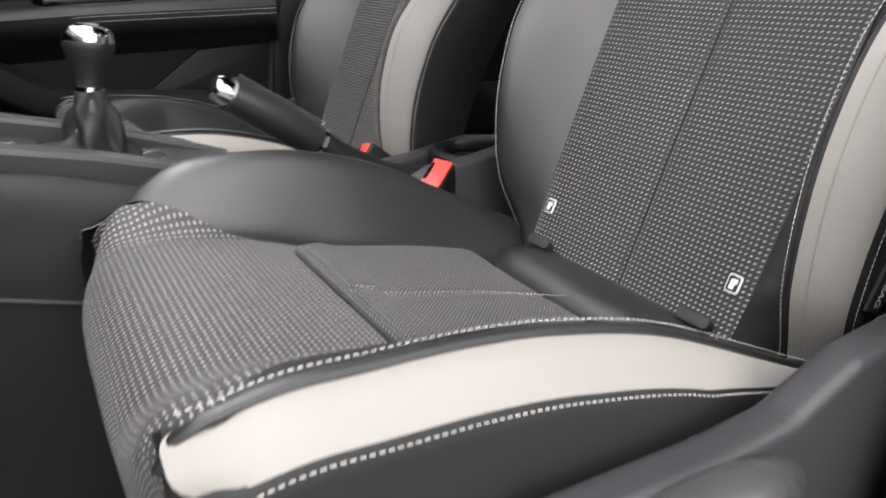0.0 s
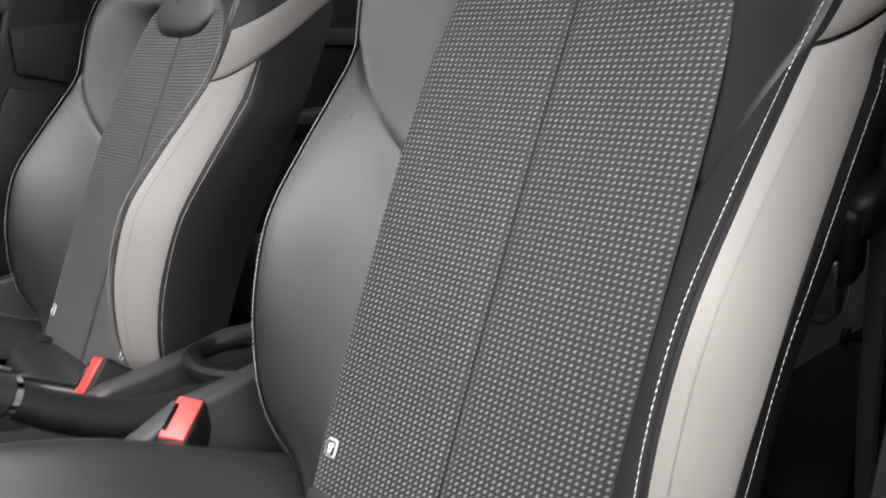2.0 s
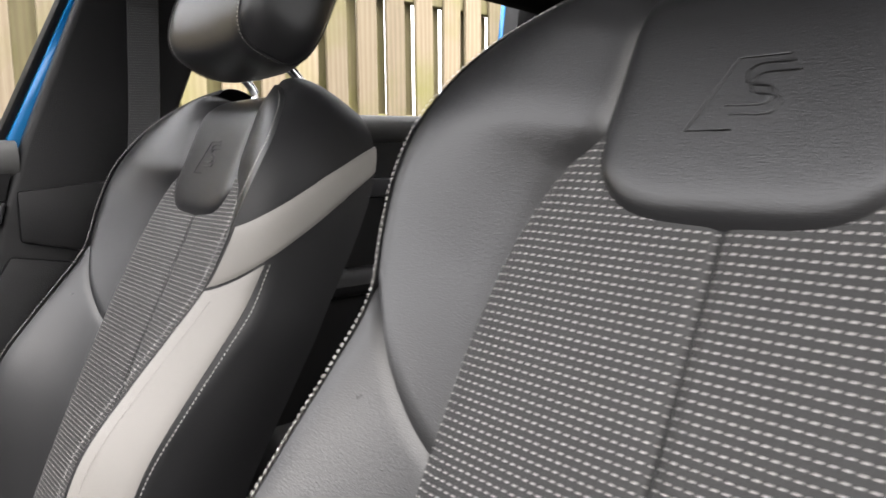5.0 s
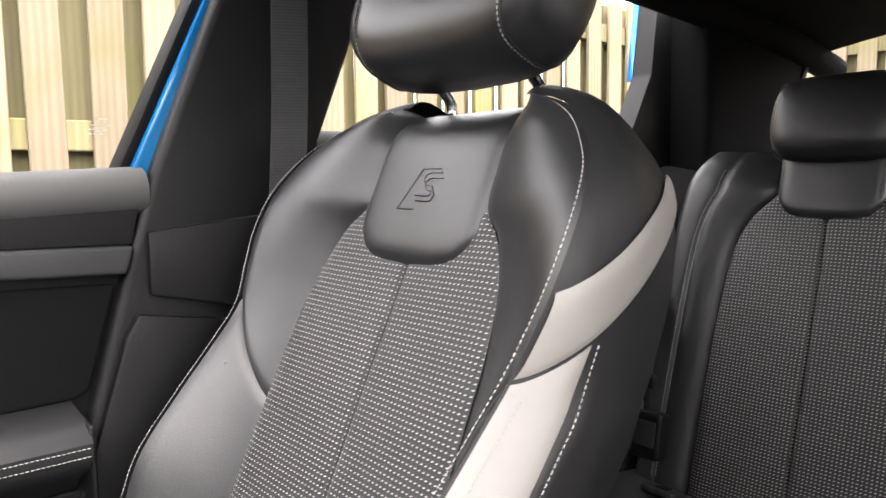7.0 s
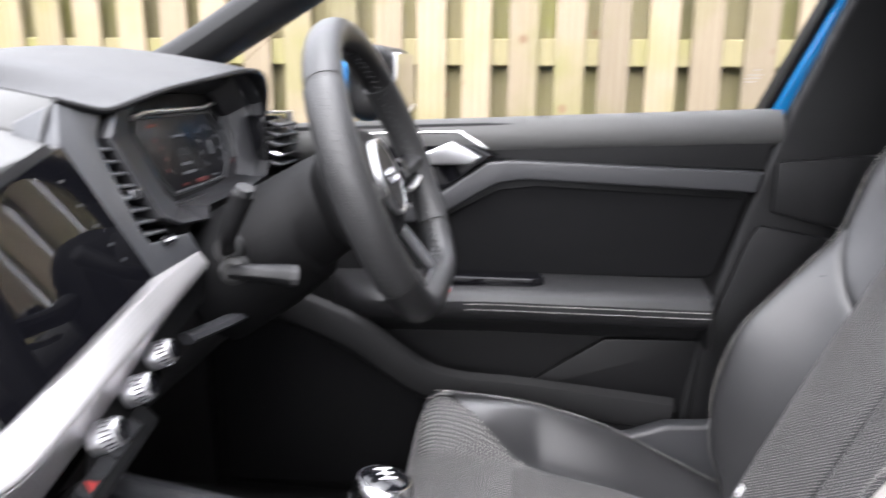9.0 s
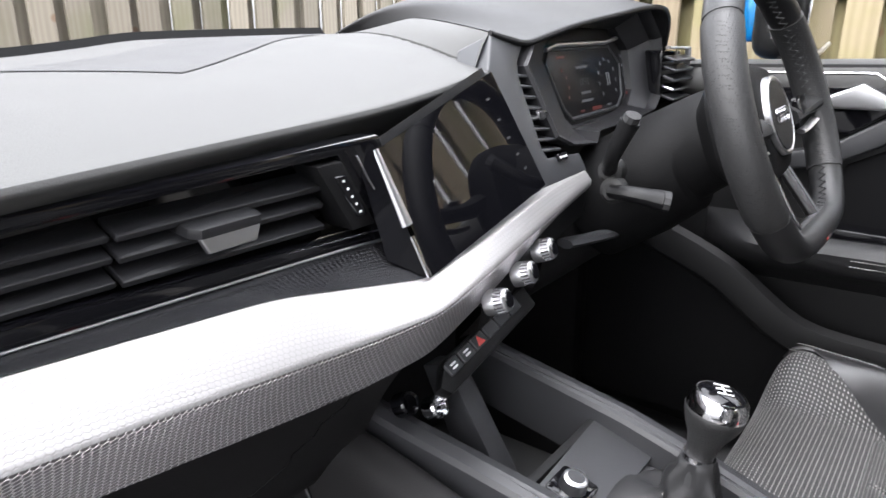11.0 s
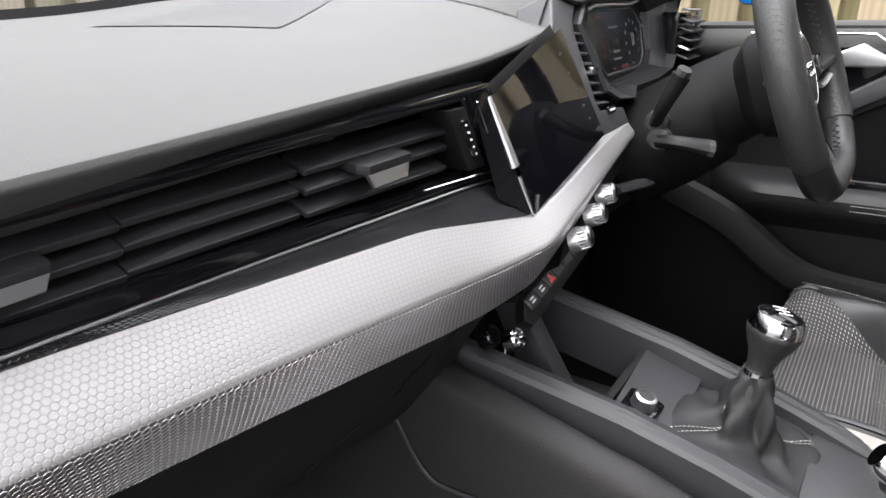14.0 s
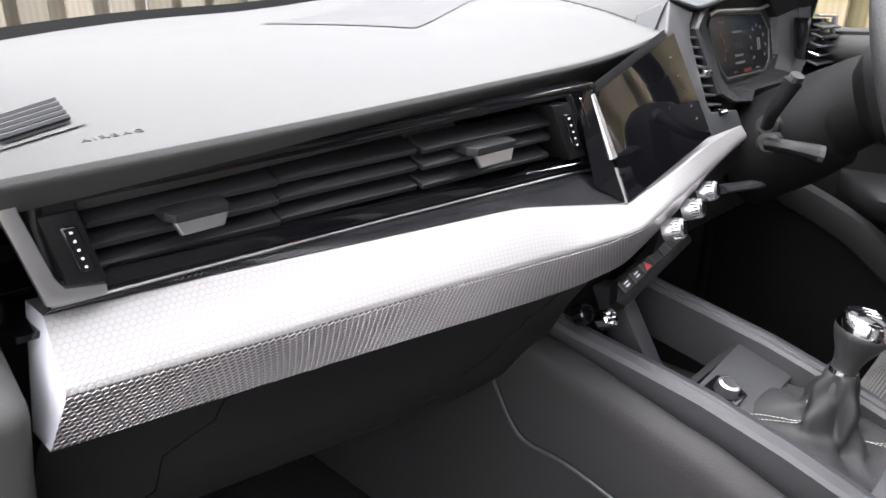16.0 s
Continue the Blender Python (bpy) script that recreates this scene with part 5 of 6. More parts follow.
for z0, z1 in ((1.0055, 1.0005), (0.9915, 0.9865), (0.9775, 0.969)):
    for x0, x1, dy in ((-0.583, -0.452, 0.003), (-0.450, -0.318, 0.007), (-0.316, -0.150, 0.003)):
        k = lambda x: z0 + (z1 - z0) * (x + 0.583) / 0.433
        m = frame_of(((x0 + x1) / 2, 0.708 + dy, k((x0 + x1) / 2)), (x1 - x0, 0, k(x1) - k(x0)), (0, 1, 0.45))
        part("vent_slat", plate(rounded(x1 - x0 - 0.0006, 0.022, 0.001, 2), 0.005, m, 0.0014, 2), vent_plastic, vent)
for x, w, zz, h, lean in ((-0.595, 0.022, 0.990, 0.046, -0.22), (-0.134, 0.026, 0.985, 0.058, -0.60)):
    m = frame_of((x, 0.6915, zz), (1, 0, 0), (0, 0, 1))
    sh = lambda u, v: (u * w + lean * v * h, v * h)
    cheek = part("vent_cheek", plate([sh(-0.5, -0.5), sh(0.5, -0.5), sh(0.5, 0.5), sh(-0.5, 0.5)], 0.03, m, 0.002), hard_black, vent)
    wheel_p = part("roller", plate([sh(-0.1, -0.32), sh(0.32, -0.32), sh(0.32, 0.32), sh(-0.1, 0.32)], 0.006, m @ pose(0, 0, 0.0015), 0.001, 1), gloss, cheek)
    for i in range(5):
        part("roller_mark", plate(rounded(w * 0.07, h * 0.03, 0.0003, 2), 0.001, m @ pose(*sh(0.1, 0.24 - 0.12 * i), 0.0024), 0), white_ink, wheel_p)
part("cheek_line", tube([(-0.128, 0.687, 1.017), (-0.118, 0.687, 1.000), (-0.090, 0.687, 0.957), (-0.096, 0.687, 0.951), (-0.20, 0.689, 0.957)], 0.0009, 6), chrome, vent, "thin bright line")
for x0, x1, zt, zb in ((-0.540, -0.498, 0.998, 0.983), (-0.274, -0.219, 0.993, 0.974)):
    w, dz = x1 - x0, zt - zb
    m = frame_of((x0, 0.685, zt), (1, 0, 0), (0, 1, 0.12))
    tab = part("vent_tab", plate([(w * 0.10, 0.0), (w * 0.96, 0.0), (w, 0.006), (w, 0.035), (0.0, 0.035), (0.0, 0.008)], dz * 0.4, m, 0.0012, 2), vent_plastic, vent)
    m = frame_of((x0, 0.6855, zt - dz * 0.45), (1, 0, 0), (0, 0.3, 1))
    part("tab_tip", plate([(w * 0.16, -dz * 0.45), (w * 0.84, -dz * 0.45), (w * 0.97, dz * 0.18), (w * 0.08, dz * 0.18)], 0.005, m, 0.0008, 1), satin, tab, "bright metal tip")

# the vent turns with the strip towards the door
turned = Matrix(((0.981, 0, 0, -0.00247), (-0.064, 1, 0, -0.00832), (0.0234, 0, 1, 0.00304), (0, 0, 0, 1)))
for ob in [vent] + list(vent.children_recursive):
    ob.data.transform(turned)
side_frame = [(-0.6170, 1.0130), (-0.6200, 1.0080), (-0.6060, 0.9500), (-0.5730, 0.9490), (-0.5725, 0.9550), (-0.5950, 0.9585), (-0.5995, 0.9660), (-0.6105, 1.0080), (-0.6110, 1.0130)]
part("vent_frame", plate(side_frame, 0.006, Matrix(((1, 0, 0, 0), (-0.064, 0, -1, 0.6805), (0, 1, 0, 0), (0, 0, 0, 1))), 0.0008, 2), satin, vent, "satin silver frame")

# lower cover, glove box and end panel
gl_top = spline([(p[0], p[1] + 0.004, p[2] + 0.006) for p in LOWER[:6]], 30)


def glove(a, b):
    p = gl_top[round(a * 30)]
    prof = [(0.0, 0.0, 0.0), (0.15, 0.02, -0.015), (0.35, 0.060, -0.070), (0.6, 0.105, -0.150), (0.8, 0.16, -0.205), (1.0, 0.34, -0.25)]
    dy, dz = curve_at(prof, b)
    return (p.x + (0.01 if a == 1 else 0), p.y + dy, p.z + dz)


glove_box = part("glove_box", sheet(glove, 30, 24, flip=True), lower_trim, dash, "black glove box lid")
for curve in ([(0.28, 0.02), (0.24, 0.25), (0.17, 0.45), (0.14, 0.7)], [(0.95, 0.15), (0.82, 0.45), (0.72, 0.62), (0.66, 0.75)]):
    pts = [Vector(glove(max(min(a, 1), 0), b)) + Vector((0, -0.001, 0.0)) for a, b in [tuple(p)[:2] for p in spline([(*c, 0) for c in curve], 14)]]
    part("panel_gap", tube(pts, 0.0007, 5), column_black, glove_box)
part("dash_end", poly_x(-0.672, -0.628, [(0.70, 1.02), (0.735, 0.93), (0.70, 0.90), (0.725, 0.84), (0.80, 0.60), (1.2, 0.5), (1.2, 1.03), (0.9, 1.04)], 0.012, 3), soft_grey, dash, "soft grey end panel")

# centre screen
S_BL, S_BR, S_TL, S_TR = Vector((-0.083, 0.648, 0.913)), Vector((0.148, 0.672, 0.943)), Vector((-0.100, 0.689, 1.018)), Vector((0.105, 0.717, 1.063))


def glass_face(a, b):
    return S_BL.lerp(S_BR, a).lerp(S_TL.lerp(S_TR, a), b)


scr_n = (S_BR - S_BL).cross(S_TL - S_BL).normalized()
screen = part("screen", sheet(glass_face, 6, 6), screen_glass, dash, "black glass touch screen, off")
part("screen_back", sheet(lambda a, b: glass_face(a * 1.06 - 0.03, b * 1.1 - 0.05) - scr_n * 0.012, 4, 4), hard_black, screen)
edge = [S_TL.lerp(S_BL, k / 12) - Vector((0.004, 0.0, 0)) for k in range(13)]
part("screen_edge", tube(edge[:8], [0.0028 + 0.0004 * k for k in range(8)], 8, flat=0.7), satin, screen, "satin metal edge")
part("screen_edge", tube(edge[8:], 0.0026, 8, flat=0.7), chrome, screen, "bright metal edge")
for a0, b0, w in ((0.86, 0.84, 0.012), (0.87, 0.66, 0.010), (0.88, 0.50, 0.012), (0.89, 0.35, 0.010), (0.90, 0.22, 0.010)):
    m = frame_of(glass_face(a0, b0) + scr_n * 0.0006, S_BR - S_BL, S_TL - S_BL)
    part("screen_mark", plate(rounded(w * 0.6, 0.0022, 0.0006, 2), 0.0006, m, 0), slate, screen)
corner = [S_TL + Vector((-0.006, 0, 0.004)), S_BL + Vector((-0.005, 0.002, 0)), Vector((-0.112, 0.672, 0.930)), Vector((-0.118, 0.700, 1.022))]
part("screen_cheek", sheet(lambda a, b: corner[0].lerp(corner[1], b).lerp(corner[3].lerp(corner[2], b), a), 4, 6), gloss, dash, "glossy black cheek")

# instrument pod: hood, outer bezel with an upright vent, tunnel, display
HOOD = [(0.160, 0.757, 1.100), (0.190, 0.751, 1.093), (0.222, 0.746, 1.088), (0.255, 0.735, 1.096), (0.30, 0.728, 1.105), (0.41, 0.722, 1.117), (0.52, 0.722, 1.126), (0.60, 0.728, 1.122), (0.645, 0.738, 1.10), (0.668, 0.75, 1.06)]
hood_edge = spline(HOOD, 48)


def hood(a, b):
    p = hood_edge[round(a * 48)]
    k = math.sin(min(b * 2.2, 1) * math.pi / 2)
    x = p.x + 0.40 * b * (1 - a) ** 3 - 0.08 * b * a
    side = min(max(a - 0.08, 0) / 0.12, 1, (1 - a) / 0.10)
    z = p.z + (0.010 + 0.020 * side) * k - 0.07 * max(0, (b - 0.45) / 0.55) ** 2
    return (x, p.y + 0.55 * b, z)


pod = part("instrument_hood", sheet(hood, 48, 30), hood_grey, dash, "dark grey grained instrument hood")
part("hood_lip", tube([p + Vector((0, -0.001, -0.002)) for p in hood_edge], 0.0035, 8), soft_black, pod)
over_l = [pad_point(p.x - 0.003, p.y) + Vector((0.002, 0, 0.0015)) for p in spline([(0.137, 0.752, 0), (0.150, 0.77, 0), (0.170, 0.81, 0), (0.235, 0.92, 0), (0.300, 1.02, 0), (0.400, 1.20, 0)], 30)]
over_r = [Vector(hood(0, 0.85 * i / 30)) + Vector((0.001, 0, -0.001)) for i in range(31)]
part("hood_shoulder", sheet(lambda a, b: over_l[round(b * 30)].lerp(over_r[round(b * 30)], a) + Vector((0, 0, 0.004 * math.sin(math.pi * a))), 8, 30), soft_grey, pod, "soft grey shoulder of the hood")
part("shoulder_foot", sheet(lambda a, b: over_l[round(b * 30)] + Vector((0, 0, -0.04)) * a, 2, 30), soft_grey, pod)
PM = frame_of((0, 0.712, 1.0), (1, 0, 0), (0, 0.44, 1))
pp = lambda x, z: (x, (z - 1) * 1.0925)
outer = [pp(*q) for q in ((0.133, 1.062), (0.160, 1.098), (0.222, 1.086), (0.196, 1.066), (0.189, 1.050), (0.188, 0.972), (0.194, 0.962), (0.268, 0.957), (0.273, 0.935), (0.160, 0.933), (0.154, 0.940), (0.146, 0.985))]
part("pod_bezel", plate(outer, 0.05, PM, 0.0035, 3), bezel_grey, pod, "slate plastic bezel")
well = [pp(*q) for q in ((0.17, 1.09), (0.26, 1.09), (0.28, 0.945), (0.17, 0.945))]
vw = part("vent_well", plate(well, 0.003, PM @ pose(0, 0, -0.030), 0), gloss, pod)
for i in range(8):
    k = i / 7
    c = PM @ Vector((*pp(0.205 + 0.006 * k, 1.056 - 0.082 * k), -0.010))
    m = frame_of(c, (1, 0.0, -0.10), (0, 1, 0.05))
    part("vent_slat", plate(rounded(0.046, 0.022, 0.003, 2), 0.0032, m, 0.001, 1), slate, vw)
part("vent_slider", box(0.018, 0.012, 0.010, 0.002, 2, tuple(PM @ Vector((*pp(0.206, 1.008), -0.001)))), chrome, vw, "bright slider tab")
part("vent_roller", plate(rounded(0.022, 0.010, 0.002, 2), 0.006, PM @ pose(*pp(0.222, 0.9585), 0.003), 0.001, 1), gloss, vw)
for i in range(3):
    part("roller_mark", plate(rounded(0.0025, 0.0025, 0.0006, 2), 0.001, PM @ pose(pp(0.215 + 0.006 * i, 1)[0], pp(0, 0.9585)[1], 0.0045), 0), white_ink, vw)
# tunnel from the pod's front edge back to the display
ring_f = [(0.206, 0.739, 1.061), (0.232, 0.745, 1.086), (0.29, 0.735, 1.102), (0.41, 0.730, 1.114), (0.54, 0.730, 1.122), (0.605, 0.733, 1.08), (0.605, 0.722, 1.00), (0.56, 0.715, 0.975), (0.45, 0.702, 0.973), (0.332, 0.700, 0.973), (0.313, 0.694, 0.960), (0.256, 0.697, 0.966), (0.222, 0.702, 0.980)]
ring_b = [(0.300, 0.766, 1.062), (0.318, 0.772, 1.083), (0.36, 0.776, 1.096), (0.43, 0.776, 1.098), (0.512, 0.774, 1.092), (0.545, 0.766, 1.060), (0.540, 0.752, 1.005), (0.515, 0.745, 0.985), (0.47, 0.742, 0.977), (0.42, 0.741, 0.975), (0.38, 0.741, 0.974), (0.345, 0.741, 0.974), (0.326, 0.745, 0.990)]
rf, rb = [Vector(p) for p in ring_f], [Vector(p) for p in ring_b]
fc = sum(rf, Vector()) / len(rf)
rings = [[p + Vector((0, 0.05, 0)) for p in rf], rf, [p.lerp(fc, 0.02) + Vector((0, -0.003, 0.001)) for p in rf], [p.lerp(q, 0.16) + Vector((0, -0.002, 0)) for p, q in zip(rf, rb)], [p.lerp(q, 0.20) + Vector((0, 0.006, 0)) for p, q in zip(rf, rb)],
         [p.lerp(q, 0.9) for p, q in zip(rf, rb)], [p.lerp(q, 1.0) + Vector((0, 0.012, 0)) for p, q in zip(rf, rb)]]
part("cluster_surround", loft(rings, caps=False, sharp=28), vent_plastic, pod, "slate plastic surround")
mc = frame_of((0, 0.756, 1.0), (1, 0, 0), (0, 0.28, 1))
big = [(0.296, 0.062), (0.318, 0.088), (0.36, 0.100), (0.512, 0.098), (0.548, 0.060), (0.540, 0.0), (0.505, -0.026), (0.345, -0.028), (0.322, -0.008)]
octo = [(0.308, 0.056), (0.322, 0.074), (0.500, 0.072), (0.528, 0.045), (0.518, -0.002), (0.495, -0.018), (0.352, -0.019), (0.334, -0.004)]
clus = part("instrument_panel", plate(big, 0.01, mc @ pose(0, 0, 0.001), 0.002), hard_black, dash)
part("cluster_rim", tube([mc @ Vector((u, v, 0.002)) for u, v in octo + octo[:1]], 0.0028, 8), slate, clus)
part("cluster_bridge", tube([mc @ Vector((u, v, 0.005)) for u, v in ((0.312, 0.074), (0.34, 0.079), (0.49, 0.077), (0.53, 0.082))], 0.0032, 8), satin, clus, "thin bright bridge")
disp = part("cluster_screen", plate(octo, 0.004, mc @ pose(0, 0, 0.003), 0.0008), display_black, clus, "dark digital instrument display")
glow, gn, gbs = material("display_glow", (0.0, 0.0, 0.0), 0.3)
gbs.inputs["Emission Color"].default_value, gbs.inputs["Emission Strength"].default_value = (0.75, 0.78, 0.85, 1), 0.014
glow_red, gn, gbs = material("display_red", (0.0, 0.0, 0.0), 0.3)
gbs.inputs["Emission Color"].default_value, gbs.inputs["Emission Strength"].default_value = (0.8, 0.08, 0.06, 1), 0.014
text = bpy.data.curves.new("letters", "FONT")
text.body, text.size, text.align_x, text.align_y = "17:15", 0.013, 'CENTER', 'CENTER'
ob = new("letters_tmp", text)
me = bpy.data.meshes.new_from_object(ob)
bpy.data.objects.remove(ob)
me.transform(mc @ pose(0.405, 0.026, 0.0036))
part("display_time", me, glow, disp)
for u, v, w, h, red_one in ((0.405, 0.047, 0.034, 0.003, 0), (0.405, 0.012, 0.028, 0.0035, 0), (0.405, 0.001, 0.034, 0.0035, 0), (0.35, 0.063, 0.022, 0.003, 1), (0.43, -0.012, 0.03, 0.005, 1), (0.385, -0.012, 0.012, 0.003, 1), (0.47, -0.011, 0.012, 0.003, 0)):
    part("display_bar", plate([(u - w / 2, v - h / 2), (u + w / 2, v - h / 2), (u + w / 2, v + h / 2), (u - w / 2, v + h / 2)], 0.0005, mc @ pose(0, 0, 0.0036), 0), glow_red if red_one else glow, disp)
for cx, cr_ in ((0.480, 0.028), (0.335, 0.024)):
    for k in range(9):
        t = radians(220 - 32 * k)
        u, v = cx + cr_ * math.cos(t), 0.024 + cr_ * 1.05 * math.sin(t)
        if u > 0.335:
            part("display_tick", plate([(u - 0.0016, v - 0.0024), (u + 0.0016, v - 0.0024), (u + 0.0016, v + 0.0024), (u - 0.0016, v + 0.0024)], 0.0005, mc @ pose(0, 0, 0.0036), 0), glow_red if cx < 0.4 else glow, disp)
zero = [(0.477, 0.016), (0.484, 0.016), (0.484, 0.034), (0.477, 0.034)]
part("display_digit", tube([mc @ Vector((u, v, 0.004)) for u, v in zero + zero[:1]], 0.0008, 5), glow, disp)
for k in range(5):
    part("side_lamp", plate(rounded(0.004, 0.005, 0.001, 2), 0.001, mc @ pose(0.537, 0.055 - 0.014 * k, 0.004), 0), glow if k < 4 else glow_red, clus)

# driver's outer vent
ov = part("outer_vent", plate([(0.580, 1.062), (0.672, 1.058), (0.680, 0.985), (0.585, 0.988)], 0.03, Matrix(((1, 0, 0, 0), (0, 0, -1, 0.718), (0, 1, 0, 0), (0, 0, 0, 1))), 0.005), gloss, dash)
for i in range(5):
    m = frame_of((0.628, 0.707, 1.05 - 0.0145 * i), (1, 0, -0.02), (0, 1, 0.3))
    part("vent_slat", plate(rounded(0.086, 0.022, 0.003, 2), 0.004, m, 0.0012, 1), chrome if i == 3 else slate, ov)
part("vent_frame", tube([(0.584, 0.712, 1.066), (0.672, 0.711, 1.062), (0.681, 0.711, 0.985)], 0.005, 8, flat=0.5), satin, ov, "satin metal frame")

# knee panel under the cluster, with the lower cover
def knee(a, b):
    x = 0.20 + 0.48 * a
    prof = [(0.0, 0.735, 0.975), (0.25, 0.715, 0.92), (0.45, 0.700, 0.86), (0.6, 0.710, 0.80), (0.8, 0.77, 0.755), (1.0, 0.95, 0.74)]
    y, z = curve_at(prof, b)
    return (x, y, z)


kn = part("knee_panel", sheet(knee, 20, 24, flip=True), lower_trim, dash)
part("knee_handle", tube(spline([(0.20, 0.672, 0.862), (0.27, 0.662, 0.855), (0.35, 0.662, 0.845), (0.39, 0.672, 0.84)], 14), 0.012, 8, flat=0.5), slate, kn)

# heater panel: three knobs, switch bank, socket
back_r = [[p + Vector((0, 0.002, 0)), r + Vector((0, 0.006, -0.034)), r + Vector((0, 0.03, -0.05))] for p, r in zip(lo_e[46:], lo_e[46:])]
heat = part("heater_panel", ribbon(back_r, False), hard_black, dash)
KN = (-0.25, -0.90, 0.33)
for p in ((-0.005, 0.637, 0.866), (0.057, 0.646, 0.873), (0.112, 0.655, 0.881)):
    m = frame_of(p, (1, 0.16, 0), (0.0, 0.33, 0.9))
    if (m.to_3x3() @ Vector((0, 0, 1))).y > 0:
        m = m @ pose(0, 0, 0, 180, 0, 0)
    knob = part("heater_knob", lathe([(0.0, 0.016), (0.0090, 0.016), (0.0106, 0.0145), (0.0115, 0.005), (0.0125, 0.003), (0.0125, -0.006)], m, 28), satin, dash, "ribbed satin metal knob")
    part("knob_face", lathe([(0.0, 0.0170), (0.0074, 0.0170), (0.0080, 0.0155)], m, 24), gloss, knob)
    for k in range(20):
        t = 2 * math.pi * k / 20
        part("knob_rib", tube([m @ Vector((0.0111 * math.cos(t), 0.0111 * math.sin(t), 0.0135)), m @ Vector((0.0118 * math.cos(t), 0.0118 * math.sin(t), 0.005))], 0.0008, 4), chrome, knob)
sw_m = frame_of((0.045, 0.680, 0.795), (0.155, 0.0, 0.038), (-0.02, 0.30, 0.30))
bank = part("switch_bank", plate([(-0.074, -0.016), (0.092, -0.014), (0.096, 0.012), (-0.054, 0.015), (-0.080, -0.003)], 0.018, sw_m, 0.004, 2), hard_black, dash)
for i in range(6):
    key = part("switch_key", plate(rounded(0.0205, 0.015, 0.002, 2), 0.004, sw_m @ pose(-0.052 + 0.0225 * i, 0.004, 0.003), 0.0012, 1), slate, bank)
    if i == 2:
        part("hazard_mark", plate([(-0.006, -0.005), (0.006, -0.005), (0, 0.005)], 0.001, sw_m @ pose(-0.052 + 0.0225 * i, 0.004, 0.0036), 0), red, key, "red triangle")
    elif i < 2:
        for dv in (0.002, -0.002):
            part("switch_mark", plate(rounded(0.008, 0.002, 0.0006, 2), 0.001, sw_m @ pose(-0.052 + 0.0225 * i, 0.004 + dv, 0.0034), 0), white_ink, key)
for p, mat in (((-0.017, 0.700, 0.737), chrome), ((-0.045, 0.716, 0.748), gloss)):
    m = frame_of(p, (1, 0, 0), (0, 0.5, 0.8))
    if (m.to_3x3() @ Vector((0, 0, 1))).y > 0:
        m = m @ pose(0, 0, 0, 180, 0, 0)
    sock = part("socket", lathe([(0.0, 0.004), (0.007, 0.004), (0.0085, 0.011), (0.011, 0.012), (0.0125, 0.010), (0.0128, -0.004)], m, 24), mat, dash, "small round power socket")


# ---- steering wheel ----
wheel = thing("steering_wheel", "black leather sports steering wheel with a flat bottom", "steering wheel")
W_T = radians(21)
WC = Vector((0.353, 0.490, 1.010))
WU, WN = Vector((0, math.sin(W_T), math.cos(W_T))), Vector((0, -math.cos(W_T), math.sin(W_T)))
WX = Vector((1, 0, 0))
wp = lambda u, v, w=0.0: WC + WX * u + WU * v + WN * w
perforated, pnt, pb_ = material("perforated_leather", (0.02, 0.02, 0.021), 0.5)
pco = pnt.nodes.new("ShaderNodeTexCoord").outputs["Object"]
pv = node(pnt, "ShaderNodeTexVoronoi", Vector=pco, Scale=340.0, Randomness=0.2).outputs[0]
ph_ = node(pnt, "ShaderNodeMapRange", Value=pv, i1=0.20, i2=0.30).outputs[0]
pnt.links.new(mixed(pnt, ph_, (0.002, 0.002, 0.002), (0.014, 0.014, 0.0145)), pb_.inputs["Base Color"])
pnt.links.new(node(pnt, "ShaderNodeBump", Strength=0.8, Distance=0.001, Height=ph_).outputs[0], pb_.inputs["Normal"])


def rim_pt(t):
    u, v = 0.166 * math.sin(t), 0.166 * math.cos(t)
    if v < -0.112:
        v = -0.112 - 0.030 * math.tanh((-0.112 - v) / 0.030)
    return u, v


def rim_arc(t0, t1, n, r):
    rings = []
    for i in range(n + 1):
        t = t0 + (t1 - t0) * i / n
        u, v = rim_pt(t)
        out = Vector((u, v)).normalized()
        c = wp(u, v, 0)
        o = WX * out.x + WU * out.y
        rings.append([c + o * r * math.cos(q) * 0.95 + WN * r * math.sin(q) * 1.18 for q in [2 * math.pi * k / 16 for k in range(16)]])
    return loft(rings)


for a0, a1, mat, lab in ((-48, 48, wheel_leather, ""), (50, 122, perforated, "perforated black leather grip"), (124, 236, wheel_leather, ""), (238, 310, perforated, "perforated black leather grip")):
    part("rim_section", rim_arc(radians(a0), radians(a1), 40, 0.0172 if mat is wheel_leather else 0.0180), mat, wheel, lab)
for t in (49, 123, 237, 311):
    part("rim_joint", rim_arc(radians(t - 1.3), radians(t + 1.3), 2, 0.0164), rubber, wheel)
inner_pts, inner_n = [], []
for i in range(181):
    u, v = rim_pt(radians(2 * i))
    o = Vector((u, v)).normalized()
    inner_pts.append(wp(u - o.x * 0.0162, v - o.y * 0.0162, 0.004 * (-1) ** i))
    inner_n.append(-(WX * o.x + WU * o.y))
part("rim_stitching", tube(inner_pts, 0.0009, 4), slate, wheel, "grey cross stitching")
hub_rings = []
for d, k in ((-0.055, 0.62), (-0.035, 0.93), (-0.015, 1.0), (0.0, 0.97), (0.010, 0.86), (0.016, 0.62), (0.018, 0.3)):
    hub_rings.append([wp(0.078 * k * math.copysign(abs(math.cos(q)) ** 0.7, math.cos(q)), -0.004 + 0.070 * k * math.copysign(abs(math.sin(q)) ** 0.7, math.sin(q)), d - 0.022) for q in [2 * math.pi * j / 40 for j in range(40)]])
part("hub_cover", loft(hub_rings), column_black, wheel)
badge_m = frame_of(wp(0, 0.0, -0.002), WX, WU)
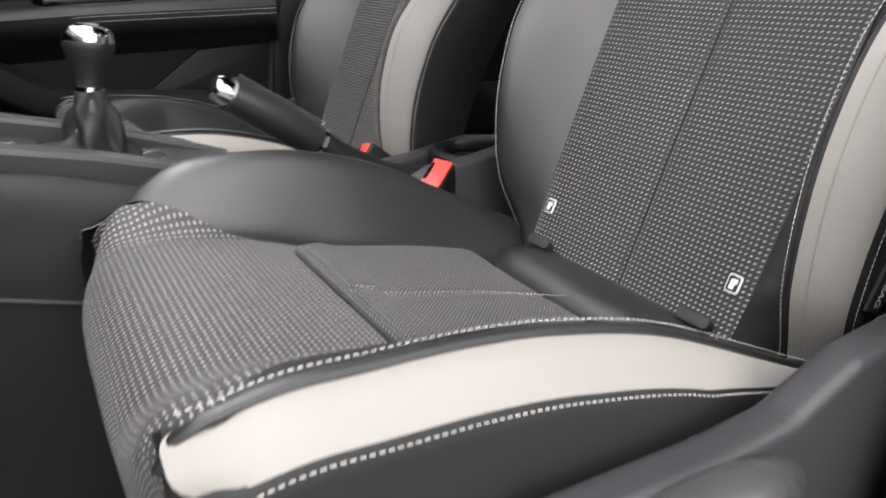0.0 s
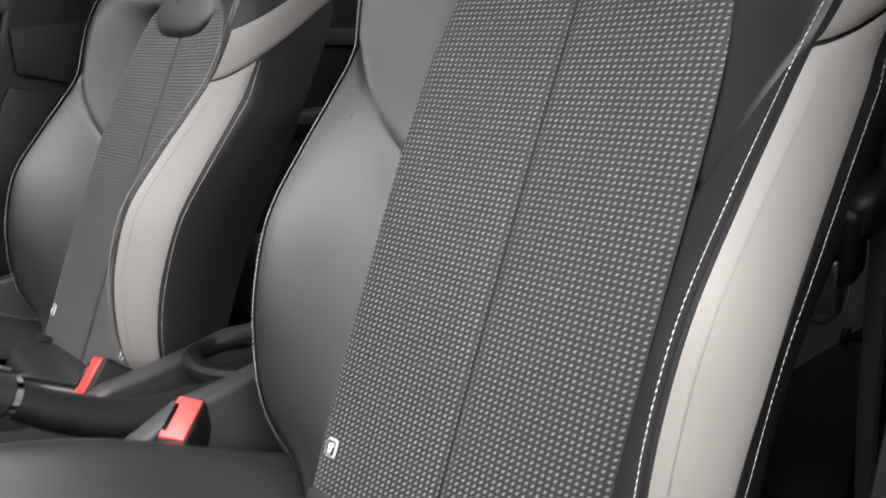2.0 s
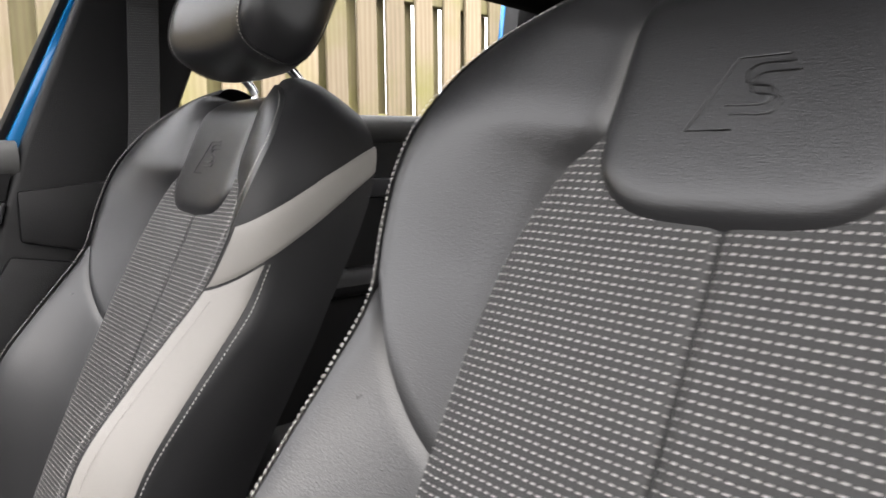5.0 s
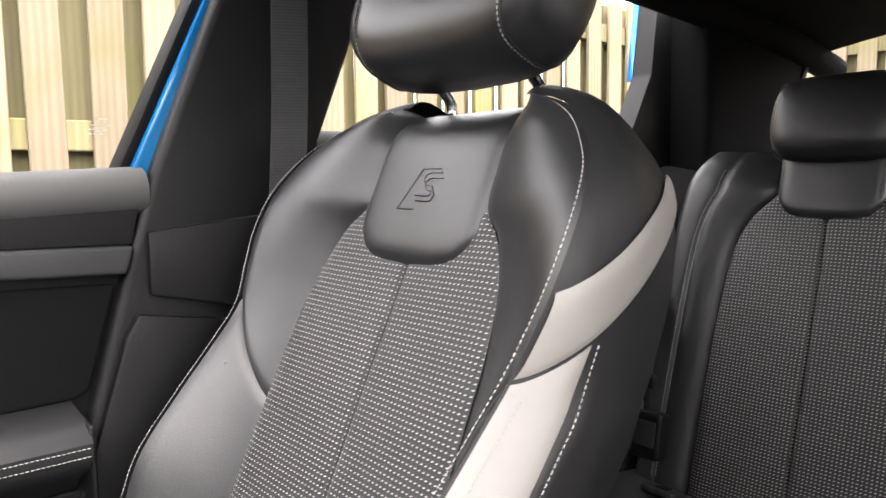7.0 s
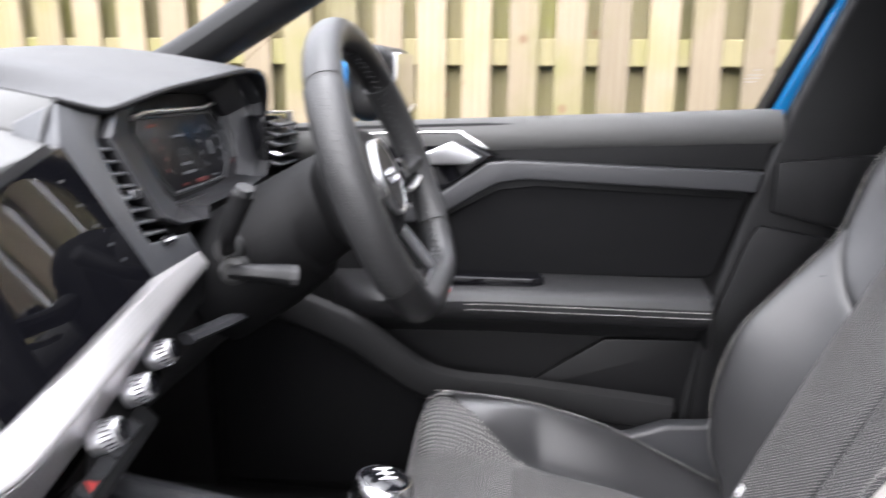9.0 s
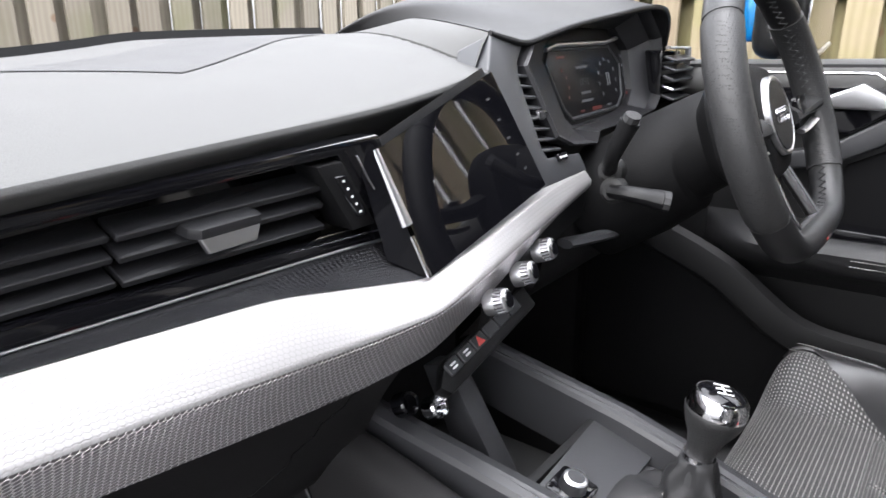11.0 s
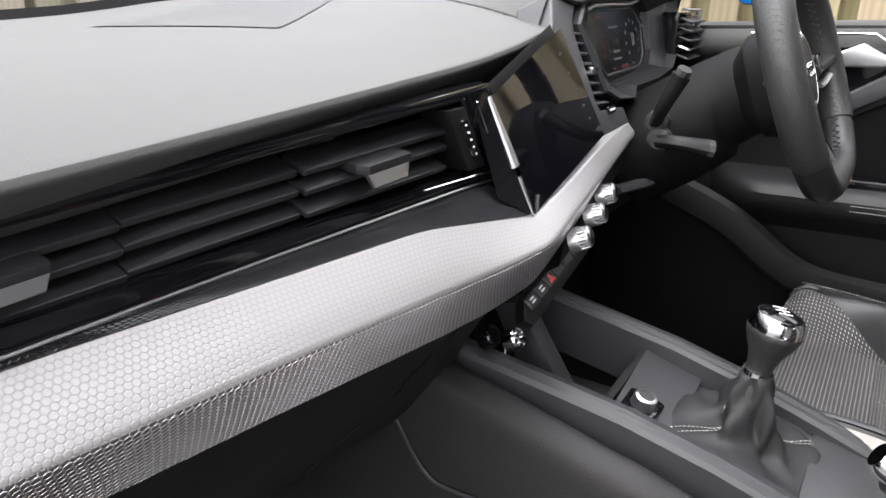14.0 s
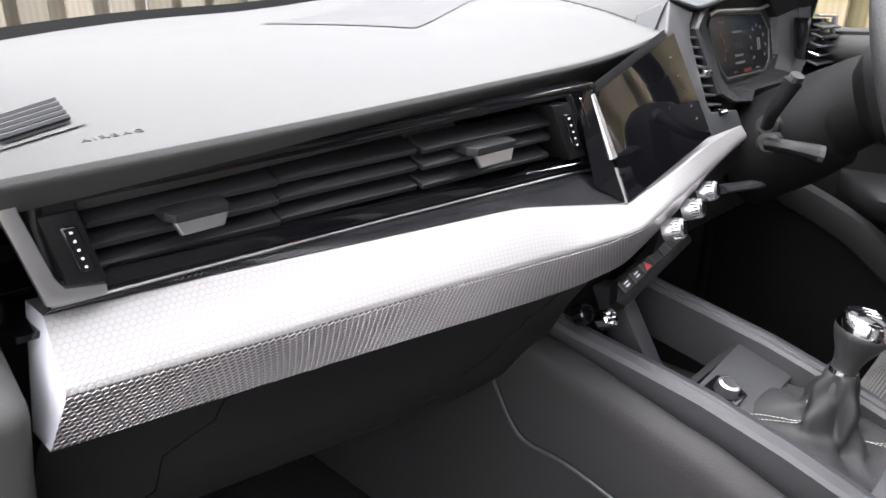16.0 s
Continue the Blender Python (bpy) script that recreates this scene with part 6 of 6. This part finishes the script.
badge = part("hub_badge", lathe([(0.0, 0.0015), (0.040, 0.0015), (0.0425, 0.003), (0.045, 0.002), (0.0455, -0.006)], badge_m, 44), satin, wheel, "round hub badge")
part("badge_ground", lathe([(0.0, 0.0028), (0.0395, 0.0028), (0.0397, 0.001)], badge_m, 40), hard_black, badge)
for k in range(4):
    part("badge_ring", tube([badge_m @ Vector((-0.0165 + 0.011 * k + 0.0078 * math.cos(q), 0.0078 * math.sin(q), 0.0036)) for q in [2 * math.pi * j / 24 for j in range(25)]], 0.0012, 6), chrome, badge)
for sgn_ in (-1, 1):
    sp = [wp(sgn_ * 0.062, -0.004, -0.020), wp(sgn_ * 0.10, -0.006, -0.016), wp(sgn_ * 0.13, -0.004, -0.008), wp(sgn_ * 0.154, 0.0, -0.002)]
    spoke = part("side_spoke", tube(spline(sp, 10), [0.026, 0.025, 0.023, 0.021, 0.019, 0.018, 0.017, 0.017, 0.017, 0.017, 0.018], 12, flat=0.55), soft_black, wheel)
    part("spoke_trim", tube(spline([wp(sgn_ * 0.085, -0.030, -0.004), wp(sgn_ * 0.11, -0.028, -0.001), wp(sgn_ * 0.138, -0.022, 0.003)], 8), 0.006, 8, flat=0.5), satin, spoke, "satin metal accent")
    part("spoke_button", plate(rounded(0.034, 0.024, 0.006), 0.01, frame_of(wp(sgn_ * 0.105, 0.0, 0.002), WX, WU), 0.003), gloss, spoke)
    low_sp = [wp(sgn_ * 0.034, -0.060, -0.022), wp(sgn_ * 0.044, -0.10, -0.012), wp(sgn_ * 0.048, -0.133, -0.003)]
    ls = part("lower_spoke", tube(spline(low_sp, 10), 0.013, 12, flat=0.5), satin, wheel, "satin metal lower spoke")
    part("spoke_recess", tube(spline([p + WN * 0.006 for p in low_sp], 8), 0.006, 8, flat=0.5), gloss, ls)
mk = frame_of(wp(0.0, -0.1425, 0.0195), WX, WU)
part("rim_badge", plate([(-0.012, -0.004), (0.006, -0.004), (0.012, 0.004), (-0.006, 0.004)], 0.002, mk, 0.0004, 1), satin, wheel, "small bright badge")
part("rim_badge", plate([(-0.017, -0.004), (-0.013, -0.004), (-0.007, 0.004), (-0.011, 0.004)], 0.002, mk, 0.0004, 1), red, wheel, "small red badge")

# ---- steering column with stalks ----
col = thing("steering_column", "black plastic steering column shroud with two stalks", "steering column")
CU, axis = Vector((0, math.sin(radians(24)), math.cos(radians(24)))), Vector((0, math.cos(radians(24)), -math.sin(radians(24))))
rings = []
for d, rx_, rz_, dz in ((0.035, 0.046, 0.046, 0), (0.05, 0.058, 0.056, 0), (0.09, 0.062, 0.060, -0.004), (0.112, 0.064, 0.062, -0.008), (0.116, 0.068, 0.068, -0.014), (0.17, 0.078, 0.074, -0.024), (0.25, 0.088, 0.076, -0.036)):
    rings.append([WC + axis * d + WX * (rx_ * math.cos(q) + 0.012) + CU * (rz_ * math.sin(q) + dz) for q in [2 * math.pi * j / 36 for j in range(36)]])
part("column_shroud", loft(rings), column_black, col)
for base, mid, tip, r in (((0.240, 0.640, 0.945), (0.212, 0.626, 0.968), (0.206, 0.606, 1.010), 0.010), ((0.232, 0.632, 0.925), (0.228, 0.605, 0.926), (0.240, 0.575, 0.921), 0.013)):
    pts = spline([base, mid, tip], 12)
    st = part("stalk", tube(pts, [r * (0.85 + 0.35 * (i / 12) ** 2) for i in range(13)], 12, flat=0.75), hard_black, col)
    part("stalk_tip", tube([pts[-1] + (pts[-1] - pts[-2]) * 0.1, pts[-1] + (pts[-1] - pts[-2]).normalized() * 0.008], r * 1.15, 10, flat=0.75), hood_grey, st, "grey stalk end")
    part("stalk_boot", lathe([(0.0, 0.004), (0.010, 0.004), (0.015, 0.0), (0.016, -0.012)], frame_of(base, (0, 1, 0), (0, 0, 1)) @ pose(0, 0, 0, 180, 0, 0), 20), rubber, st)
part("switch_block", box(0.03, 0.02, 0.045, 0.004, 2, (0.42, 0.64, 0.865)), hard_black, col)

# ---- centre console ----
console = thing("centre_console", "dark slate centre console between the front seats", "console")
RAIL = [(0.76, 0.738), (0.714, 0.730), (0.64, 0.719), (0.557, 0.706), (0.466, 0.684), (0.40, 0.664), (0.34, 0.645), (0.30, 0.632)]


def rail(xs, inner, mat_label):
    rings = []
    for (y, z), x in zip(RAIL, xs):
        s = 1 if inner > 0 else -1
        rings.append([Vector((x - s * 0.017, y, z - 0.075)), Vector((x - s * 0.017, y, z - 0.006)), Vector((x - s * 0.013, y, z - 0.001)), Vector((x, y, z + 0.002)),
                      Vector((x + s * 0.012, y, z - 0.001)), Vector((x + s * 0.015, y, z - 0.006)), Vector((x + s * 0.015, y, z - 0.075))])
    return loft(rings, sharp=16)


part("console_rail", rail([-0.046, -0.044, -0.040, -0.036, -0.032, -0.030, -0.030, -0.030], 1, ""), slate, console)
part("console_rail", rail([0.150, 0.148, 0.146, 0.144, 0.142, 0.140, 0.136, 0.130], -1, ""), slate, console)
for x0 in (-0.033, 0.133):
    pts = [Vector((x0 if i > 3 else x0 - (0.008 if x0 < 0 else -0.006), y, z + 0.0005)) for i, (y, z) in enumerate(RAIL)]
    part("rail_line", tube(pts, 0.0011, 6), slate, console)
plate_m = frame_of((0.055, 0.548, 0.680), (1, 0, 0.004), (0, 1, 0.27))
deck = part("console_deck", plate([(-0.078, -0.03), (0.078, -0.03), (0.078, 0.042), (-0.078, 0.034)], 0.01, plate_m, 0.002), slate, console)
part("deck_front", poly_x(-0.03, 0.14, [(0.585, 0.690), (0.595, 0.690), (0.62, 0.60), (0.61, 0.60)], 0.002), soft_black, console)
part("tray_floor", box(0.17, 0.22, 0.01, 0.002, 1, (0.055, 0.69, 0.615)), rubber, console)
part("tray_back", box(0.19, 0.02, 0.20, 0.004, 1, (0.055, 0.80, 0.70)), soft_black, console)
part("tray_divider", poly_x(0.022, 0.052, [(0.612, 0.61), (0.672, 0.61), (0.745, 0.755), (0.712, 0.765)], 0.003), slate, console)
km = frame_of((0.017, 0.556, 0.686), (1, 0, 0), (0, 1, 0.27))
sq = part("mode_switch", plate(rounded(0.042, 0.040, 0.005), 0.006, km, 0.001), gloss, console, "glossy black switch plate")
part("mode_knob", lathe([(0.0, 0.013), (0.010, 0.013), (0.0125, 0.0115), (0.0135, 0.004), (0.014, 0.0)], km, 28), satin, sq, "satin metal knob")
part("mode_knob_ring", lathe([(0.0, 0.0135), (0.0085, 0.0135), (0.009, 0.0125)], km, 24), slate, sq)
for y0, y1, z0, z1 in ((0.28, 0.39, 0.634, 0.652),):
    part("console_top", plate([(-0.075, -0.06), (0.075, -0.06), (0.075, 0.06), (-0.075, 0.06)], 0.02, frame_of((0.055, 0.335, 0.636), (1, 0, 0), (0, 1, 0.2)), 0.004), slate, console)

# passenger-side cheek of the console
CHEEK_TOP = [(0.30, 0.600), (0.40, 0.640), (0.516, 0.678), (0.56, 0.687), (0.63, 0.7035), (0.716, 0.7215), (0.80, 0.735), (0.86, 0.740), (1.25, 0.745)]
CHEEK_ROUND = [(0.0, -0.064, -0.022), (0.1, -0.068, -0.012), (0.18, -0.076, -0.001), (0.24, -0.086, 0.001), (0.34, -0.102, -0.007), (0.40, -0.108, -0.016), (0.46, -0.112, -0.035), (0.7, -0.119, -0.12), (1.0, -0.124, -0.40)]


def cheek(a, b):
    y = 1.25 - 0.95 * a
    dx, dz = curve_at(CHEEK_ROUND, b)
    return (dx, y, float(curve_at(CHEEK_TOP, y)[0]) + dz)


ck = part("console_cheek", sheet(cheek, 60, 44, flip=True), lower_trim, console)
gap = spline([(-0.116, 0.806, 0.690), (-0.119, 0.787, 0.664), (-0.1215, 0.754, 0.617), (-0.1225, 0.731, 0.601), (-0.1225, 0.674, 0.600), (-0.1225, 0.600, 0.585), (-0.1225, 0.50, 0.555)], 40)
part("cheek_seam", tube(gap, 0.0022, 8), slate, ck, "raised edge of the side pad")


def cheek_r(a, b):
    y = 0.80 - 0.55 * a
    top = float(curve_at([(0.0, 0.70), (0.2, 0.70), (0.5, 0.66), (1.0, 0.57)], a)[0])
    return (0.165 + 0.03 * b, y, top + (0.27 - top) * b)


part("console_cheek", sheet(cheek_r, 30, 10), soft_black, console)
part("rear_console", loft([[Vector((-0.07, y, 0.30)), Vector((-0.065, y, z - 0.02)), Vector((-0.05, y, z)), Vector((0.06, y, z)), Vector((0.075, y, z - 0.02)), Vector((0.08, y, 0.30))] for y, z in ((0.33, 0.62), (0.20, 0.585), (0.10, 0.57), (0.0, 0.575), (-0.12, 0.58), (-0.16, 0.56))], sharp=50), soft_black, console)
cup = part("rear_tray", tube(spline([(-0.045, -0.14, 0.585), (-0.05, -0.06, 0.60), (-0.035, 0.0, 0.60), (0.02, 0.02, 0.598), (0.07, 0.0, 0.60), (0.075, -0.1, 0.59)], 24), 0.012, 10), hard_black, console)

# gear lever
gaiter_hide = grained("gaiter_leather", (0.016, 0.016, 0.017), 0.6, 900, 0.2, 0.1, crease=0.2, spec=0.3)
gear = thing("gear_lever", "black gear lever with a leather gaiter and chrome-topped knob", "gear lever")
GR, GK = Vector((0.066, 0.456, 0.734)), Vector((0.070, 0.449, 0.775))
gax = (GK - GR).normalized()
base_ring, N_G = [], 44
for j in range(N_G):
    q = 2 * math.pi * j / N_G
    base_ring.append(Vector((0.056 + 0.070 * math.copysign(abs(math.cos(q)) ** 0.55, math.cos(q)), 0.458 + 0.077 * math.copysign(abs(math.sin(q)) ** 0.55, math.sin(q)), 0.652 + 0.016 * math.sin(q))))
rings = []
for i in range(21):
    k = i / 20
    ring = []
    for j in range(N_G):
        q = 2 * math.pi * j / N_G
        side = Vector((math.cos(q), math.sin(q), 0))
        top = GR + side * (0.0135 + 0.003 * (1 - k)) - gax * 0.0
        f, h = curve_at([(0, 0, 0), (0.12, 0.08, 0.08), (0.28, 0.46, 0.10), (0.42, 0.70, 0.14), (0.55, 0.78, 0.30), (0.75, 0.87, 0.62), (1.0, 0.96, 1.0)], k)
        p = base_ring[j].lerp(top, float(f))
        p.z = base_ring[j].z + (GR.z - base_ring[j].z) * float(h)
        fold = 0.0055 * math.sin(4 * q + 5 * k) + 0.0030 * math.sin(7 * q - 11 * k) + 0.0012 * math.sin(11 * q + 16 * k)
        p += side * fold * math.sin(math.pi * k) * 1.2 + Vector((0, 0, 1)) * fold * 0.8 * math.sin(math.pi * k)
        ring.append(p)
    rings.append(ring)
gaiter = part("gaiter", loft(rings, sharp=80), gaiter_hide, gear, "creased black leather gaiter")
part("gaiter_frame", tube([p + Vector((0, 0, 0.001)) for p in base_ring + base_ring[:1]], 0.0055, 8, flat=0.7), slate, gear)
for j in (int(N_G * 0.36), int(N_G * 0.36) + 1, int(N_G * 0.86), int(N_G * 0.86) + 1):
    pts = [rings[i][j] + Vector((0, 0, 0.0005)) for i in range(1, 14)]
    part("gaiter_stitching", stitches(spline(pts, 24), [(0, 0, 1)] * 24), thread, gaiter, "pale thread")
part("shaft_sleeve", tube([GR - gax * 0.03, GR - gax * 0.002], [0.017, 0.0142], 18), leather, gear)
part("lever_ring", tube([GR - gax * 0.002, GR + gax * 0.003], 0.0150, 22), chrome, gear, "chrome ring")
km = frame_of(GR, (1, 0, 0), (0, 1, 0))
km = Matrix.Translation(GR) @ gax.to_track_quat('Z', 'Y').to_matrix().to_4x4()
knob = part("gear_knob", lathe([(0.0, 0.002), (0.0130, 0.003), (0.0135, 0.010), (0.0165, 0.022), (0.0225, 0.034), (0.0265, 0.044), (0.0275, 0.050), (0.0268, 0.0515)], km, 32), perforated, gear, "perforated leather knob")
part("knob_band", lathe([(0.0268, 0.0505), (0.0272, 0.055), (0.0250, 0.064), (0.0225, 0.0675), (0.021, 0.0675)], km, 32), chrome, knob, "chrome band")
cap = part("knob_cap", lathe([(0.0, 0.0722), (0.008, 0.0718), (0.015, 0.0705), (0.0205, 0.0680), (0.0222, 0.0665)], km, 32), gloss, knob, "glossy black cap with white gear marks")
for u in (-0.008, 0.0, 0.008):
    part("gear_mark", plate([(u - 0.0006, -0.007), (u + 0.0006, -0.007), (u + 0.0006, 0.007), (u - 0.0006, 0.007)], 0.0005, km @ pose(0, 0, 0.0724), 0), white_ink, cap)
part("gear_mark", plate([(-0.0086, -0.0006), (0.0086, -0.0006), (0.0086, 0.0006), (-0.0086, 0.0006)], 0.0005, km @ pose(0, 0, 0.0725), 0), white_ink, cap)

# handbrake
hand = thing("handbrake", "black leather handbrake lever with a chrome button, lowered", "handbrake")
H0, H1, HT = Vector((-0.030, 0.190, 0.634)), Vector((-0.030, 0.224, 0.661)), Vector((-0.035, 0.326, 0.731))
part("brake_arm", tube(spline([(-0.028, 0.02, 0.575), (-0.029, 0.12, 0.595), H0, H1], 14), [0.034 - 0.013 * i / 14 for i in range(15)], 14, flat=0.8), soft_black, hand)
part("brake_ring", tube([H1, H1 + (HT - H1).normalized() * 0.006], 0.0225, 18, flat=0.9), chrome, hand, "chrome ring")
part("brake_grip", tube(spline([H1 + (HT - H1) * 0.06, H1.lerp(HT, 0.5) + Vector((0, 0, 0.003)), HT], 14), [0.023 + 0.003 * math.sin(math.pi * i / 14) for i in range(15)], 16, flat=0.9), leather, hand)
top_line = [H1.lerp(HT, 0.06 + 0.9 * i / 20) + Vector((0, -0.010, 0.0215)) for i in range(21)]
part("grip_trim", tube(top_line, 0.0035, 8, flat=0.5), satin, hand, "satin top trim")
part("release_button", tube([HT, HT + (HT - H1).normalized() * 0.014, HT + (HT - H1).normalized() * 0.020], [0.0175, 0.0170, 0.013], 18, flat=0.9), chrome, hand, "chrome release button")


# ---- seat belts ----
def buckle(label, loc, turn):
    b = thing("belt_buckle", label, "belt buckle", "belt buckles")
    b.matrix_basis = Matrix.Translation(loc) @ turn
    part("buckle_body", box(0.030, 0.054, 0.085, 0.006, 3, (0, 0, -0.042)), hard_black, b)
    part("red_button", box(0.024, 0.045, 0.006, 0.002, 2, (0, -0.001, 0.001)), red, b, "red release button")
    part("tongue_slot", box(0.004, 0.030, 0.004, 0.0008, 1, (0.009, 0, 0.0035)), gloss, b)
    return b


buckle("black belt buckle with a red button beside the seat", (-0.118, 0.112, 0.624), Euler((radians(-26), radians(-10), radians(38))).to_matrix().to_4x4())
buckle("black belt buckle with a red button near the driver's cushion", (0.112, 0.11, 0.595), Euler((radians(-48), radians(14), 0)).to_matrix().to_4x4())


def strap(points, width_dir, w=0.047, th=0.0016):
    pts = spline(points, 30)
    d = [Vector(width_dir).normalized()] * len(pts)
    rings = []
    for i, p in enumerate(pts):
        t = (pts[min(i + 1, 30)] - pts[max(i - 1, 0)]).normalized()
        nn = t.cross(d[i]).normalized() * th
        rings.append([p - d[i] * w / 2 - nn, p + d[i] * w / 2 - nn, p + d[i] * w / 2 + nn, p - d[i] * w / 2 + nn])
    return loft(rings)


def seat_belt(lab, way, tongue, guide, side):
    belt = thing("seat_belt", lab, "seat belt", "seat belts")
    part("webbing", strap(way, (0.5 * side, 1, 0)), belt_web, belt)
    part("upper_guide", box(0.022, 0.075, 0.05, 0.012, 3, guide), hard_black, belt)
    t = Vector(tongue)
    tg = part("belt_tongue", box(0.020, 0.076, 0.030, 0.009, 3, tuple(t), Matrix.Rotation(radians(-12), 4, 'X')), hard_black, belt)
    part("tongue_neck", box(0.014, 0.030, 0.052, 0.006, 3, tuple(t + Vector((-0.004 * side, 0.024, -0.024))), Matrix.Rotation(radians(-12), 4, 'X')), hard_black, tg)
    part("tongue_blade", box(0.003, 0.018, 0.045, 0.001, 1, tuple(t + Vector((-0.008 * side, 0.024, -0.055))), Matrix.Rotation(radians(-18), 4, 'X')), satin, tg, "steel tongue")
    part("stop_button", lathe([(0.0, 0.005), (0.007, 0.004), (0.008, 0.0)], frame_of(t + Vector((-0.004 * side, -0.004, -0.10)), (0, 1, 0), (0, 0, -side)), 14), hard_black, belt)


seat_belt("black seat belt hanging on the driver's pillar", [(0.660, -0.225, 1.30), (0.655, -0.215, 1.10), (0.652, -0.19, 0.85), (0.66, -0.15, 0.50), (0.665, -0.14, 0.36)], (0.645, -0.19, 0.885), (0.658, -0.228, 1.325), 1)
seat_belt("black seat belt hanging by the passenger seat", [(-0.640, -0.215, 1.30), (-0.600, -0.185, 1.18), (-0.584, -0.17, 1.08), (-0.590, -0.17, 0.98), (-0.600, -0.175, 0.85), (-0.612, -0.20, 0.60), (-0.655, -0.17, 0.36)], (-0.598, -0.155, 0.852), (-0.655, -0.225, 1.325), -1)

rear_belt = thing("seat_belt", "black rear seat belt lying beside the bench", "seat belt", "seat belts")
part("webbing", strap([(0.600, -0.93, 1.08), (0.545, -0.84, 0.96), (0.475, -0.735, 0.83), (0.447, -0.705, 0.762), (0.444, -0.700, 0.745)], (1, 0.4, 0.1), 0.040), belt_web, rear_belt)
tongue = part("belt_tongue", box(0.062, 0.016, 0.022, 0.006, 3, (0.442, -0.698, 0.742)), hard_black, rear_belt)
part("tongue_neck", box(0.022, 0.014, 0.036, 0.004, 2, (0.436, -0.697, 0.716)), hard_black, tongue)
part("tongue_blade", box(0.014, 0.003, 0.026, 0.001, 1, (0.434, -0.689, 0.710)), satin, tongue, "steel tongue")
rear_buckle = thing("belt_buckle", "black rear belt buckle standing between bench and door", "belt buckle", "belt buckles")
part("buckle_body", box(0.050, 0.028, 0.075, 0.007, 3, (0.432, -0.715, 0.650), Matrix.Rotation(radians(10), 4, 'X')), hard_black, rear_buckle)
part("buckle_face", box(0.036, 0.004, 0.040, 0.002, 2, (0.432, -0.701, 0.655), Matrix.Rotation(radians(10), 4, 'X')), slate, rear_buckle)
